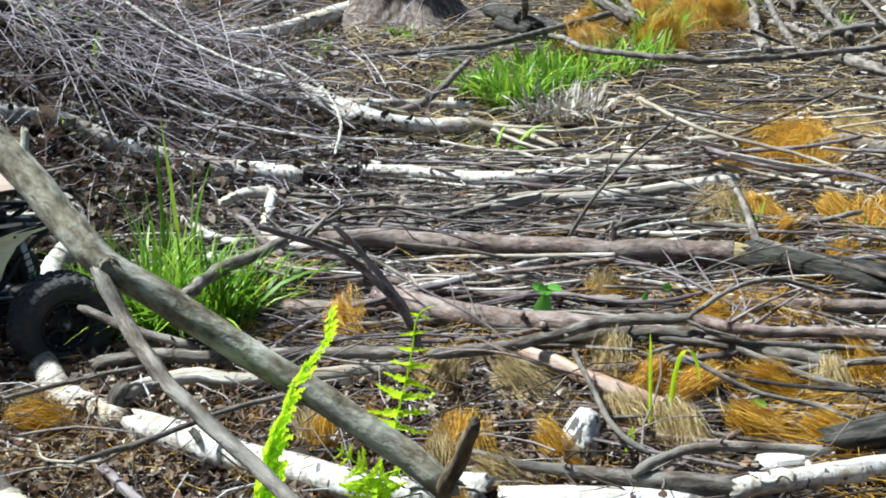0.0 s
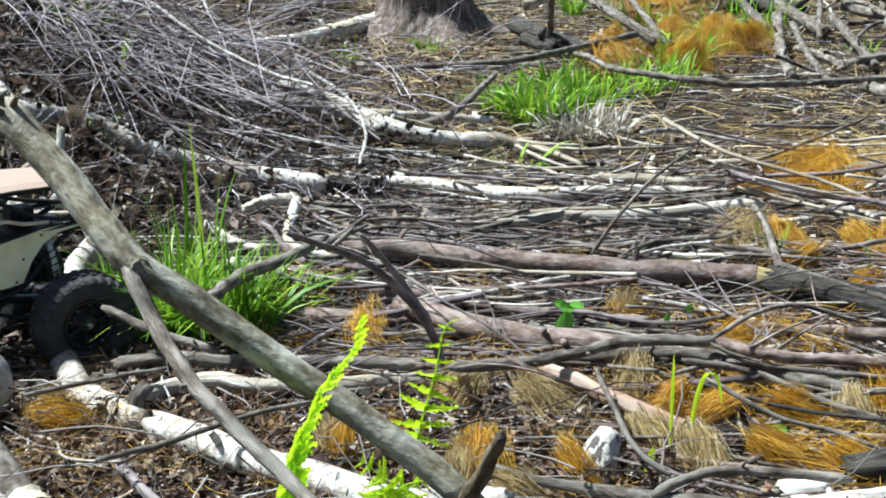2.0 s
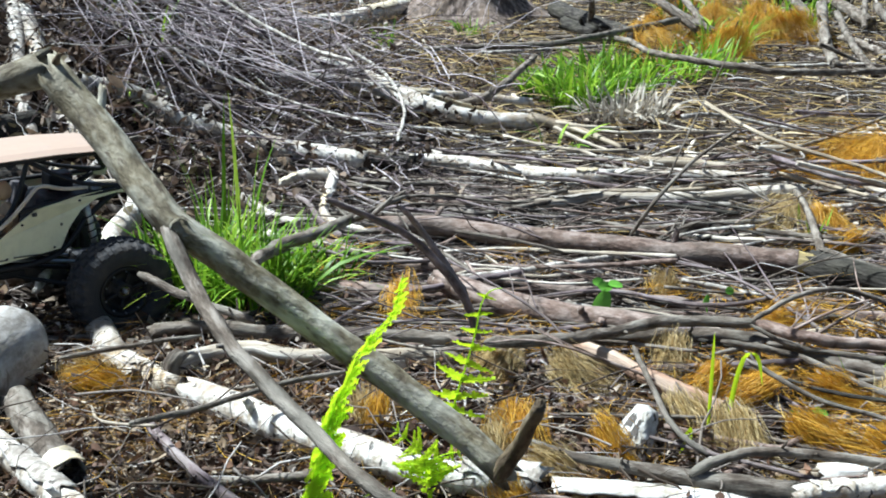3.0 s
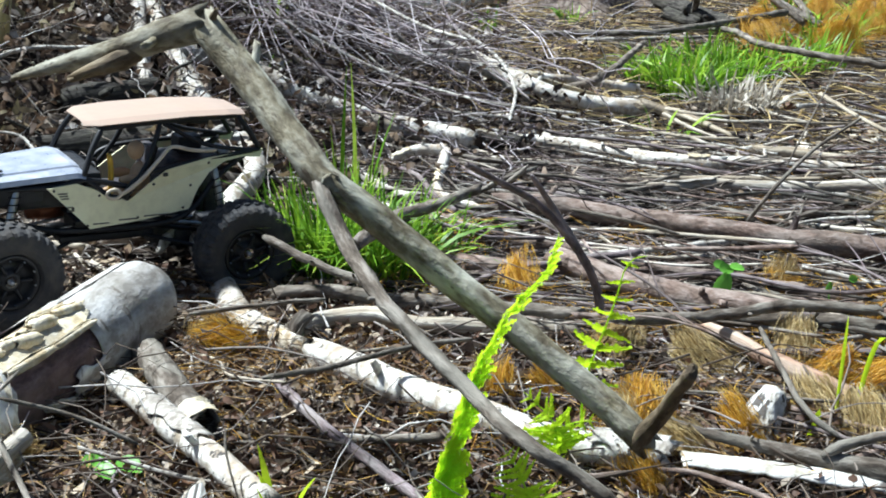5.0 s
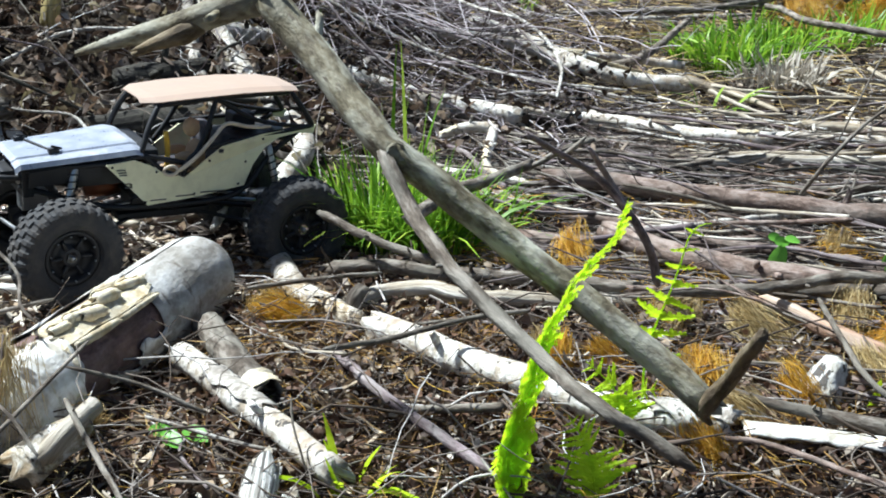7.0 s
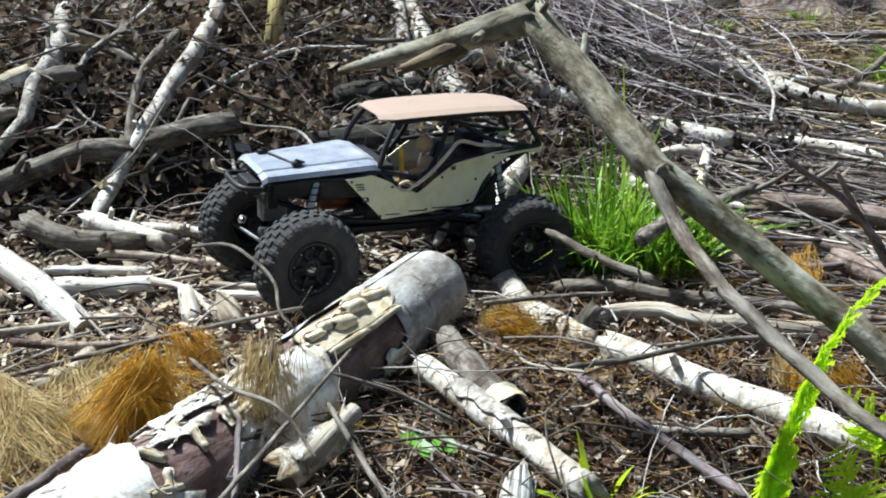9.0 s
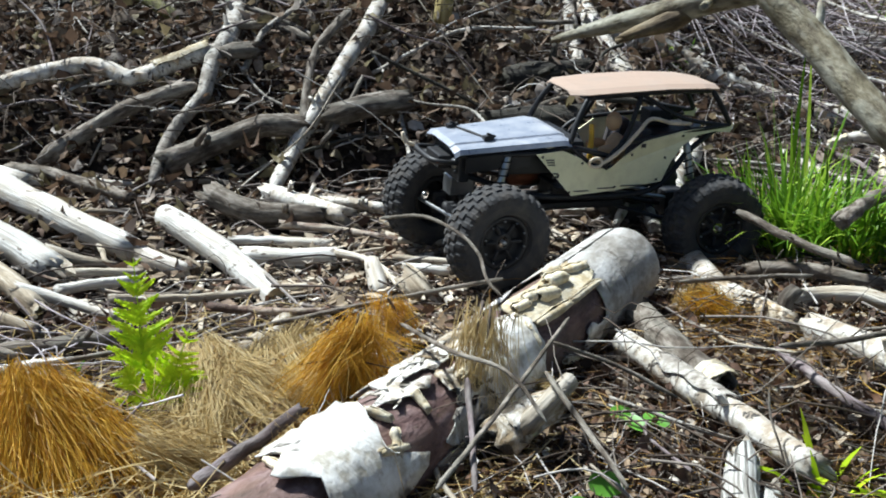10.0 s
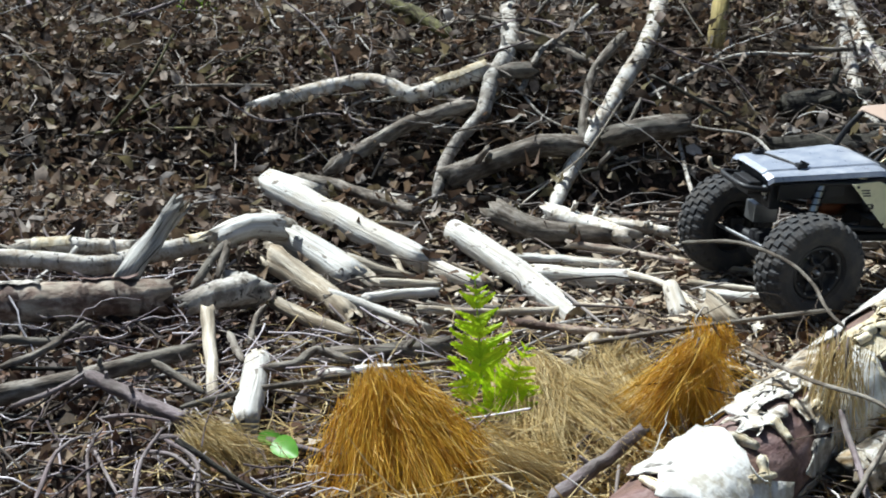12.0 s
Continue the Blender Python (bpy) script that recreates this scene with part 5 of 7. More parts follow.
chips("bark_crumbs", "pale bits of bark in the dark litter", area(1100, -1.0, 0.4, 0.5, 1.7, mulch), (0.004, 0.04), (0.003, 0.012), M["chips"])
xy = area(6000, -3.6, -0.6, 1.6, 4.4, lambda x, y: bank_zone(x, y) * smooth(0.0, 0.3, noise.noise(Vector((x * 4, y * 4, 17)))))
leaves("leaf_heaps", "heaps of russet dead leaves on the bank", xy, (0.01, 0.07), (0.008, 0.024), 1.2, M["bank_leaf"], 0.8)
scatter_sticks("arched_twigs", "thin curved twigs standing over the litter", area(300, -1.0, 1.2, 0.55, 2.4, lambda x, y: 0.25 + 0.75 * mulch(x, y)), (0.015, 0.07), (0.12, 0.4), (0.0006, 0.0016), M["pale_twigs"], 0.3, 1.4, 0.25, 0.32, 8)
leaves("clearing_leaves", "tan dead leaves strewn over the clearing", area(7000, -2.0, 3.4, 2.8, 8.8), (0.003, 0.02), (0.006, 0.02), 0.4, M["dead_leaf"])
leaves("tangle_leaves", "dark dead leaves under the tangled twigs", area(5000, -2.3, -1.1, 0.3, 1.2), (0.003, 0.035), (0.005, 0.016), 0.8, M["dead_leaf"])
leaves("litter_leaves", "brown leaf scraps under the sticks", area(6500, -0.5, 1.6, 0.9, 3.0), (0.003, 0.025), (0.005, 0.016), 0.35, M["shaded_leaf"])


chips("wood_chips", "pale wood chips and bark flakes", area(2600, -2.2, -0.3, 1.1, 1.95, lambda x, y: math.exp(-((x + 1.05) / 0.5) ** 2 - ((y - 1.5) / 0.26) ** 2)), (0.003, 0.025), (0.004, 0.02), M["chips"])
chips("birch_crumbs", "white crumbs of birch bark", area(900, -0.8, -0.2, 1.2, 1.8, lambda x, y: math.exp(-((x + 0.5) / 0.14) ** 2 - ((y - 1.5) / 0.2) ** 2)), (0.005, 0.03), (0.004, 0.014), M["chips"])
chips("splinters", "pale splinters between the logs", area(700, -0.5, 1.3, 2.0, 3.4), (0.004, 0.03), (0.005, 0.02), M["chips"])
chips("clearing_chips", "pale chips scattered in the clearing", area(1500, -1.6, 3.0, 3.2, 8.5), (0.006, 0.03), (0.006, 0.026), M["chips"])


# ---- pine needles ----
def combed(xy, flat=0.06, stray=0.35):
    """Headings of needles that lie in swaths."""
    a = np.array([7 * noise.noise(Vector((x * 5, y * 5, 3))) for x, y in xy]) + rnd.normal(size=len(xy)) * stray
    return np.stack([np.cos(a), np.sin(a), rnd.normal(size=len(xy)) * flat], -1)


def patchy(x, y):
    return 0.03 + 0.97 * smooth(0.0, 0.2, noise.noise(Vector((x * 5, y * 5, 9))))


def needle_array(p, d, L, w, droop, sway=None):
    """Flat drooping needles as strips of three quads each."""
    n = len(p)
    d = unit(d)
    s = unit(np.cross(d, rnd.normal(size=(n, 3)))) * w
    k = np.array([0, 0.33, 0.67, 1.0])
    line = p[:, None] + d[:, None] * (L[:, None] * k)[..., None]
    line[..., 2] -= (droop * L)[:, None] * k[None] ** 2
    bow = np.cross(d, unit(rnd.normal(size=(n, 3)))) * (L * rnd.normal(size=n) * 0.14)[:, None]
    line += bow[:, None] * (k * (1 - k) * 4)[None, :, None]
    if sway is not None:
        line += (sway * L[:, None])[:, None] * (k ** 2)[None, :, None]
    wid = np.array([1, 1, 0.8, 0.25])[None, :, None]
    v = np.stack([line - s[:, None] * wid, line + s[:, None] * wid], 2).reshape(-1, 3)
    i = np.arange(n)[:, None] * 8
    q = np.concatenate([i + np.array([0, 1, 3, 2]), i + np.array([2, 3, 5, 4]), i + np.array([4, 5, 7, 6])], 1).reshape(-1, 4)
    return v, q


def tuft(apex, to, spread, n, mat="needle", label="fan of dead amber pine needles on the litter", ridge=0.25):
    """A brush of dead needles hanging from apex towards to."""
    if mat == "needle" and label.startswith("fan") and rnd.random() < 0.3:
        mat, label = "straw", "fan of pale straw-coloured pine needles"
    apex, to = np.array(apex), np.array(to)
    d0 = unit(to - apex)
    length = np.linalg.norm(to - apex)
    n = int(n * 3.8)
    m = max(10, n // 30)
    sd = np.array([0.86, 0.5, 0.0]) if abs(d0[2]) > 0.6 else unit(np.cross(d0, np.array([0, 0, 1.0])))
    # needles hang together in locks
    lu = rnd.normal(size=(m, 1)) * 0.4
    lp = apex + rnd.normal(size=(m, 3)) * 0.008 + d0 * (rnd.random((m, 1)) ** 1.3) * 0.5 * length
    lp = lp + sd * lu * length * ridge - np.array([0, 0, 0.25]) * (lu ** 2) * length * min(ridge, 1.0)
    ld = d0 + sd * (lu * 0.5 * min(1.0, ridge) + rnd.normal(size=(m, 1)) * spread * 0.45) + rnd.normal(size=(m, 3)) * spread * 0.25 + np.array([0, 0, 0.14]) * rnd.random((m, 1))
    lock = rnd.integers(0, m, n)
    p = lp[lock] + rnd.normal(size=(n, 3)) * 0.006
    d = ld[lock] + rnd.normal(size=(n, 3)) * (0.05 + spread * 0.1)
    LL = rnd.uniform(0.45, 1.15, n) * rnd.uniform(0.6, 1.0, m)[lock] * length
    v, q = needle_array(p, d, LL, 0.00036, rnd.uniform(0.1, 0.75, m)[lock] + rnd.normal(size=n) * 0.08, (rnd.normal(size=(m, 3)) * 0.24)[lock])
    floor = hts(v[:, :2]) + 0.006 + rnd.uniform(0, 0.012, len(v))
    v[:, 2] = np.maximum(v[:, 2], floor)
    ob = tagged(quick_mesh("pine_needle_tuft", v, q, M[mat]), label, "pine needles", group="dead needle tufts")
    s = mesh_of("stem", *tube([apex - d0 * 0.012, apex + d0 * length * 0.2, apex + d0 * length * 0.4], 0.0025, 0.0012, 6, "tt")[:2], M["twigs"], ob)
    return ob

tuft((-1.176, 0.800, 0.118), (-1.130, 0.718, 0.010), 0.22, 330, "needle", "thick mop of dead amber pine needles", 0.25)
tuft((-1.172, 0.805, 0.122), (-1.075, 0.742, 0.008), 0.28, 620, "needle", "thick mop of dead amber pine needles", 0.30)
tuft((-1.150, 0.820, 0.108), (-1.020, 0.800, 0.008), 0.25, 560, "needle", "thick mop of dead amber pine needles", 0.26)
tuft((-1.075, 0.835, 0.045), (-0.955, 0.862, 0.015), 0.22, 260, "straw", "straw pine needles swept along the ground", 0.4)
tuft((-0.884, 1.050, 0.128), (-0.900, 1.030, 0.024), 1.15, 520, "needle", "upright cone of dead amber pine needles", 0.12)
tuft((-0.913, 1.204, 0.094), (-0.912, 1.241, 0.054), 0.50, 140)
tuft((-1.099, 1.041, 0.064), (-0.954, 0.954, 0.029), 0.25, 420, "straw", "fan of pale straw-coloured pine needles")
tuft((-1.076, 1.032, 0.065), (-0.999, 0.926, 0.029), 0.25, 260, "straw", "fan of pale straw-coloured pine needles")
tuft((-0.723, 1.041, 0.172), (-0.722, 0.985, 0.085), 0.22, 62, "straw", "fan of pale straw-coloured pine needles")
tuft((-0.709, 1.031, 0.172), (-0.700, 0.990, 0.100), 0.22, 36, "straw", "fan of pale straw-coloured pine needles")
tuft((-1.345, 0.687, 0.060), (-1.249, 0.703, 0.020), 0.30, 200, "straw", "fan of pale straw-coloured pine needles")
tuft((-1.045, 1.137, 0.041), (-0.932, 1.003, 0.028), 0.30, 200, "straw", "fan of pale straw-coloured pine needles")
tuft((-1.003, 1.130, 0.053), (-0.959, 1.105, 0.026), 0.40, 200)
tuft((0.022, 1.645, 0.060), (-0.015, 1.600, 0.020), 0.30, 285)
tuft((0.089, 1.611, 0.060), (0.153, 1.569, 0.020), 0.30, 285)
tuft((0.274, 1.687, 0.060), (0.259, 1.622, 0.020), 0.20, 225)
tuft((0.283, 1.976, 0.060), (0.279, 1.971, 0.020), 0.40, 165)
tuft((0.606, 2.487, 0.060), (0.547, 2.352, 0.020), 0.50, 360)
tuft((0.633, 2.442, 0.060), (0.672, 2.350, 0.020), 0.40, 270)
tuft((0.926, 3.124, 0.060), (0.740, 2.697, 0.020), 0.22, 390)
tuft((0.908, 3.010, 0.060), (0.825, 2.780, 0.020), 0.20, 180)
tuft((0.677, 2.242, 0.060), (0.635, 2.262, 0.020), 0.50, 195)
tuft((1.025, 3.231, 0.060), (1.093, 3.097, 0.020), 0.30, 255)
tuft((0.776, 2.410, 0.060), (0.817, 2.340, 0.020), 0.40, 255)
tuft((0.892, 2.421, 0.060), (0.837, 2.248, 0.020), 0.25, 225)
tuft((0.735, 2.101, 0.060), (0.723, 2.122, 0.020), 0.60, 225)
tuft((0.319, 1.446, 0.060), (0.343, 1.402, 0.020), 0.28, 390)
tuft((0.394, 1.451, 0.060), (0.468, 1.438, 0.020), 0.30, 330)
tuft((0.566, 1.591, 0.060), (0.570, 1.554, 0.020), 0.25, 225)
tuft((0.391, 1.559, 0.060), (0.331, 1.572, 0.020), 0.35, 240)
tuft((0.038, 1.439, 0.060), (0.028, 1.345, 0.020), 0.28, 330)
tuft((-0.167, 1.446, 0.060), (-0.148, 1.425, 0.020), 0.30, 255)
tuft((0.064, 1.307, 0.060), (0.119, 1.314, 0.020), 0.35, 225)
tuft((-0.171, 1.864, 0.060), (-0.152, 1.801, 0.020), 0.40, 225)
tuft((-0.560, 1.460, 0.060), (-0.519, 1.512, 0.020), 0.40, 225)
tuft((0.670, 2.746, 0.060), (0.697, 2.741, 0.020), 0.60, 195)
tuft((0.613, 1.672, 0.060), (0.639, 1.637, 0.020), 0.40, 210)
tuft((0.496, 1.415, 0.060), (0.566, 1.396, 0.020), 0.35, 270)
tuft((0.334, 1.601, 0.060), (0.293, 1.592, 0.020), 0.40, 180)
tuft((0.403, 1.773, 0.060), (0.491, 1.893, 0.020), 0.50, 195)
tuft((0.446, 1.557, 0.060), (0.518, 1.584, 0.020), 0.40, 210)
tuft((0.144, 1.395, 0.060), (0.179, 1.362, 0.020), 0.40, 180)
tuft((0.259, 1.509, 0.060), (0.293, 1.468, 0.020), 0.40, 210)
tuft((-0.543, 1.504, 0.060), (-0.538, 1.538, 0.020), 0.60, 140)
tuft((-0.148, 1.434, 0.060), (-0.148, 1.414, 0.020), 0.30, 200)
tuft((0.009, 1.365, 0.060), (0.019, 1.338, 0.020), 0.30, 160)
tuft((0.030, 1.221, 0.060), (0.059, 1.207, 0.020), 0.40, 140)
tuft((-0.104, 1.444, 0.060), (-0.071, 1.449, 0.020), 0.40, 140)
tuft((-0.656, 1.116, 0.060), (-0.700, 1.141, 0.019), 0.50, 120)
tuft((-1.135, 1.061, 0.052), (-0.997, 0.921, 0.019), 0.20, 300, "straw", "fan of pale straw-coloured pine needles")
tuft((-1.020, 1.004, 0.057), (-0.932, 1.008, 0.018), 0.25, 240)
tuft((-1.019, 0.816, 0.060), (-0.967, 0.847, 0.020), 0.30, 240, "straw", "fan of pale straw-coloured pine needles")
tuft((-1.032, 1.190, 0.049), (-1.043, 1.160, 0.010), 0.40, 180)
tuft((-0.573, 1.504, 0.060), (-0.582, 1.513, 0.020), 0.50, 160)
# dead pine boughs in the clearing
tuft((0.701, 6.230, 0.160), (0.728, 6.060, 0.058), 0.75, 220, "needle", "dead amber pine bough in the clearing", 0.4)
tuft((0.837, 5.957, 0.160), (0.830, 5.771, 0.087), 0.75, 240, "needle", "dead amber pine bough in the clearing", 0.4)
tuft((1.009, 6.202, 0.160), (0.994, 6.005, 0.125), 0.75, 260, "needle", "dead amber pine bough in the clearing", 0.4)
tuft((0.962, 5.089, 0.160), (0.923, 4.912, 0.075), 0.75, 260, "needle", "dead amber pine bough in the clearing", 0.4)
tuft((0.755, 5.103, 0.160), (0.719, 4.957, 0.028), 0.75, 240, "needle", "dead amber pine bough in the clearing", 0.4)
tuft((1.021, 4.907, 0.160), (1.094, 5.051, 0.042), 0.85, 220, "needle", "dead amber pine bough in the clearing", 0.4)
tuft((0.479, 4.616, 0.160), (0.533, 4.794, 0.086), 0.85, 160, "needle", "dead amber pine bough in the clearing", 0.4)
tuft((0.405, 4.472, 0.160), (0.458, 4.302, 0.070), 0.75, 140, "needle", "dead amber pine bough in the clearing", 0.4)
tuft((0.753, 4.453, 0.160), (0.749, 4.621, 0.052), 0.85, 160, "needle", "dead amber pine bough in the clearing", 0.4)
tuft((0.846, 6.500, 0.160), (0.750, 6.343, 0.082), 0.75, 160, "needle", "dead amber pine bough in the clearing", 0.4)


xy = area(10000, -0.6, 1.5, 0.8, 2.8, lambda x, y: patchy(x, y) * (0.6 + 0.4 * smooth(0.0, 0.5, x)) * (1 - 0.92 * smooth(1.9, 2.3, y)) * (1 - 0.7 * mulch(x, y)))
n_ = len(xy)
v_, q_ = needle_array(np.stack([xy[:, 0], xy[:, 1], hts(xy) + rnd.uniform(0.01, 0.05, n_)], -1), combed(xy), rnd.uniform(0.04, 0.1, n_), 0.00045, rnd.uniform(-0.1, 0.25, n_))
v_[:, 2] = np.maximum(v_[:, 2], 0.004)
tagged(quick_mesh("needle_litter", v_, q_, M["needle"]), "loose amber pine needles over the litter", "pine needles", kind="stuff")
xy = area(4200, -1.6, -0.45, 0.4, 1.35, lambda x, y: math.exp(-((x + 0.98) / 0.3) ** 2 - ((y - 0.85) / 0.28) ** 2))
n_ = len(xy)
v_, q_ = needle_array(np.stack([xy[:, 0], xy[:, 1], hts(xy) + rnd.uniform(0.004, 0.04, n_)], -1), np.stack([rnd.normal(size=n_), rnd.normal(size=n_) - 0.5, rnd.normal(size=n_) * 0.15], -1), rnd.uniform(0.05, 0.12, n_), 0.0008, np.zeros(n_))
tagged(quick_mesh("needle_bed", v_, q_, M["straw"]), "bed of straw-coloured pine needles by the log", "pine needles", kind="stuff")


xy = area(12000, -1.7, 3.2, 2.9, 8.6)
n_ = len(xy)
v_, q_ = needle_array(np.stack([xy[:, 0], xy[:, 1], hts(xy) + rnd.uniform(0.004, 0.03, n_)], -1), np.stack([rnd.normal(size=n_), rnd.normal(size=n_) * 0.6, rnd.normal(size=n_) * 0.1], -1), rnd.uniform(0.05, 0.2, n_), 0.0018, np.zeros(n_))
tagged(quick_mesh("clearing_straw", v_, q_, M["straw"]), "bleached straw and needles over the clearing", "straw", kind="stuff")
xy = area(5000, -0.8, 1.5, 0.8, 3.2, right_zone)
n_ = len(xy)
v_, q_ = needle_array(np.stack([xy[:, 0], xy[:, 1], hts(xy) + rnd.uniform(0.004, 0.03, n_)], -1), np.stack([rnd.normal(size=n_) * 2, rnd.normal(size=n_), rnd.normal(size=n_) * 0.15], -1), rnd.uniform(0.03, 0.11, n_), 0.0008, np.zeros(n_))
tagged(quick_mesh("fine_litter", v_, q_, M["twigs"]), "fine bits of dry stalk and twig", "litter", kind="stuff")

xy = area(4500, -1.05, 0.5, 0.5, 1.75, lambda x, y: mulch(x, y) * (0.3 + 0.7 * smooth(-0.1, 0.15, noise.noise(Vector((x * 6, y * 6, 31))))))
n_ = len(xy)
v_, q_ = needle_array(np.stack([xy[:, 0], xy[:, 1], hts(xy) + rnd.uniform(0.004, 0.05, n_)], -1), combed(xy, 0.2, 0.8), rnd.uniform(0.03, 0.1, n_), 0.0006, rnd.uniform(-0.1, 0.2, n_))
v_[:, 2] = np.maximum(v_[:, 2], 0.004)
tagged(quick_mesh("brown_needle_litter", v_, q_, M["needle_brown"]), "brown matted needles beside the log", "pine needles", kind="stuff")

# ---- the big peeling birch log ----
BIG0, BIG1, BIGR = (-0.687, 1.556, 0.066), (-0.834, 0.495, 0.056), 0.058


def roll(k0, a0, k1, a1, r0, r1, parent, mat="flesh"):
    """A tight scroll of bark from one place on the log to another, open at its ends."""
    p0, p1 = Vector(BIG0), Vector(BIG1)
    ax = (p1 - p0).normalized()
    side = ax.cross(Vector((0, 0, 1))).normalized()
    up = side.cross(ax)
    ends = []
    for k, a in ((k0, a0), (k1, a1)):
        out = up * math.cos(radians(a)) - side * math.sin(radians(a))
        ends.append((p0.lerp(p1, k) + out * (BIGR + 0.004 + r0 * 0.5), out))
    way = (ends[1][0] - ends[0][0]).normalized()
    across = way.cross(ends[0][1]).normalized()
    n, turns_ = 9, 22
    verts, axs, faces = [], [], []
    sd = random.random() * 40
    for i in range(n):
        w = i / (n - 1)
        c = ends[0][0].lerp(ends[1][0], w)
        rr = (r0 * (1 - w) + r1 * w) * (1 + 0.45 * noise.noise(Vector((w * 3.5, sd, 0)))) * (1 - 0.35 * (2 * w - 1) ** 4)
        for j in range(turns_ + 1):
            t = j / turns_
            a = 1.35 * 2 * math.pi * t + 2.4
            q = rr * (1 - 0.5 * t) * (1 + 0.22 * noise.noise(Vector((w * 5, t * 6, sd))))
            push = way * (1.1 * r0 * noise.noise(Vector((t * 7, sd, 5))) if i in (0, n - 1) else 0.0)
            verts.append(c + across * math.cos(a) * q + ends[0][1] * math.sin(a) * q + push)
            axs.append((q * math.cos(a), q * math.sin(a), w * (ends[1][0] - ends[0][0]).length))
    for i in range(n - 1):
        for j in range(turns_):
            o = i * (turns_ + 1) + j
            faces.append((o, o + 1, o + turns_ + 2, o + turns_ + 1))
    ob = mesh_of("bark_curl", verts, faces, M[mat], parent, True, axs)
    s = ob.modifiers.new("thickness", "SOLIDIFY")
    s.thickness = 0.0011
    return ob


def peeling_log():
    line = [BIG0, Vector(BIG0).lerp(Vector(BIG1), 0.35), Vector(BIG0).lerp(Vector(BIG1), 0.7), BIG1]
    v, f, a, ln, tg, rings = tube(line, BIGR, BIGR * 1.05, 36, "rb", 0.03, 0.02)
    ob = tagged(mesh_of("peeling_birch_log", v, f, M["inner"], attr=a), "thick cut birch log with bark peeling in curls", "log")
    shell(BIG0, BIG1, BIGR, -180, 180, -0.004, 0.205, "limb_silver", "bark", ob, 0.004, 0.05, 0.0, "smooth silvery grey bark", 0.012)
    shell(BIG0, BIG1, BIGR, -180, -22, 0.18, 0.40, "limb_silver", "bark_sheet", ob, 0.0035, 0.08, 0.002)
    shell(BIG0, BIG1, BIGR, 84, 175, 0.18, 0.265, "limb_silver", "bark_sheet", ob, 0.0035, 0.10, 0.002)
    shell(BIG0, BIG1, BIGR, -10, -7.5, 0.0, 0.19, "dark", "bark_seam", ob, 0.0046, 0.004, 0.0, "dark seam along the bark", 0.012)
    # pale inner layer, rolled back on itself along both edges
    shell(BIG0, BIG1, BIGR, -6, 42, 0.185, 0.375, "flesh", "bark_sheet", ob, 0.004, 0.06, 0.002, "cream inner bark layer")
    roll(0.362, 40, 0.275, 43, 0.0085, 0.007, ob)
    roll(0.277, 43, 0.19, 43, 0.0065, 0.003, ob)
    for k0, a0, k1, a1, r in ((0.366, 11, 0.336, 14, 0.0085), (0.334, 9, 0.309, 11, 0.009), (0.313, 15, 0.279, 24, 0.01), (0.273, 6, 0.236, 15, 0.0105), (0.226, 6, 0.184, 18, 0.008), (0.243, -12, 0.214, -3, 0.006)):
        roll(k0, a0, k1, a1, r, r * random.uniform(0.75, 1.1), ob)
    # the white sheet torn off below it
    shell(BIG0, BIG1, BIGR, 12, 128, 0.37, 0.50, "birch_white", "bark_sheet", ob, 0.0035, 0.07, 0.004, "smooth white bark sheet")
    roll(0.325, 98, 0.262, 116, 0.006, 0.005, ob)
    roll(0.375, 60, 0.372, 34, 0.004, 0.003, ob)
    shell(BIG0, BIG1, BIGR, -75, 16, 0.39, 0.51, "rotten_white", "bark_sheet", ob, 0.003, 0.08, 0.003)
    shell(BIG0, BIG1, BIGR, -160, -70, 0.38, 0.62, "birch", "bark_sheet", ob, 0.003, 0.15, 0.005)
    for k0, k1, a0, a1, mat in ((0.49, 0.555, 20, 60, "rotten_white"), (0.53, 0.60, -60, -8, "birch"), (0.575, 0.63, -14, 22, "birch"), (0.505, 0.55, -20, 12, "chunk"), (0.46, 0.52, 74, 112, "birch"), (0.545, 0.60, 94, 124, "brown")):
        shell(BIG0, BIG1, BIGR, a0, a1, k0, k1, mat, "bark_sheet", ob, 0.003, 0.08, 0.004)
    for k0, a0, k1, a1, r in ((0.50, 30, 0.53, 36, 0.005), (0.60, -24, 0.612, 0, 0.005), (0.595, 20, 0.60, 44, 0.0055)):
        roll(k0, a0, k1, a1, r, r * random.uniform(0.6, 0.9), ob, random.choice(("flesh", "birch_white")))
    shell(BIG0, BIG1, BIGR, -38, 92, 0.665, 0.775, "birch_white", "bark_sheet", ob, 0.004, 0.10, 0.008, "white bark sheet with a torn edge")
    shell(BIG0, BIG1, BIGR, 62, 130, 0.51, 0.58, "birch_grey", "bark_sheet", ob, 0.003, 0.10, 0.004)
    for k0, a0, k1, a1, r in ((0.657, 6, 0.648, 30, 0.006), (0.655, 38, 0.67, 60, 0.0055), (0.665, -30, 0.65, -6, 0.005), (0.69, 48, 0.652, 58, 0.005), (0.775, -20, 0.785, 10, 0.005)):
        roll(k0, a0, k1, a1, r, r * 0.8, ob)
    return ob


peeling_log()


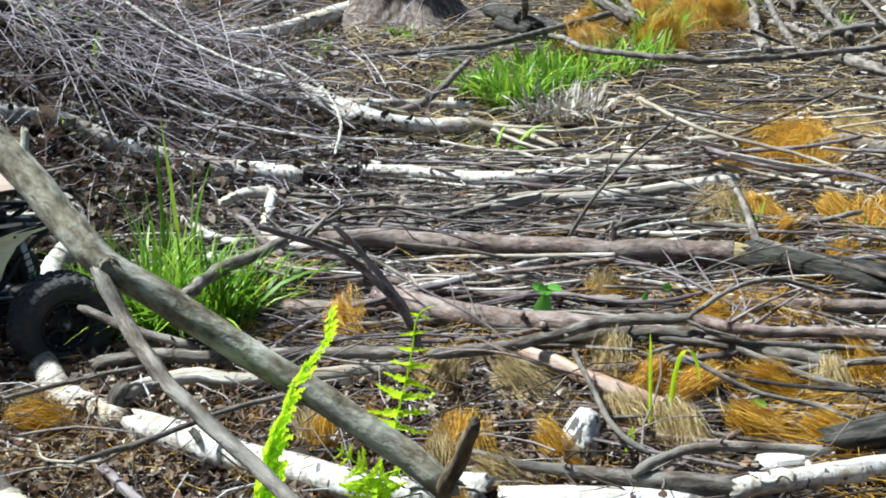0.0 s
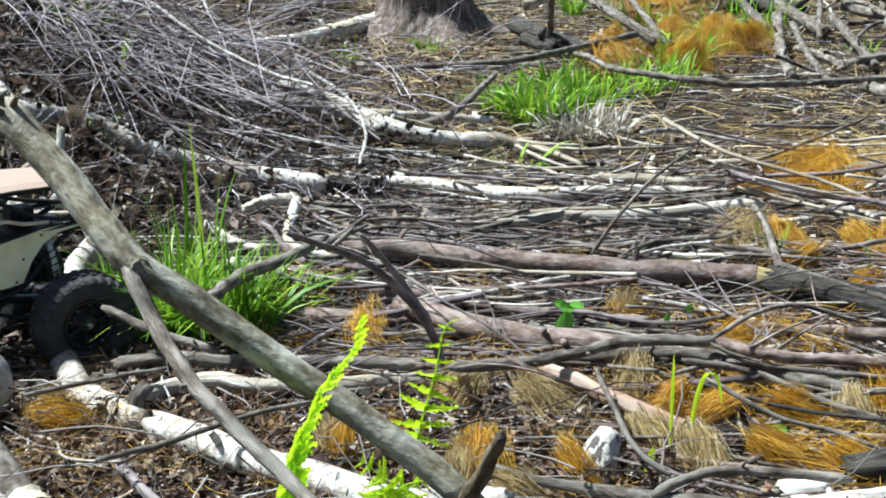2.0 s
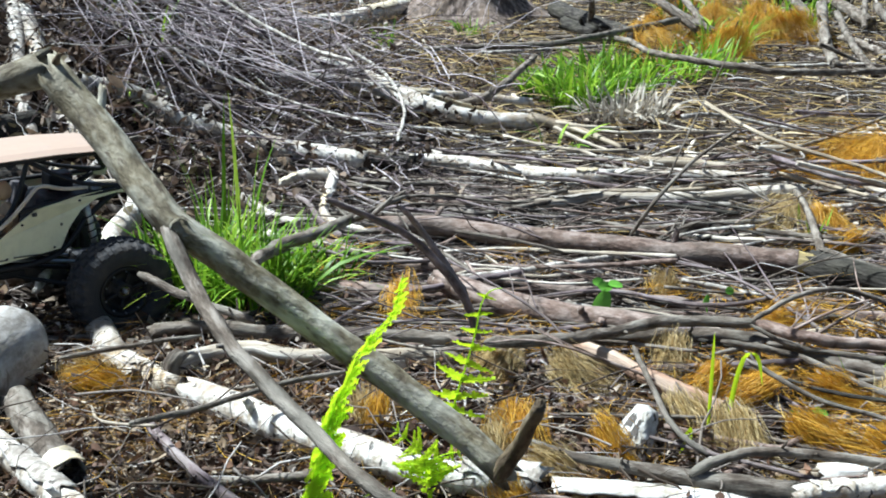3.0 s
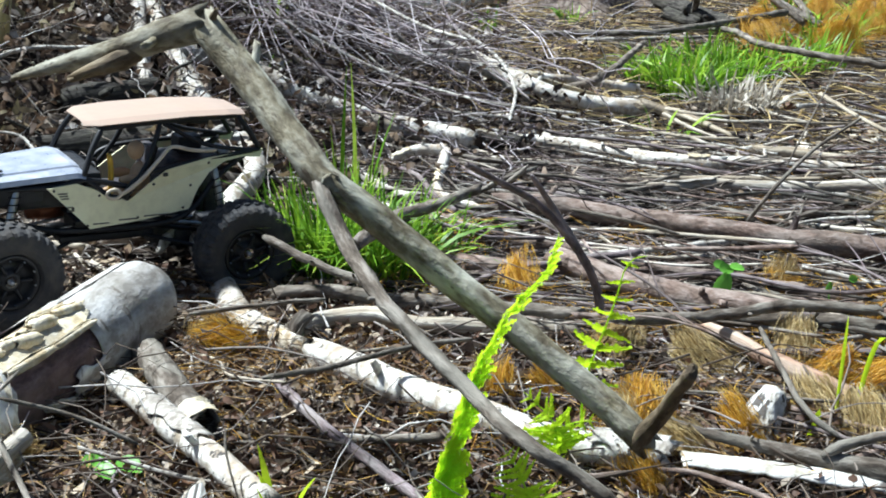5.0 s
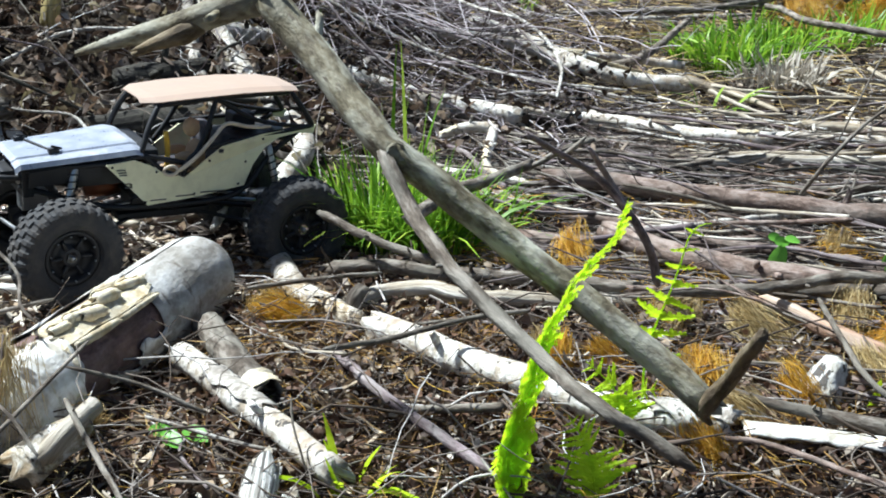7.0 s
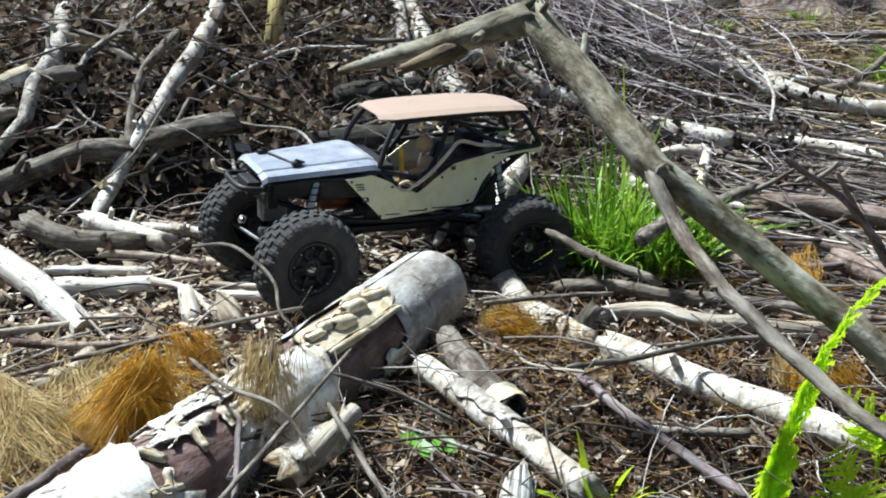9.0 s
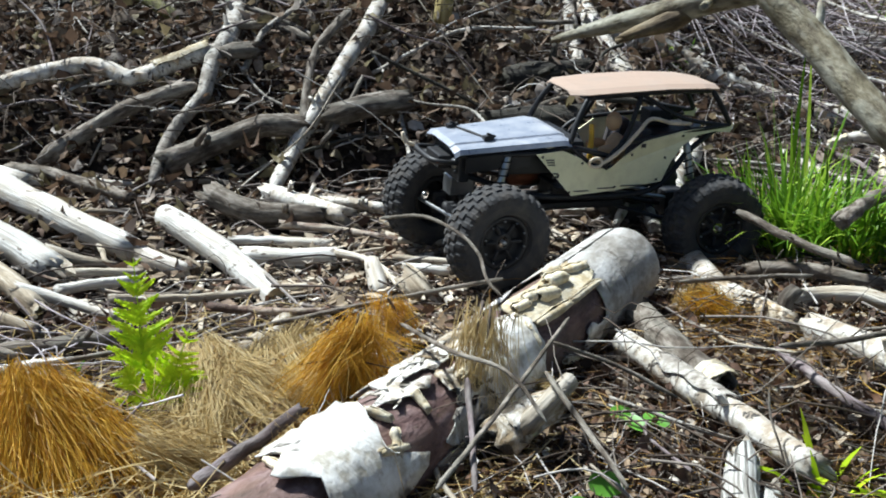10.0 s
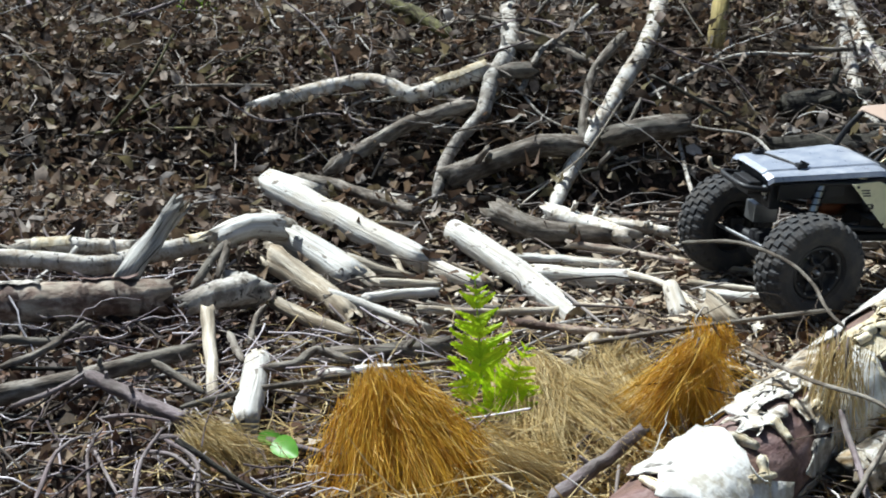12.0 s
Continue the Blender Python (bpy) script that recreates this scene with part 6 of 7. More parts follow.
def bark_slab(pts, r, label):
    """A split half of a birch: curved white bark over pale wood, with a torn lower edge."""
    line = spline(pts, 0.008)
    n, m = len(line), 12
    verts, axs, faces = [], [], []
    for i, p in enumerate(line):
        t = (line[min(i + 1, n - 1)] - line[max(i - 1, 0)]).normalized()
        side = t.cross(Vector((0, 0, 1))).normalized()
        up = side.cross(t)
        lower = 70 + 22 * noise.noise(Vector((i * 0.35, 2, 0))) + 14 * noise.noise(Vector((i * 1.3, 5, 0)))
        end = min(i, n - 1 - i)
        for j in range(m + 1):
            a = radians(-75 + (75 + lower) * j / m)
            rr = r * (1 + 0.06 * noise.noise(Vector((i * 0.3, j * 0.5, 8))))
            q = p + (up * (math.cos(a) * 0.62) + side * math.sin(a)) * rr
            if end == 0:
                q += t * 0.012 * noise.noise(Vector((j * 0.8, i, 3)))
            verts.append(q)
            axs.append((rr * math.cos(a), rr * math.sin(a), i * 0.008))
    for i in range(n - 1):
        for j in range(m):
            o = i * (m + 1) + j
            faces.append((o, o + 1, o + m + 2, o + m + 1))
    ob = mesh_of("split_birch", verts, faces, M["birch_white"], None, True, axs)
    ob.data.materials.append(M["tan"])
    s = ob.modifiers.new("thickness", "SOLIDIFY")
    s.thickness, s.offset, s.material_offset, s.material_offset_rim = 0.0055, -1, 1, 1
    return tagged(ob, label, "log")


bark_slab([(0.085, 1.256, 0.042), (0.154, 1.259, 0.040), (0.225, 1.262, 0.036), (0.327, 1.263, 0.032)], 0.0185, "split white birch half with torn bark edge")


# ---- the stump in the clearing ----
def stump(x, y, r, top):
    n, rows = 40, 12
    verts, axs, faces = [], [], []
    for i in range(rows + 1):
        k = i / rows
        for s in range(n):
            a = 2 * math.pi * s / n
            flare = 1 + 0.95 * (1 - k) ** 2.4 * (1 + 0.4 * math.sin(5 * a + 1) + 0.2 * math.sin(9 * a))
            rr = r * flare * (1 + 0.05 * noise.noise(Vector((math.cos(a) * 4, math.sin(a) * 4, k * 1.2))) + 0.05 * abs(math.sin(11 * a + 2 * noise.noise(Vector((a, k * 2, 0))))))
            verts.append((x + rr * math.cos(a), y + rr * math.sin(a), -0.02 + (top + 0.02 + 0.012 * math.sin(a + 2) + 0.016 * noise.noise(Vector((math.cos(a) * 3, math.sin(a) * 3, 5)))) * k))
            axs.append((rr * math.cos(a), rr * math.sin(a), k * top))
    for i in range(rows):
        for s in range(n):
            b = (s + 1) % n
            faces.append((i * n + s, i * n + b, (i + 1) * n + b, (i + 1) * n + s))
    ob = tagged(mesh_of("tree_stump", verts, faces, M["stump_bark"], attr=axs), "sawn tree stump with flared bark base", "stump")
    rim = verts[-n:]
    vs, fs, ax = [(x, y, top)], [], [(0, 0, 0)]
    for k in (0.33, 0.66, 1.0):
        for p in rim:
            vs.append((x + (p[0] - x) * k, y + (p[1] - y) * k, top + (p[2] - top) * k + 0.004))
            ax.append((p[0] - x, (p[1] - y) * k, k * 0.1))
    for s in range(n):
        b = (s + 1) % n
        fs.append((0, 1 + s, 1 + b))
        for j in range(2):
            fs.append((1 + j * n + s, 1 + (j + 1) * n + s, 1 + (j + 1) * n + b, 1 + j * n + b))
    mesh_of("cut_face", vs, fs, M["tan"], ob, False, ax)


stump(-0.30, 5.55, 0.205, 0.19)


# ---- green plants ----
def grass(x, y, n, spread, tall, mat="grass", label="clump of fresh green grass among dead wood", lean=0.8, width=0.0036, name="grass_clump"):
    k = np.linspace(0, 1, 6)
    a = rnd.uniform(0, 2 * np.pi, n)
    rr = spread * np.sqrt(rnd.random(n))
    p = np.stack([x + rr * np.cos(a), y + rr * np.sin(a)], -1)
    p = np.concatenate([p, hts(p)[:, None]], 1)
    b = a + rnd.normal(size=n) * 0.7
    L = tall * rnd.uniform(0.45, 1.1, n)
    out = np.stack([np.cos(b), np.sin(b), np.zeros(n)], -1)
    ln = lean * rnd.uniform(0.2, 1.3, n)
    line = p[:, None] + out[:, None] * ((L * ln)[:, None] * k[None] ** 1.8)[..., None]
    line[..., 2] += L[:, None] * (k[None] - 0.55 * (ln[:, None] ** 1.5) * k[None] ** 2.6)
    s = np.stack([-np.sin(b), np.cos(b), rnd.normal(size=n) * 0.3], -1) * width * rnd.uniform(0.6, 1.3, (n, 1))
    wid = np.array([0.7, 1, 1, 0.85, 0.55, 0.08])[None, :, None]
    v = np.stack([line - s[:, None] * wid, line + s[:, None] * wid], 2).reshape(-1, 3)
    i = np.arange(n)[:, None, None] * 12 + np.arange(5)[None, :, None] * 2
    q = (i + np.array([0, 1, 3, 2])[None, None]).reshape(-1, 4)
    return tagged(quick_mesh(name, v, q, M[mat], True), label, "grass")


for x, y, n, s, t in ((-0.48, 1.88, 220, 0.08, 0.2), (-0.39, 1.87, 190, 0.07, 0.18), (-0.56, 1.93, 140, 0.07, 0.16), (-0.33, 1.95, 90, 0.06, 0.15)):
    grass(x, y, n, s, t, width=0.0027)
grass(-0.5, 2.08, 16, 0.05, 0.3, lean=0.25, label="few tall thin grass blades behind a clump")
for x, y, n, s, t in ((0.17, 3.62, 130, 0.10, 0.17), (0.3, 3.85, 120, 0.12, 0.15), (0.08, 3.8, 90, 0.1, 0.15), (0.45, 4.1, 100, 0.14, 0.14), (0.25, 4.2, 90, 0.14, 0.14), (0.62, 4.3, 80, 0.13, 0.14), (0.75, 4.75, 60, 0.12, 0.2), (0.95, 5.3, 60, 0.15, 0.2), (1.25, 5.9, 60, 0.2, 0.22), (0.7, 5.6, 40, 0.15, 0.2)):
    grass(x, y, n, s, t, label="green grass tuft in the clearing", width=0.0045)
grass(0.3, 3.45, 220, 0.12, 0.12, "bleached", "tuft of dry bleached grass", 0.9)
for x, y, n, t in ((0.62, 2.35, 12, 0.08), (0.8, 2.25, 12, 0.09), (0.93, 2.2, 10, 0.08), (0.11, 3.02, 9, 0.13), (0.55, 1.62, 8, 0.07), (0.72, 1.75, 10, 0.06), (-0.25, 5.0, 30, 0.1), (0.4, 6.2, 60, 0.2), (1.2, 5.4, 30, 0.15), (1.5, 4.9, 20, 0.12), (-0.55, 4.6, 30, 0.12), (-0.8, 6.6, 50, 0.16), (-2.6, 2.1, 16, 0.16), (-1.1, 3.2, 24, 0.2), (-0.95, 3.05, 16, 0.2), (-1.25, 0.95, 4, 0.07), (-0.9, 2.75, 10, 0.14)):
    grass(x, y, n, 0.05, t, label="small sprig of green grass in litter")


def blade(pts, w, label):
    line = spline(pts, 0.008)
    vs, fs = [], []
    for i, p in enumerate(line):
        k = i / (len(line) - 1)
        ww = w * (0.8 + 0.4 * k) * (1 - k ** 6)
        vs += [p + Vector((-ww, 0, 0)), p + Vector((0, 0.003 * (1 - k), 0)), p + Vector((ww, 0.001, 0))]
    for i in range(len(line) - 1):
        for j in (0, 1):
            fs.append((3 * i + j, 3 * i + j + 1, 3 * i + 4 + j, 3 * i + 3 + j))
    tagged(mesh_of("grass_sprout", vs, fs, M["fern"]), label, "grass")


blade([(0.292, 1.455, 0.0), (0.29, 1.452, 0.09), (0.288, 1.45, 0.17)], 0.0024, "single upright green grass blade in needles")
blade([(0.316, 1.455, 0.0), (0.319, 1.452, 0.085), (0.328, 1.45, 0.135), (0.339, 1.45, 0.143), (0.348, 1.45, 0.13), (0.355, 1.45, 0.096)], 0.0034, "bent green grass blade in needles")
blade([(0.258, 1.43, 0.0), (0.260, 1.42, 0.025), (0.264, 1.42, 0.05)], 0.006, "short broad green blade among needles")


def pinna_mesh(seed):
    """One fern leaflet, a unit long along x: a rib with toothed lobes to both sides."""
    rng = random.Random(seed)
    n = 8
    vs = [(i / n, 0, 0.05 * math.sin(3 * i / n)) for i in range(n + 1)]
    fs = []
    for i in range(n):
        k = i / n
        for s in (-1, 1):
            w = (0.27 * (1 - k) ** 0.75 + 0.035) * rng.uniform(0.8, 1.2)
            z = rng.uniform(-0.05, 0.06)
            o = len(vs)
            x0 = vs[i][0]
            vs += [(x0 - 0.01, s * w * 0.55, z * 0.5 + 0.02), (x0 + 0.02, s * w * 0.92, z), (x0 + 0.075, s * w, z - 0.02), (x0 + 0.12, s * w * 0.72, z), (x0 + 0.118, s * w * 0.3, 0.01)]
            ring = [i, o, o + 1, o + 2, o + 3, o + 4, i + 1]
            if s > 0:
                ring.reverse()
            fs += [(ring[0], ring[1], ring[5], ring[6]), (ring[1], ring[2], ring[3], ring[4], ring[5])]
    me = bpy.data.meshes.new("leaflet")
    me.from_pydata(vs, [], fs)
    me.materials.append(M["fern"])
    return me


PINNAE = [pinna_mesh(s) for s in range(5)]


def fern(pts, half, spread, n, label, droop=0.15, start=0.15, fold=0.35, wide=1.9):
    """A frond: stem along pts, pairs of leaflets spread to both sides of it."""
    line = spline(pts, 0.008)
    v, f, a, *_ = tube(pts, 0.0018, 0.0006, 6, "tt", 0.05)
    ob = tagged(mesh_of("fern_frond", v, f, M["fern"]), label, "fern")
    spread = Vector(spread).normalized()
    for i in range(n):
        k = start + (1 - start) * (i + 0.3) / n
        idx = min(len(line) - 2, int(k * (len(line) - 1)))
        p, t = line[idx], (line[idx + 1] - line[idx]).normalized()
        kk = (k - start) / (1 - start)
        size = half * (1 - kk) ** 0.75 * (0.55 + 0.45 * min(1, kk * 4 + 0.3)) * random.uniform(0.72, 1.15) + 0.007
        for s in (-1, 1):
            sd = (spread - t * spread.dot(t)).normalized()
            nn = sd.cross(t)
            x = (sd * s * random.uniform(0.85, 1.1) + t * random.uniform(0.25, 0.75) + nn * fold * random.uniform(0.5, 1.2) - Vector((0, 0, droop))).normalized()
            z = (nn * 1.0 + Vector((random.uniform(-0.3, 0.3),) * 3)).normalized()
            y = z.cross(x).normalized()
            z = x.cross(y)
            m = Matrix((x, y, z)).transposed().to_4x4()
            o = new("leaflet", random.choice(PINNAE))
            o.parent = ob
            o.matrix_local = Matrix.Translation(p) @ m @ Matrix.Diagonal((size, size * wide, size, 1))
    return ob


fern([(-0.158, 1.067, 0.0), (-0.168, 1.062, 0.069), (-0.164, 1.056, 0.126), (-0.151, 1.051, 0.171), (-0.138, 1.043, 0.226), (-0.121, 1.035, 0.270), (-0.097, 1.025, 0.317), (-0.073, 1.016, 0.351), (-0.063, 1.002, 0.392)], 0.031, (0.5, 0.86, 0.05), 44, "tall bright green young fern frond seen edgewise", 0.02, 0.06, 0.3, 2.1)
fern([(-0.030, 1.285, 0.0), (-0.034, 1.253, 0.116), (-0.026, 1.235, 0.171), (-0.014, 1.217, 0.221), (-0.005, 1.198, 0.265), (0.0, 1.184, 0.297), (0.009, 1.175, 0.315), (0.022, 1.173, 0.320)], 0.040, (1, -0.1, 0.25), 8, "slender bright green fern frond with open leaflets", 0.1, 0.42, 0.35, 0.62)
fern([(-0.050, 1.215, 0.0), (-0.062, 1.215, 0.092), (-0.079, 1.223, 0.110), (-0.100, 1.229, 0.125)], 0.040, (0.6, 0, 0.8), 9, "low green fern frond beside the birch log", 0.1, 0.40, 0.2, 0.5)
fern([(-0.050, 1.215, 0.0), (-0.053, 1.212, 0.084), (-0.040, 1.219, 0.098), (-0.015, 1.221, 0.102)], 0.030, (0.2, 0.3, 0.9), 8, "small green fern frond beside the birch log", 0.1, 0.40, 0.2, 0.5)
fern([(-0.070, 1.080, 0.0), (-0.083, 1.092, 0.076), (-0.095, 1.102, 0.096), (-0.111, 1.111, 0.115)], 0.044, (1, 0, 0.3), 11, "small low bright green fern frond", 0.15, 0.30, 0.2, 0.45)
fern([(-1.098, 0.934, 0.0), (-1.115, 0.945, 0.08), (-1.15, 0.985, 0.193)], 0.046, (0.85, 0.5, 0.0), 12, "upright bright green fern frond by needles", -0.1, 0.36, 0.15, 0.62)
fern([(-1.095, 0.934, 0.0), (-1.085, 0.95, 0.05), (-1.068, 0.975, 0.12)], 0.044, (0.85, 0.5, -0.3), 10, "lower bright green fern frond by needles", -0.1, 0.25, 0.15, 0.62)
fern([(-1.1, 0.934, 0.0), (-1.125, 0.935, 0.05), (-1.15, 0.94, 0.09)], 0.03, (0.85, 0.5, 0.4), 6, "small side fern frond by needles", 0.05, 0.3, 0.3, 0.9)


def leafy(x, y, z, leaves_at, label):
    """A seedling: thin stem with a few oval leaves, each (dx, dy, dz, size, yaw, pitch)."""
    v, f, *_ = tube([(x, y, height(x, y)), (x + 0.004, y, z * 0.6), (x, y, z)], 0.0014, 0.001, 6, "tt", 0.05)
    ob = tagged(mesh_of("seedling", v, f, M["leaf"]), label, "seedling")
    for dx, dy, dz, s, yaw, pitch in leaves_at:
        vs, fs = [(0, 0, 0)], []
        n = 14
        for i in range(n):
            a = 2 * math.pi * i / n
            vs.append((s * (0.5 + 0.5 * math.cos(a)) - s * 0.5, s * 0.34 * math.sin(a) * (1 - 0.2 * math.cos(a)), 0.12 * s * abs(math.sin(a))))
        for i in range(n):
            fs.append((0, 1 + i, 1 + (i + 1) % n))
        o = mesh_of("leaf", vs, fs, M["leaf"], ob)
        o.matrix_local = pose(x + dx, y + dy, z + dz, pitch, -55 if pitch > 65 else 10, (yaw % 90) - 30)


leafy(0.158, 1.83, 0.06, ((0.006, -0.012, 0.004, 0.046, 75, 68), (0.012, 0.0, 0.026, 0.026, 50, 50), (0.028, 0.0, 0.03, 0.024, 20, 25), (0.002, 0.01, 0.03, 0.021, 120, 60)), "small green seedling with an oval lit leaf")
leafy(0.335, 1.86, 0.06, ((0.0, 0, 0, 0.019, 80, 70), (0.04, 0.02, 0.01, 0.019, 60, 65)), "small dark green seedling in the litter")
leafy(0.31, 1.73, 0.05, ((0.0, 0, 0, 0.017, 80, 60), (-0.02, 0.01, -0.01, 0.015, 130, 40)), "small dark green seedling in the litter")
leafy(0.45, 1.52, 0.03, ((0.0, 0, 0, 0.022, 30, 30), (-0.035, 0, -0.005, 0.022, 160, 30), (0.02, -0.02, 0, 0.019, 70, 40)), "low green seedling among amber needles")
leafy(-0.543, 0.945, 0.045, ((0.0, -0.01, 0.005, 0.040, 60, 50), (-0.022, -0.03, -0.012, 0.026, 170, 20), (0.022, -0.03, -0.014, 0.024, -20, 20)), "low green seedling beside the log")
leafy(-0.556, 1.125, 0.035, ((0.02, 0, 0, 0.035, 10, 15), (-0.02, 0, 0, 0.035, 170, 15), (0.0, -0.02, 0, 0.03, 270, 15)), "low green seedling under dead twigs")
leafy(-1.245, 0.725, 0.04, ((0.0, 0, 0, 0.04, 20, 30), (-0.03, 0.01, 0, 0.03, 170, 30)), "low green seedling in pale needles")
grass(-0.335, 1.06, 11, 0.03, 0.1, "fern", "few broad bright green blades by the fern", 0.9, 0.006)


# ---- loose sticks and branches of the litter, one by one ----
def strew(n, x0, x1, y0, y1, heading, spread, length, radius, mats, label_end, lift=(0.004, 0.04), rise=0.05, keep=None, ends="bb", bend=0.06, name="fallen_stick"):
    """n single sticks over a stretch of ground, each a thing of its own."""
    words = {"grey": "grey", "pale": "pale weathered", "pine": "reddish brown", "birch_grey": "spotted birch", "tan": "tan", "purple": "purplish", "dark": "dark damp", "birch": "white birch", "brown": "brown peeling"}
    for x, y in area(n, x0, x1, y0, y1, keep):
        a = heading + random.gauss(0, spread)
        L = random.uniform(*length)
        r = random.uniform(*radius)
        d = Vector((math.cos(a), math.sin(a), 0))
        s = Vector((-d.y, d.x, 0))
        pts = []
        for k in (-0.5, -0.15, 0.2, 0.5):
            p = Vector((x, y, 0)) + d * k * L + s * random.gauss(0, bend) * L
            p.z = height(p.x, p.y) + r * 0.9
            pts.append(p)
        up, tilt = random.uniform(*lift), random.gauss(0, rise)
        for p, k in zip(pts, (-0.5, -0.15, 0.2, 0.5)):
            p.z += max(0.0, up + tilt * k * L)
        mat = random.choice(mats)
        v, f, ax, line, tang, rings = tube(pts, r, r * random.uniform(0.5, 0.9), 7 if r < 0.006 else 10, ends, 0.16)
        ob = tagged(mesh_of(name, v, f, M[mat], attr=ax), ("long " if L > 0.45 else "") + words[mat] + " stick " + label_end, "stick")
        if r > 0.004 and random.random() < 0.5:
            i = random.randrange(1, len(line) - 1)
            o = (s * random.choice((-1, 1)) + tang[i] * 0.8 + Vector((0, 0, random.uniform(0, 0.6)))).normalized()
            e = L * random.uniform(0.08, 0.22)
            sv, sf, sa, *_ = tube([line[i], line[i] + o * e * 0.5 + Vector((0, 0, 0.006)), line[i] + o * e], r * 0.5, r * 0.25, 6, "tt", 0.16)
            mesh_of("side_twig", sv, sf, M[mat], ob, True, sa)


strew(95, -0.5, 1.2, 1.35, 2.75, 3.05, 0.32, (0.15, 0.6), (0.0026, 0.007), ("grey", "grey", "purple", "pine", "purple", "birch_grey", "pale"), "lying across the litter", keep=right_zone)
strew(300, -0.6, 1.5, 1.05, 3.2, 3.05, 0.3, (0.14, 0.55), (0.0018, 0.0050), ("grey", "dark", "purple", "grey", "birch_grey", "pine", "pale"), "across the leaf litter", (0.005, 0.05), 0.06, right_zone, name="litter_stick")
strew(45, 0.45, 1.5, 2.3, 3.3, 0.25, 0.5, (0.2, 0.7), (0.003, 0.007), ("grey", "pale", "purple", "tan", "birch_grey"), "in the pile of slash", (0.004, 0.09), 0.15)
strew(34, -0.2, 1.0, 2.55, 3.3, 0.05, 0.35, (0.12, 0.5), (0.003, 0.007), ("pale", "tan", "grey", "birch_grey"), "among pale splinters")
strew(36, -1.7, -0.55, 1.15, 1.95, 0.1, 0.5, (0.1, 0.35), (0.003, 0.008), ("pale", "tan", "grey", "brown"), "on the bed of chips")
strew(34, -2.1, -1.1, 0.35, 1.15, 0.5, 0.9, (0.12, 0.35), (0.0018, 0.0045), ("purple", "grey", "purple", "dark"), "in the tangle of twigs", (0.004, 0.05), 0.2)
strew(16, -0.75, -0.15, 0.75, 1.5, 2.6, 0.6, (0.12, 0.4), (0.0018, 0.004), ("grey", "purple", "pale"), "beside the peeling log", (0.004, 0.05), 0.12)
strew(36, 1.0, 2.6, 4.2, 6.8, 0.9, 0.8, (0.3, 0.8), (0.006, 0.014), ("grey", "birch_grey", "grey", "dark"), "in the heap at the clearing edge", (0.0, 0.16), 0.35, name="fallen_branch")
strew(26, -1.2, 1.2, 4.2, 7.0, 0.2, 0.6, (0.25, 0.8), (0.004, 0.010), ("grey", "grey", "birch_grey"), "on the open clearing", name="fallen_branch")
strew(50, -3.0, -0.8, 1.75, 3.4, 0.6, 0.8, (0.2, 0.6), (0.003, 0.008), ("grey", "dark", "birch_grey", "purple"), "on the leafy bank", (0.02, 0.08), 0.2, bank_zone, name="fallen_branch")
strew(22, -1.25, -0.35, 2.75, 3.5, -0.5, 0.5, (0.4, 0.9), (0.003, 0.007), ("purple", "birch_grey", "grey", "purple"), "sticking out of the brush heap", (0.04, 0.22), 0.25, bend=0.045, ends="tt", name="fallen_branch")

strew(26, -2.2, -0.9, 1.75, 2.5, 0.5, 0.9, (0.2, 0.5), (0.0018, 0.004), ("grey", "purple", "birch_grey", "pale"), "tangled on the leafy bank", (0.03, 0.1), 0.3, bank_zone, bend=0.1, ends="tt", name="thin_branch")


def forked_twig(x, y, heading, L, r, mat, rise, label):
    """A thin arching branch with three to five finer shoots in one plane."""
    d = Vector((math.cos(heading), math.sin(heading), 0))
    s = Vector((-d.y, d.x, 0))
    sag = random.uniform(-0.06, 0.06)
    pts = []
    for k in (0, 0.3, 0.65, 1):
        p = Vector((x, y, 0)) + d * k * L + s * (sag * math.sin(3.1 * k) + random.gauss(0, 0.02)) * L
        p.z = height(p.x, p.y) + 0.012 + rise * math.sin(2.2 * k)
        pts.append(p)
    v, f, ax, line, tang, rings = tube(pts, r, r * 0.35, 7, "tt", 0.14)
    ob = tagged(mesh_of("forked_twig", v, f, M[mat], attr=ax), label, "twig")
    side = random.choice((-1, 1))
    for j in range(random.randint(3, 5)):
        i = int(len(line) * random.uniform(0.25, 0.85))
        side = -side
        o = (tang[i] + s * side * random.uniform(0.35, 0.9) + Vector((0, 0, random.uniform(-0.05, 0.35)))).normalized()
        e = L * random.uniform(0.15, 0.42)
        sv, sf, sa, *_ = tube([line[i], line[i] + o * e * 0.5 + tang[i] * e * 0.06, line[i] + o * e + tang[i] * e * 0.2], r * 0.5, r * 0.2, 5, "tt", 0.12)
        mesh_of("shoot", sv, sf, M[mat], ob, True, sa)


for x, y in area(34, -0.1, 1.15, 1.4, 2.7, right_zone):
    mat, word = random.choice((("purple", "purplish brown"), ("grey", "grey-brown"), ("pine", "reddish brown")))
    forked_twig(x, y, random.choice((2.5, 3.3, 0.4, -0.4)) + random.gauss(0, 0.25), random.uniform(0.25, 0.55), random.uniform(0.0022, 0.0045), mat, random.uniform(0.02, 0.09), "thin " + word + " forked twig arching over the litter")
for x, y in area(44, -1.45, -0.25, 2.85, 3.6, lambda x, y: math.exp(-((x + 0.95) / 0.4) ** 2 - ((y - 3.1) / 0.3) ** 2)):
    a = random.gauss(-0.45, 0.42)
    L = random.uniform(0.4, 0.85)
    forked_twig(x - 0.5 * L * math.cos(a), y - 0.5 * L * math.sin(a), a, L, random.uniform(0.0024, 0.0042), "brush_bark", random.uniform(0.08, 0.24), "long purplish forked twig arching out of the brush heap")


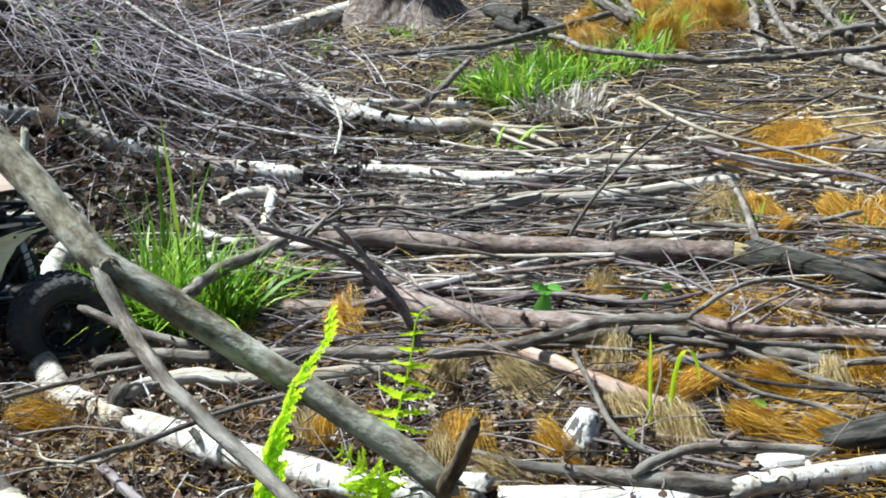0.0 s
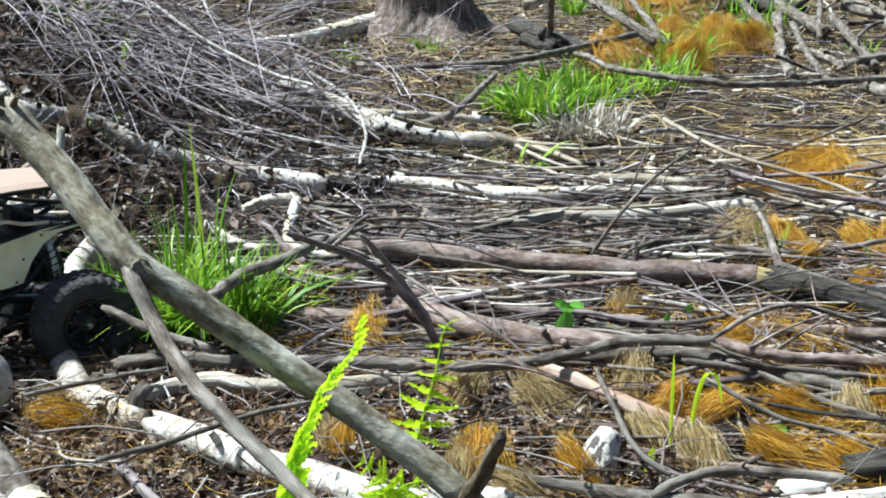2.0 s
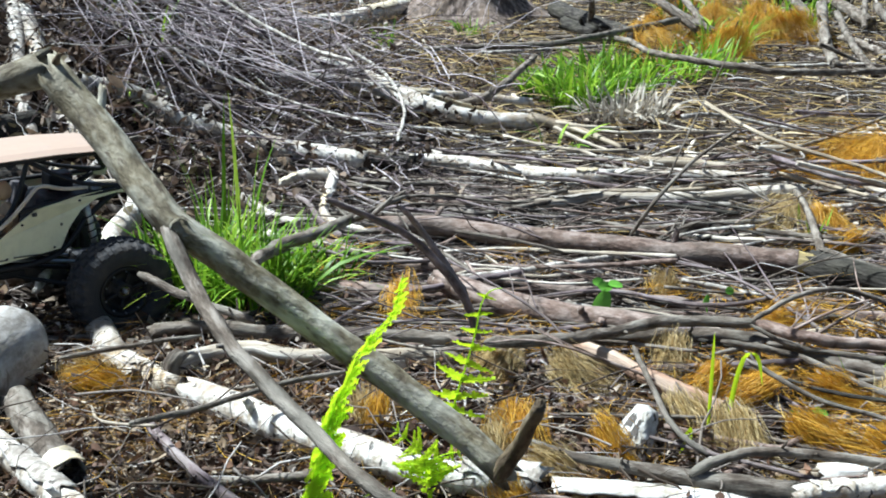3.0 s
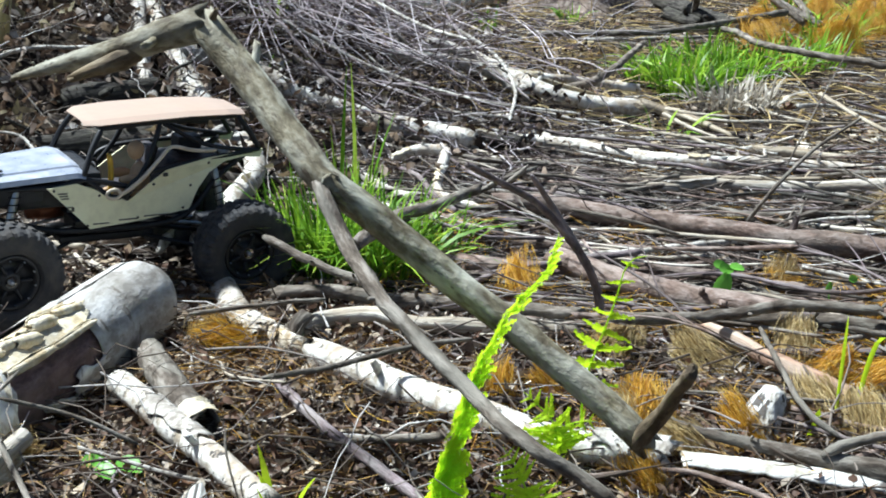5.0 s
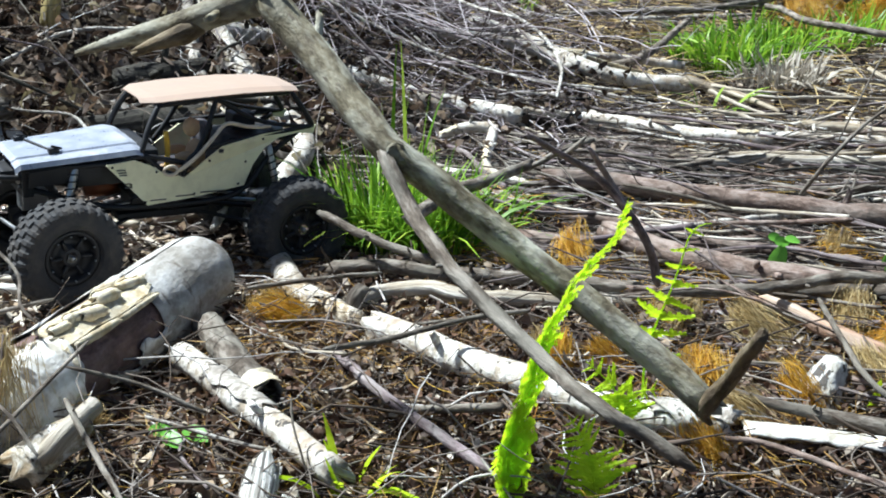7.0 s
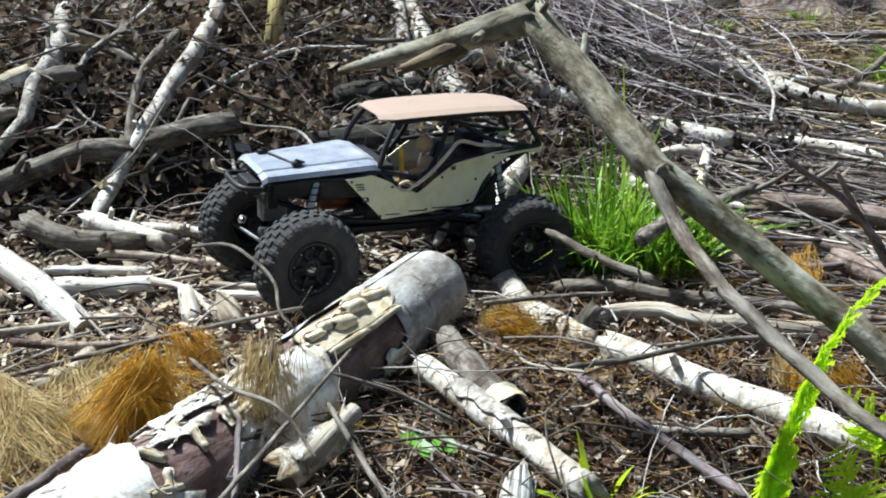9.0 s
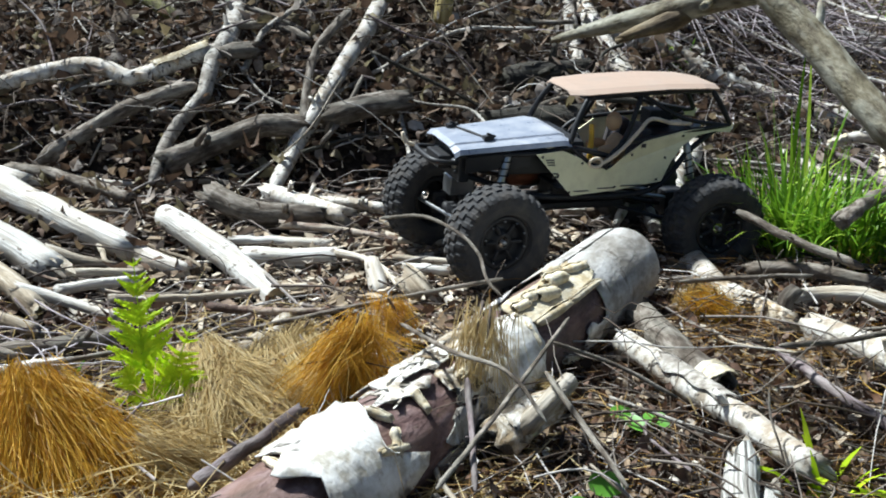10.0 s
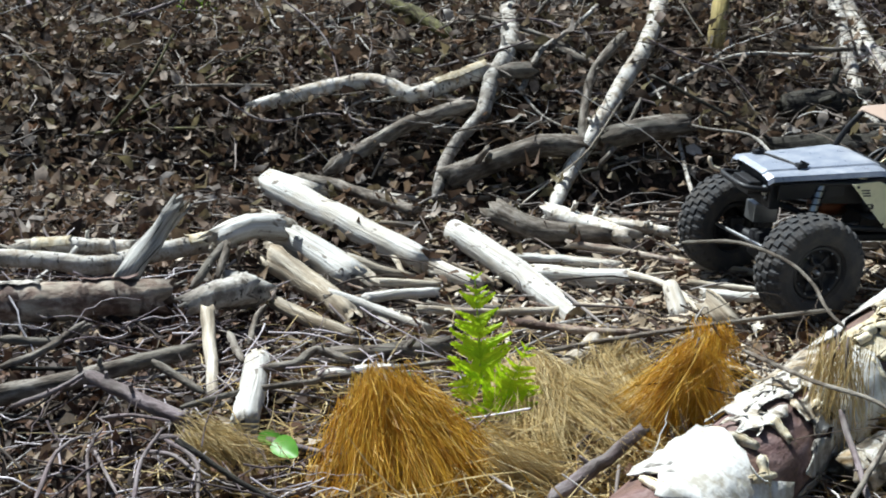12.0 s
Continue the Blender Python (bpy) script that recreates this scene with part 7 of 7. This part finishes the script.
# ---- the toy rock-crawler buggy ----
def plain(name, col, rough=0.5, metal=0.0, spec=0.5, dirt=0.35, dirt_col=(0.16, 0.13, 0.10), scale=40, bump=0.1):
    n = Nodes(name, rough, metal, spec)
    t = n.add("ShaderNodeTexCoord")
    f = n.noise(t.outputs["Object"], scale, 5, 0.65)
    g = n.noise(t.outputs["Object"], scale * 6, 3, 0.6)
    c = n.mix(n.ramp(f, [(0.45, (0, 0, 0)), (0.7, (dirt,) * 3)]), col, dirt_col)
    n.color(c)
    n.link(n.ramp(f, [(0.3, (rough * 0.8,) * 3), (0.7, (min(1, rough * 1.4),) * 3)]), n.b.inputs["Roughness"])
    n.bump(g, bump, 0.0006)
    return n.m


M["rubber"] = plain("tyre_rubber", (0.034, 0.034, 0.036), 0.85, 0, 0.3, 0.6, (0.11, 0.095, 0.08), 30, 0.5)
M["black"] = plain("black_plastic", (0.010, 0.010, 0.012), 0.5, 0, 0.4, 0.15, (0.045, 0.04, 0.035), 60)
M["steel"] = plain("dull_steel", (0.42, 0.43, 0.44), 0.35, 0.9, 0.5, 0.3, (0.15, 0.13, 0.11), 80)
M["hood"] = plain("blue_grey_painted_panel", (0.30, 0.325, 0.39), 0.3, 0.25, 0.6, 0.75, (0.50, 0.51, 0.53), 38)
M["panel"] = plain("cream_panel", (0.78, 0.75, 0.50), 0.45, 0, 0.4, 0.45, (0.50, 0.46, 0.29), 35)
M["roof"] = plain("peach_roof", (0.345, 0.255, 0.20), 0.75, 0, 0.2, 0.6, (0.30, 0.25, 0.215), 26)
M["orange"] = plain("orange_lining", (0.80, 0.18, 0.02), 0.45, 0, 0.5, 0.15)
M["seat"] = plain("dark_seat", (0.022, 0.02, 0.028), 0.6)
M["doll"] = plain("brown_doll", (0.52, 0.35, 0.2), 0.6, 0, 0.4, 0.4, (0.2, 0.14, 0.1))
M["rope"] = plain("cream_rope", (0.66, 0.56, 0.42), 0.8)
M["copper"] = plain("orange_brown_motor", (0.16, 0.05, 0.02), 0.4, 0.6)
M["ink"] = plain("dark_print", (0.05, 0.05, 0.05), 0.6, 0, 0.3, 0.1)
M["yellow_part"] = plain("yellow_plastic", (0.75, 0.45, 0.04), 0.5)


def box(name, lo, hi, mat, parent, bevel=0.002, label="", taper=None):
    bm = bmesh.new()
    bmesh.ops.create_cube(bm, size=1)
    for v in bm.verts:
        v.co = Vector([lo[i] + (v.co[i] + 0.5) * (hi[i] - lo[i]) for i in range(3)])
        if taper:
            v.co = Vector(taper(v.co))
    bmesh.ops.bevel(bm, geom=bm.edges[:], offset=bevel, segments=2, affect="EDGES", profile=0.7)
    me = bpy.data.meshes.new(name)
    bm.to_mesh(me)
    bm.free()
    me.materials.append(mat)
    ob = new(name, me)
    ob.parent = parent
    if label:
        tagged(ob, label)
    return ob


def rod(name, pts, r, mat, parent, sides=8, ends="rr", label=""):
    v, f, a, *_ = tube(pts, r, r, sides, ends, 0.0, max(0.006, r))
    ob = mesh_of(name, v, f, mat, parent, True, a)
    if label:
        tagged(ob, label)
    return ob


def plate(name, outline, y, thick, mat, parent, label="", bulge=None):
    """A flat panel cut to an outline of (x, z), standing at y."""
    n = len(outline)
    out = bulge or (lambda x, z: 0.0)
    vs = [(x, y + out(x, z), z) for x, z in outline] + [(x, y + out(x, z) + thick, z) for x, z in outline]
    fs = [tuple(range(n)), tuple(range(2 * n - 1, n - 1, -1))] + [(i, i + n, (i + 1) % n + n, (i + 1) % n) for i in range(n)]
    bm = bmesh.new()
    bv = [bm.verts.new(v) for v in vs]
    for f in fs:
        bm.faces.new([bv[i] for i in f])
    bmesh.ops.recalc_face_normals(bm, faces=bm.faces[:])
    me = bpy.data.meshes.new(name)
    bm.to_mesh(me)
    bm.free()
    me.materials.append(mat)
    ob = new(name, me)
    ob.parent = parent
    if label:
        tagged(ob, label)
    return ob


def lathe(profile, n):
    """Round body about y from a profile of (y, r)."""
    vs, fs = [], []
    for y, r in profile:
        for s in range(n):
            a = 2 * math.pi * s / n
            vs.append((r * math.cos(a), y, r * math.sin(a)))
    m = len(profile)
    for i in range(m - 1):
        for s in range(n):
            b = (s + 1) % n
            fs.append((i * n + s, i * n + b, (i + 1) * n + b, (i + 1) * n + s))
    return vs, fs


def tyre_mesh(R, half):
    """One moulded skin: sidewalls, and a tread of staggered raised lugs that wrap the shoulders."""
    prof = [(-0.62, 0.50, None), (-0.88, 0.55, None), (-1.0, 0.64, None), (-1.03, 0.74, None), (-1.0, 0.81, None), (-0.96, 0.86, 2), (-0.84, 0.915, 2), (-0.53, 0.955, 2), (-0.50, 0.953, None), (-0.45, 0.955, None),
            (-0.42, 0.962, 0), (-0.06, 0.968, 0), (-0.03, 0.962, None), (0.03, 0.962, None), (0.06, 0.968, 1), (0.42, 0.962, 1), (0.45, 0.955, None), (0.50, 0.953, None),
            (0.53, 0.955, 3), (0.84, 0.915, 3), (0.96, 0.86, 3), (1.0, 0.81, None), (1.03, 0.74, None), (1.0, 0.64, None), (0.88, 0.55, None), (0.62, 0.50, None)]
    count, per = 30, 6
    n = count * per
    vs, fs = [], []
    for u, r, band in prof:
        for i in range(n):
            a = 2 * math.pi * i / n
            up = 0.0
            if band is not None and (i + (0, 3, 3, 0)[band]) % per < (4 if band < 2 else 3):
                up = 0.030
            rr = R * (r + up)
            vs.append((rr * math.cos(a), half * u * (1.05 if up and abs(u) > 0.9 else 1.0), rr * math.sin(a)))
    for k in range(len(prof) - 1):
        for i in range(n):
            j = (i + 1) % n
            fs.append((k * n + i, k * n + j, (k + 1) * n + j, (k + 1) * n + i))
    return vs, fs


def wheel(parent, x, y, z, out, steer):
    """A beadlock wheel with its knobbly tyre; out is +1 or -1, the side on which its face looks."""
    R, half = 0.083, 0.031
    prof = [(0.55, 0.10), (0.62, 0.16), (0.30, 0.20), (0.22, 0.34), (0.42, 0.40), (0.66, 0.42), (0.74, 0.47), (0.70, 0.51), (0.4, 0.52), (-0.7, 0.5), (-0.7, 0.4), (-0.2, 0.36)]
    vs, fs = lathe([(k * half * out, r * R) for k, r in prof], 32)
    rim = mesh_of("wheel", vs, fs, M["black"], parent)
    rim.matrix_local = pose(x, y, z, random.uniform(-1, 1), random.uniform(0, 60), steer)
    tv, tf = tyre_mesh(R, half)
    tagged(mesh_of("tyre", tv, tf, M["rubber"], rim, False), "knobbly dusty black rubber tyre")
    for i in range(6):
        a = i * math.pi / 3
        rod("spoke", [(0.012 * math.cos(a), out * half * 0.5, 0.012 * math.sin(a)), (0.031 * math.cos(a), out * half * 0.58, 0.031 * math.sin(a))], 0.0035, M["black"], rim, 6)
    for i in range(10):
        a = i * math.pi / 5
        rod("bolt", [(0.0345 * math.cos(a), out * half * 0.7, 0.0345 * math.sin(a)), (0.0345 * math.cos(a), out * half * 0.8, 0.0345 * math.sin(a))], 0.0016, M["steel"], rim, 6)
    rod("hub_nut", [(0, out * half * 0.4, 0), (0, out * half * 0.75, 0)], 0.0045, M["steel"], rim, 6)
    return rim


def shock(parent, top, bottom):
    top, bottom = Vector(top), Vector(bottom)
    ob = rod("shock_absorber", [top, top.lerp(bottom, 0.3), top.lerp(bottom, 0.55)], 0.0062, M["steel"], parent, 10, "rr", "silver oil shock absorber")
    rod("shaft", [top.lerp(bottom, 0.5), top.lerp(bottom, 0.8), bottom], 0.002, M["steel"], ob, 6)
    w = (bottom - top).normalized()
    s = w.orthogonal().normalized()
    u = w.cross(s)
    turnsn = 8
    pts = []
    for i in range(turnsn * 8 + 1):
        a = i * math.pi / 4
        pts.append(top.lerp(bottom, 0.12 + 0.78 * i / (turnsn * 8)) + (s * math.cos(a) + u * math.sin(a)) * 0.0088)
    v, f, a2, *_ = tube(pts, 0.0011, 0.0011, 5, "tt", 0.0, 0.02)
    mesh_of("spring", v, f, M["black"], ob)


def crawler():
    car = tagged(new("crawler_buggy"), "toy rock-crawler buggy, cream side panels, peach roof, knobbly tyres", "toy car")
    car.empty_display_size = 0.05
    car.matrix_world = pose(-0.828, 1.705, 0.012, -1.1, -2.9, -137.7)
    wb, tr = 0.18, 0.128
    W = {}
    for nm, x, y, dz, st in (("fl", wb, tr, -0.002, 8), ("fr", wb + 0.02, -tr, -0.012, 14), ("rl", -wb - 0.012, tr, 0.0, 0), ("rr", -wb, -tr, 0.006, 0)):
        wheel(car, x, y, 0.083 + dz, 1 if y > 0 else -1, st)
        W[nm] = Vector((x, y, 0.083 + dz))
    for a, b in (("fl", "fr"), ("rl", "rr")):
        ax = rod("axle", [W[a].lerp(W[b], 0.12), W[a].lerp(W[b], 0.5), W[a].lerp(W[b], 0.88)], 0.0095, M["black"], car, 10)
        c = W[a].lerp(W[b], 0.5)
        box("differential", c - Vector((0.022, 0.02, 0.02)), c + Vector((0.022, 0.02, 0.022)), M["black"], ax, 0.009)
        for w in (a, b):
            k = W[w].lerp(W[a if w == b else b], 0.13)
            box("knuckle", k - Vector((0.012, 0.008, 0.018)), k + Vector((0.012, 0.008, 0.018)), M["black"], ax, 0.004)
    rod("steering_link", [W["fl"] + Vector((0.03, -0.03, 0.008)), W["fr"] + Vector((0.03, 0.03, 0.008))], 0.0032, M["steel"], car, 8)
    for x0, x1 in ((0.05, 0.165), (-0.05, -0.165)):
        for s in (-1, 1):
            rod("suspension_link", [(x0, s * 0.035, 0.098), (x1, s * 0.075, 0.07)], 0.0035, M["black"], car, 8)
            rod("suspension_link", [(x0, s * 0.025, 0.118), (x1, s * 0.018, 0.098)], 0.003, M["steel"], car, 8)
    rod("drive_shaft", [(0.03, 0.0, 0.108), (0.165, 0.0, 0.082)], 0.004, M["black"], car, 8)
    rod("drive_shaft", [(-0.03, 0.0, 0.108), (-0.165, 0.0, 0.082)], 0.004, M["black"], car, 8)
    box("skid_plate", (-0.075, -0.04, 0.092), (0.075, 0.04, 0.104), M["black"], car, 0.005)
    box("gearbox", (-0.04, -0.03, 0.104), (0.05, 0.03, 0.15), M["black"], car, 0.006)
    rod("motor", [(0.055, -0.02, 0.135), (0.11, -0.02, 0.135)], 0.018, M["copper"], car, 14, "rr", "orange-brown electric motor")
    for s in (-1, 1):
        shock(car, (0.145, s * 0.066, 0.200), (0.175, s * 0.085, 0.095))
        shock(car, (-0.165, s * 0.062, 0.205), (-0.182, s * 0.085, 0.095))
    box("servo", (0.165, -0.055, 0.105), (0.205, -0.02, 0.135), M["steel"], car, 0.003, "pale grey steering servo")
    box("radio_box", (0.06, -0.045, 0.155), (0.14, 0.045, 0.19), M["black"], car, 0.005)
    box("battery", (-0.14, -0.035, 0.135), (-0.06, 0.035, 0.175), M["black"], car, 0.005)
    # tube frame
    for s in (-1, 1):
        rod("lower_rail", [(0.225, s * 0.045, 0.165), (0.12, s * 0.055, 0.130), (0.05, s * 0.072, 0.124), (-0.10, s * 0.075, 0.130), (-0.17, s * 0.065, 0.19), (-0.225, s * 0.055, 0.225)], 0.0048, M["black"], car)
        rod("upper_rail", [(0.225, s * 0.056, 0.192), (0.10, s * 0.078, 0.198), (0.05, s * 0.083, 0.206), (-0.02, s * 0.08, 0.19)], 0.0045, M["black"], car)
        rod("front_post", [(0.052, s * 0.083, 0.212), (0.037, s * 0.074, 0.248), (0.018, s * 0.064, 0.279)], 0.0048, M["black"], car)
        rod("middle_post", [(-0.012, s * 0.083, 0.172), (-0.05, s * 0.075, 0.225), (-0.075, s * 0.063, 0.284)], 0.0042, M["black"], car)
        rod("rear_post", [(-0.246, s * 0.058, 0.230), (-0.226, s * 0.055, 0.262), (-0.208, s * 0.052, 0.286)], 0.0045, M["black"], car)
        rod("roof_rail", [(0.018, s * 0.064, 0.279), (-0.09, s * 0.062, 0.286), (-0.208, s * 0.052, 0.286)], 0.0045, M["black"], car)
        rod("rear_brace", [(-0.075, s * 0.063, 0.284), (-0.15, s * 0.065, 0.245), (-0.240, s * 0.059, 0.228)], 0.0035, M["black"], car)
        rod("belt_rail", [(0.05, s * 0.084, 0.207), (0.0, s * 0.086, 0.176), (-0.05, s * 0.085, 0.212), (-0.246, s * 0.058, 0.23)], 0.004, M["black"], car)
    rod("cross_bar", [(0.018, -0.064, 0.279), (0.018, 0.064, 0.279)], 0.0045, M["black"], car)
    rod("cross_bar", [(-0.208, -0.052, 0.286), (-0.208, 0.052, 0.286)], 0.0045, M["black"], car)
    rod("cross_bar", [(-0.075, -0.063, 0.284), (-0.075, 0.063, 0.284)], 0.0042, M["black"], car)
    rod("front_bumper", [(0.215, -0.05, 0.178), (0.255, -0.045, 0.182), (0.262, 0.0, 0.183), (0.255, 0.045, 0.182), (0.215, 0.05, 0.178)], 0.0045, M["black"], car)
    rod("tow_hook", [(0.258, -0.045, 0.184), (0.275, -0.047, 0.19), (0.28, -0.047, 0.205)], 0.0035, M["rope"], car, 8, "rr", "pale bumper tow hook")
    box("winch", (0.218, -0.03, 0.165), (0.246, 0.03, 0.186), M["black"], car, 0.005)
    box("grille", (0.205, -0.058, 0.150), (0.222, 0.058, 0.195), M["black"], car, 0.004)
    for s in (-0.04, -0.013, 0.013, 0.04):
        rod("headlamp", [(0.221, s, 0.176), (0.226, s, 0.176)], 0.0095, M["steel"], car, 14)

    # hood: flat middle field, bent-down flanks and front lip, worn paint
    rows = [(0.05, 0.088, 0.218), (0.06, 0.087, 0.220), (0.13, 0.080, 0.214), (0.19, 0.075, 0.209), (0.226, 0.072, 0.206), (0.234, 0.069, 0.200)]
    cols = [(-1.0, -0.009), (-0.95, -0.002), (-0.80, 0.0), (-0.66, 0.0005), (-0.63, 0.003), (-0.3, 0.0035), (0.3, 0.0035), (0.63, 0.003), (0.66, 0.0005), (0.80, 0.0), (0.95, -0.002), (1.0, -0.009)]
    vs = [(x, w * u, z + dz) for x, w, z in rows for u, dz in cols]
    m = len(cols)
    fs = [(i * m + j, (i + 1) * m + j, (i + 1) * m + j + 1, i * m + j + 1) for i in range(len(rows) - 1) for j in range(m - 1)]
    hood = tagged(mesh_of("hood", vs, fs, M["hood"], car, False), "blue-grey hood panel with worn scuffed paint")
    th = hood.modifiers.new("thickness", "SOLIDIFY")
    th.thickness = 0.002
    for s in (-0.052, 0.052):
        rod("hood_ridge", [(0.06, s, 0.2215), (0.13, s * 0.93, 0.2155), (0.2, s * 0.86, 0.2085)], 0.0016, M["hood"], hood, 6)
    for x, y in ((0.2, -0.045), (0.172, 0.044)):
        lz = 0.2235 - 0.075 * (x - 0.05)
        latch = box("hood_latch", (x - 0.008, y - 0.006, lz - 0.006), (x + 0.008, y + 0.006, lz + 0.005), M["black"], hood, 0.002)
        rod("latch_pin", [(x - 0.012, y, lz + 0.003), (x + 0.004, y + 0.004, lz + 0.009)], 0.0022, M["black"], latch, 6)
    rod("hood_strap", [(0.195, -0.045, 0.2125), (0.185, 0.0, 0.2145), (0.172, 0.044, 0.2135)], 0.0022, M["black"], hood, 6)
    for s in (-1, 1):
        box("hood_side", (0.11, s * 0.072 - 0.0015, 0.176), (0.215, s * 0.072 + 0.0015, 0.2), M["black"], car, 0.001, "", lambda co: (co.x, co.y * (1 - 0.6 * max(0, co.x - 0.11)), co.z - 0.08 * (co.x - 0.11)))
    # side panels with the notch for the cockpit and the arch over the rear tyre
    outline = [(0.108, 0.198), (0.064, 0.203), (0.024, 0.186), (-0.014, 0.169), (-0.046, 0.193), (-0.076, 0.214), (-0.15, 0.226), (-0.252, 0.231), (-0.247, 0.217), (-0.215, 0.221), (-0.18, 0.217), (-0.152, 0.202), (-0.132, 0.178), (-0.116, 0.146), (-0.03, 0.136), (0.044, 0.130)]
    for s in (-1, 1):
        pan = plate("side_panel", outline, s * 0.0855, s * 0.0022, M["panel"], car, "cream side panel with dark printed marks", lambda x, z, s=s: -s * max(0, -x - 0.08) * 0.17)
        for x, z in ((0.098, 0.194), (0.07, 0.165), (0.048, 0.136), (-0.03, 0.142), (-0.105, 0.150), (-0.118, 0.185), (-0.055, 0.193), (-0.15, 0.218), (0.03, 0.182)):
            y = s * (0.0877 - max(0, -x - 0.08) * 0.17)
            rod("screw", [(x, y, z), (x, y + s * 0.0014, z)], 0.0024, M["black"], pan, 7)
        for x0, x1, z0, z1 in ((0.092, 0.078, 0.188, 0.190), (0.09, 0.077, 0.184, 0.186), (0.088, 0.076, 0.180, 0.182), (0.079, 0.068, 0.160, 0.163), (0.08, 0.07, 0.166, 0.168), (0.04, 0.015, 0.1365, 0.1385), (0.0, -0.03, 0.1395, 0.1415), (-0.04, -0.08, 0.142, 0.144), (-0.07, -0.078, 0.204, 0.21)):
            bar = [(x0, z0), (x1, z0), (x1, z1), (x0, z1)]
            plate("printed_mark", bar, s * 0.0879, s * 0.0004, M["ink"], pan)
    # bent roof sheet with an orange lining below
    prof = [(0.040, 0.281), (0.020, 0.285), (-0.03, 0.289), (-0.12, 0.293), (-0.19, 0.292), (-0.222, 0.288)]

    def sheet(name, dz, mat, parent, label, wide, prof=prof):
        vs, fs = [], []
        cols = 9
        for i, (x, z) in enumerate(prof):
            w = (0.046, 0.068, 0.072, 0.070, 0.064, 0.050)[i + 6 - len(prof)] * wide
            for j in range(cols):
                u = -1 + 2 * j / (cols - 1)
                vs.append((x, u * w, z + dz - 0.005 * max(0.0, abs(u) - 0.72) / 0.28))
        for i in range(len(prof) - 1):
            for j in range(cols - 1):
                fs.append((i * cols + j, (i + 1) * cols + j, (i + 1) * cols + j + 1, i * cols + j + 1))
        ob = mesh_of(name, vs, fs, mat, parent, False)
        m = ob.modifiers.new("thickness", "SOLIDIFY")
        m.thickness = 0.0018
        return tagged(ob, label)
    roof = sheet("roof", 0.003, M["roof"], car, "peach coloured bent roof sheet", 1.0)
    sheet("lining", 0.0005, M["orange"], roof, "orange lining under the roof", 0.8, prof[2:])
    # cockpit
    box("floor_pan", (-0.12, -0.07, 0.134), (0.06, 0.07, 0.138), M["black"], car, 0.001)
    box("dashboard", (0.02, -0.07, 0.19), (0.05, 0.07, 0.213), M["black"], car, 0.006)
    for s in (-1, 1):
        seat = box("seat", (-0.07, s * 0.036 - 0.024, 0.150), (-0.015, s * 0.036 + 0.024, 0.166), M["seat"], car, 0.006)
        box("seat_back", (-0.085, s * 0.036 - 0.024, 0.155), (-0.07, s * 0.036 + 0.024, 0.225), M["seat"], seat, 0.006, "", lambda co: (co.x - 0.25 * (co.z - 0.155), co.y, co.z))
    ring = [(0.018 + 0.004 * math.sin(a), 0.036 + 0.013 * math.cos(a), 0.207 + 0.013 * math.sin(a)) for a in [i * math.pi / 6 for i in range(13)]]
    rod("steering_wheel", ring, 0.0016, M["black"], car, 6)
    box("rear_deck", (-0.21, -0.045, 0.205), (-0.1, 0.045, 0.215), M["black"], car, 0.003)
    box("fuel_can", (-0.17, -0.035, 0.215), (-0.13, 0.0, 0.242), M["black"], car, 0.004)
    rod("canister", [(-0.19, 0.012, 0.225), (-0.19, 0.05, 0.225)], 0.009, M["steel"], car, 12, "rr", "dull silver canister behind the seats")
    rod("tow_strap", [(-0.165, 0.070, 0.236), (-0.125, 0.078, 0.240), (-0.085, 0.084, 0.249), (-0.062, 0.091, 0.232), (-0.035, 0.093, 0.205), (-0.012, 0.094, 0.188), (0.0, 0.094, 0.182)], 0.0031, M["rope"], car, 8, "rr", "cream tow strap hung inside the cockpit")
    loop = [(0.010 + 0.011 * math.cos(a), 0.094 + 0.001 * math.sin(2 * a), 0.184 + 0.007 * math.sin(a)) for a in [i * math.pi / 6 for i in range(13)]]
    rod("strap_loop", loop, 0.0026, M["rope"], car, 6)
    rod("lever", [(-0.0, 0.05, 0.165), (0.0, 0.052, 0.21), (0.003, 0.053, 0.235)], 0.0045, M["yellow_part"], car, 8, "rr", "yellow lever in the cockpit")
    return car


CAR = crawler()


def doll():
    """The seated driver figure: one plain shape."""
    bm = bmesh.new()

    def ball(c, r, s=(1, 1, 1)):
        bmesh.ops.create_icosphere(bm, subdivisions=2, radius=1, matrix=Matrix.Translation(c) @ Matrix.Diagonal((r * s[0], r * s[1], r * s[2], 1)))
    ball((-0.052, 0.036, 0.19), 0.022, (0.7, 1, 1.25))
    ball((-0.045, 0.036, 0.235), 0.014, (1, 0.9, 1.15))
    for s in (-1, 1):
        ball((-0.028, 0.036 + s * 0.022, 0.195), 0.008, (2.4, 0.9, 1))
        ball((-0.02, 0.036 + s * 0.011, 0.17), 0.009, (3.0, 0.9, 0.9))
    me = bpy.data.meshes.new("driver_doll")
    bm.to_mesh(me)
    bm.free()
    me.polygons.foreach_set("use_smooth", [True] * len(me.polygons))
    me.materials.append(M["doll"])
    ob = tagged(new("driver_doll", me), "small brown seated toy driver in the buggy", "doll")
    skin = ob.modifiers.new("skin", "REMESH")
    skin.mode, skin.voxel_size, skin.use_smooth_shade = "VOXEL", 0.0018, True
    ob.matrix_world = CAR.matrix_world.copy()


doll()
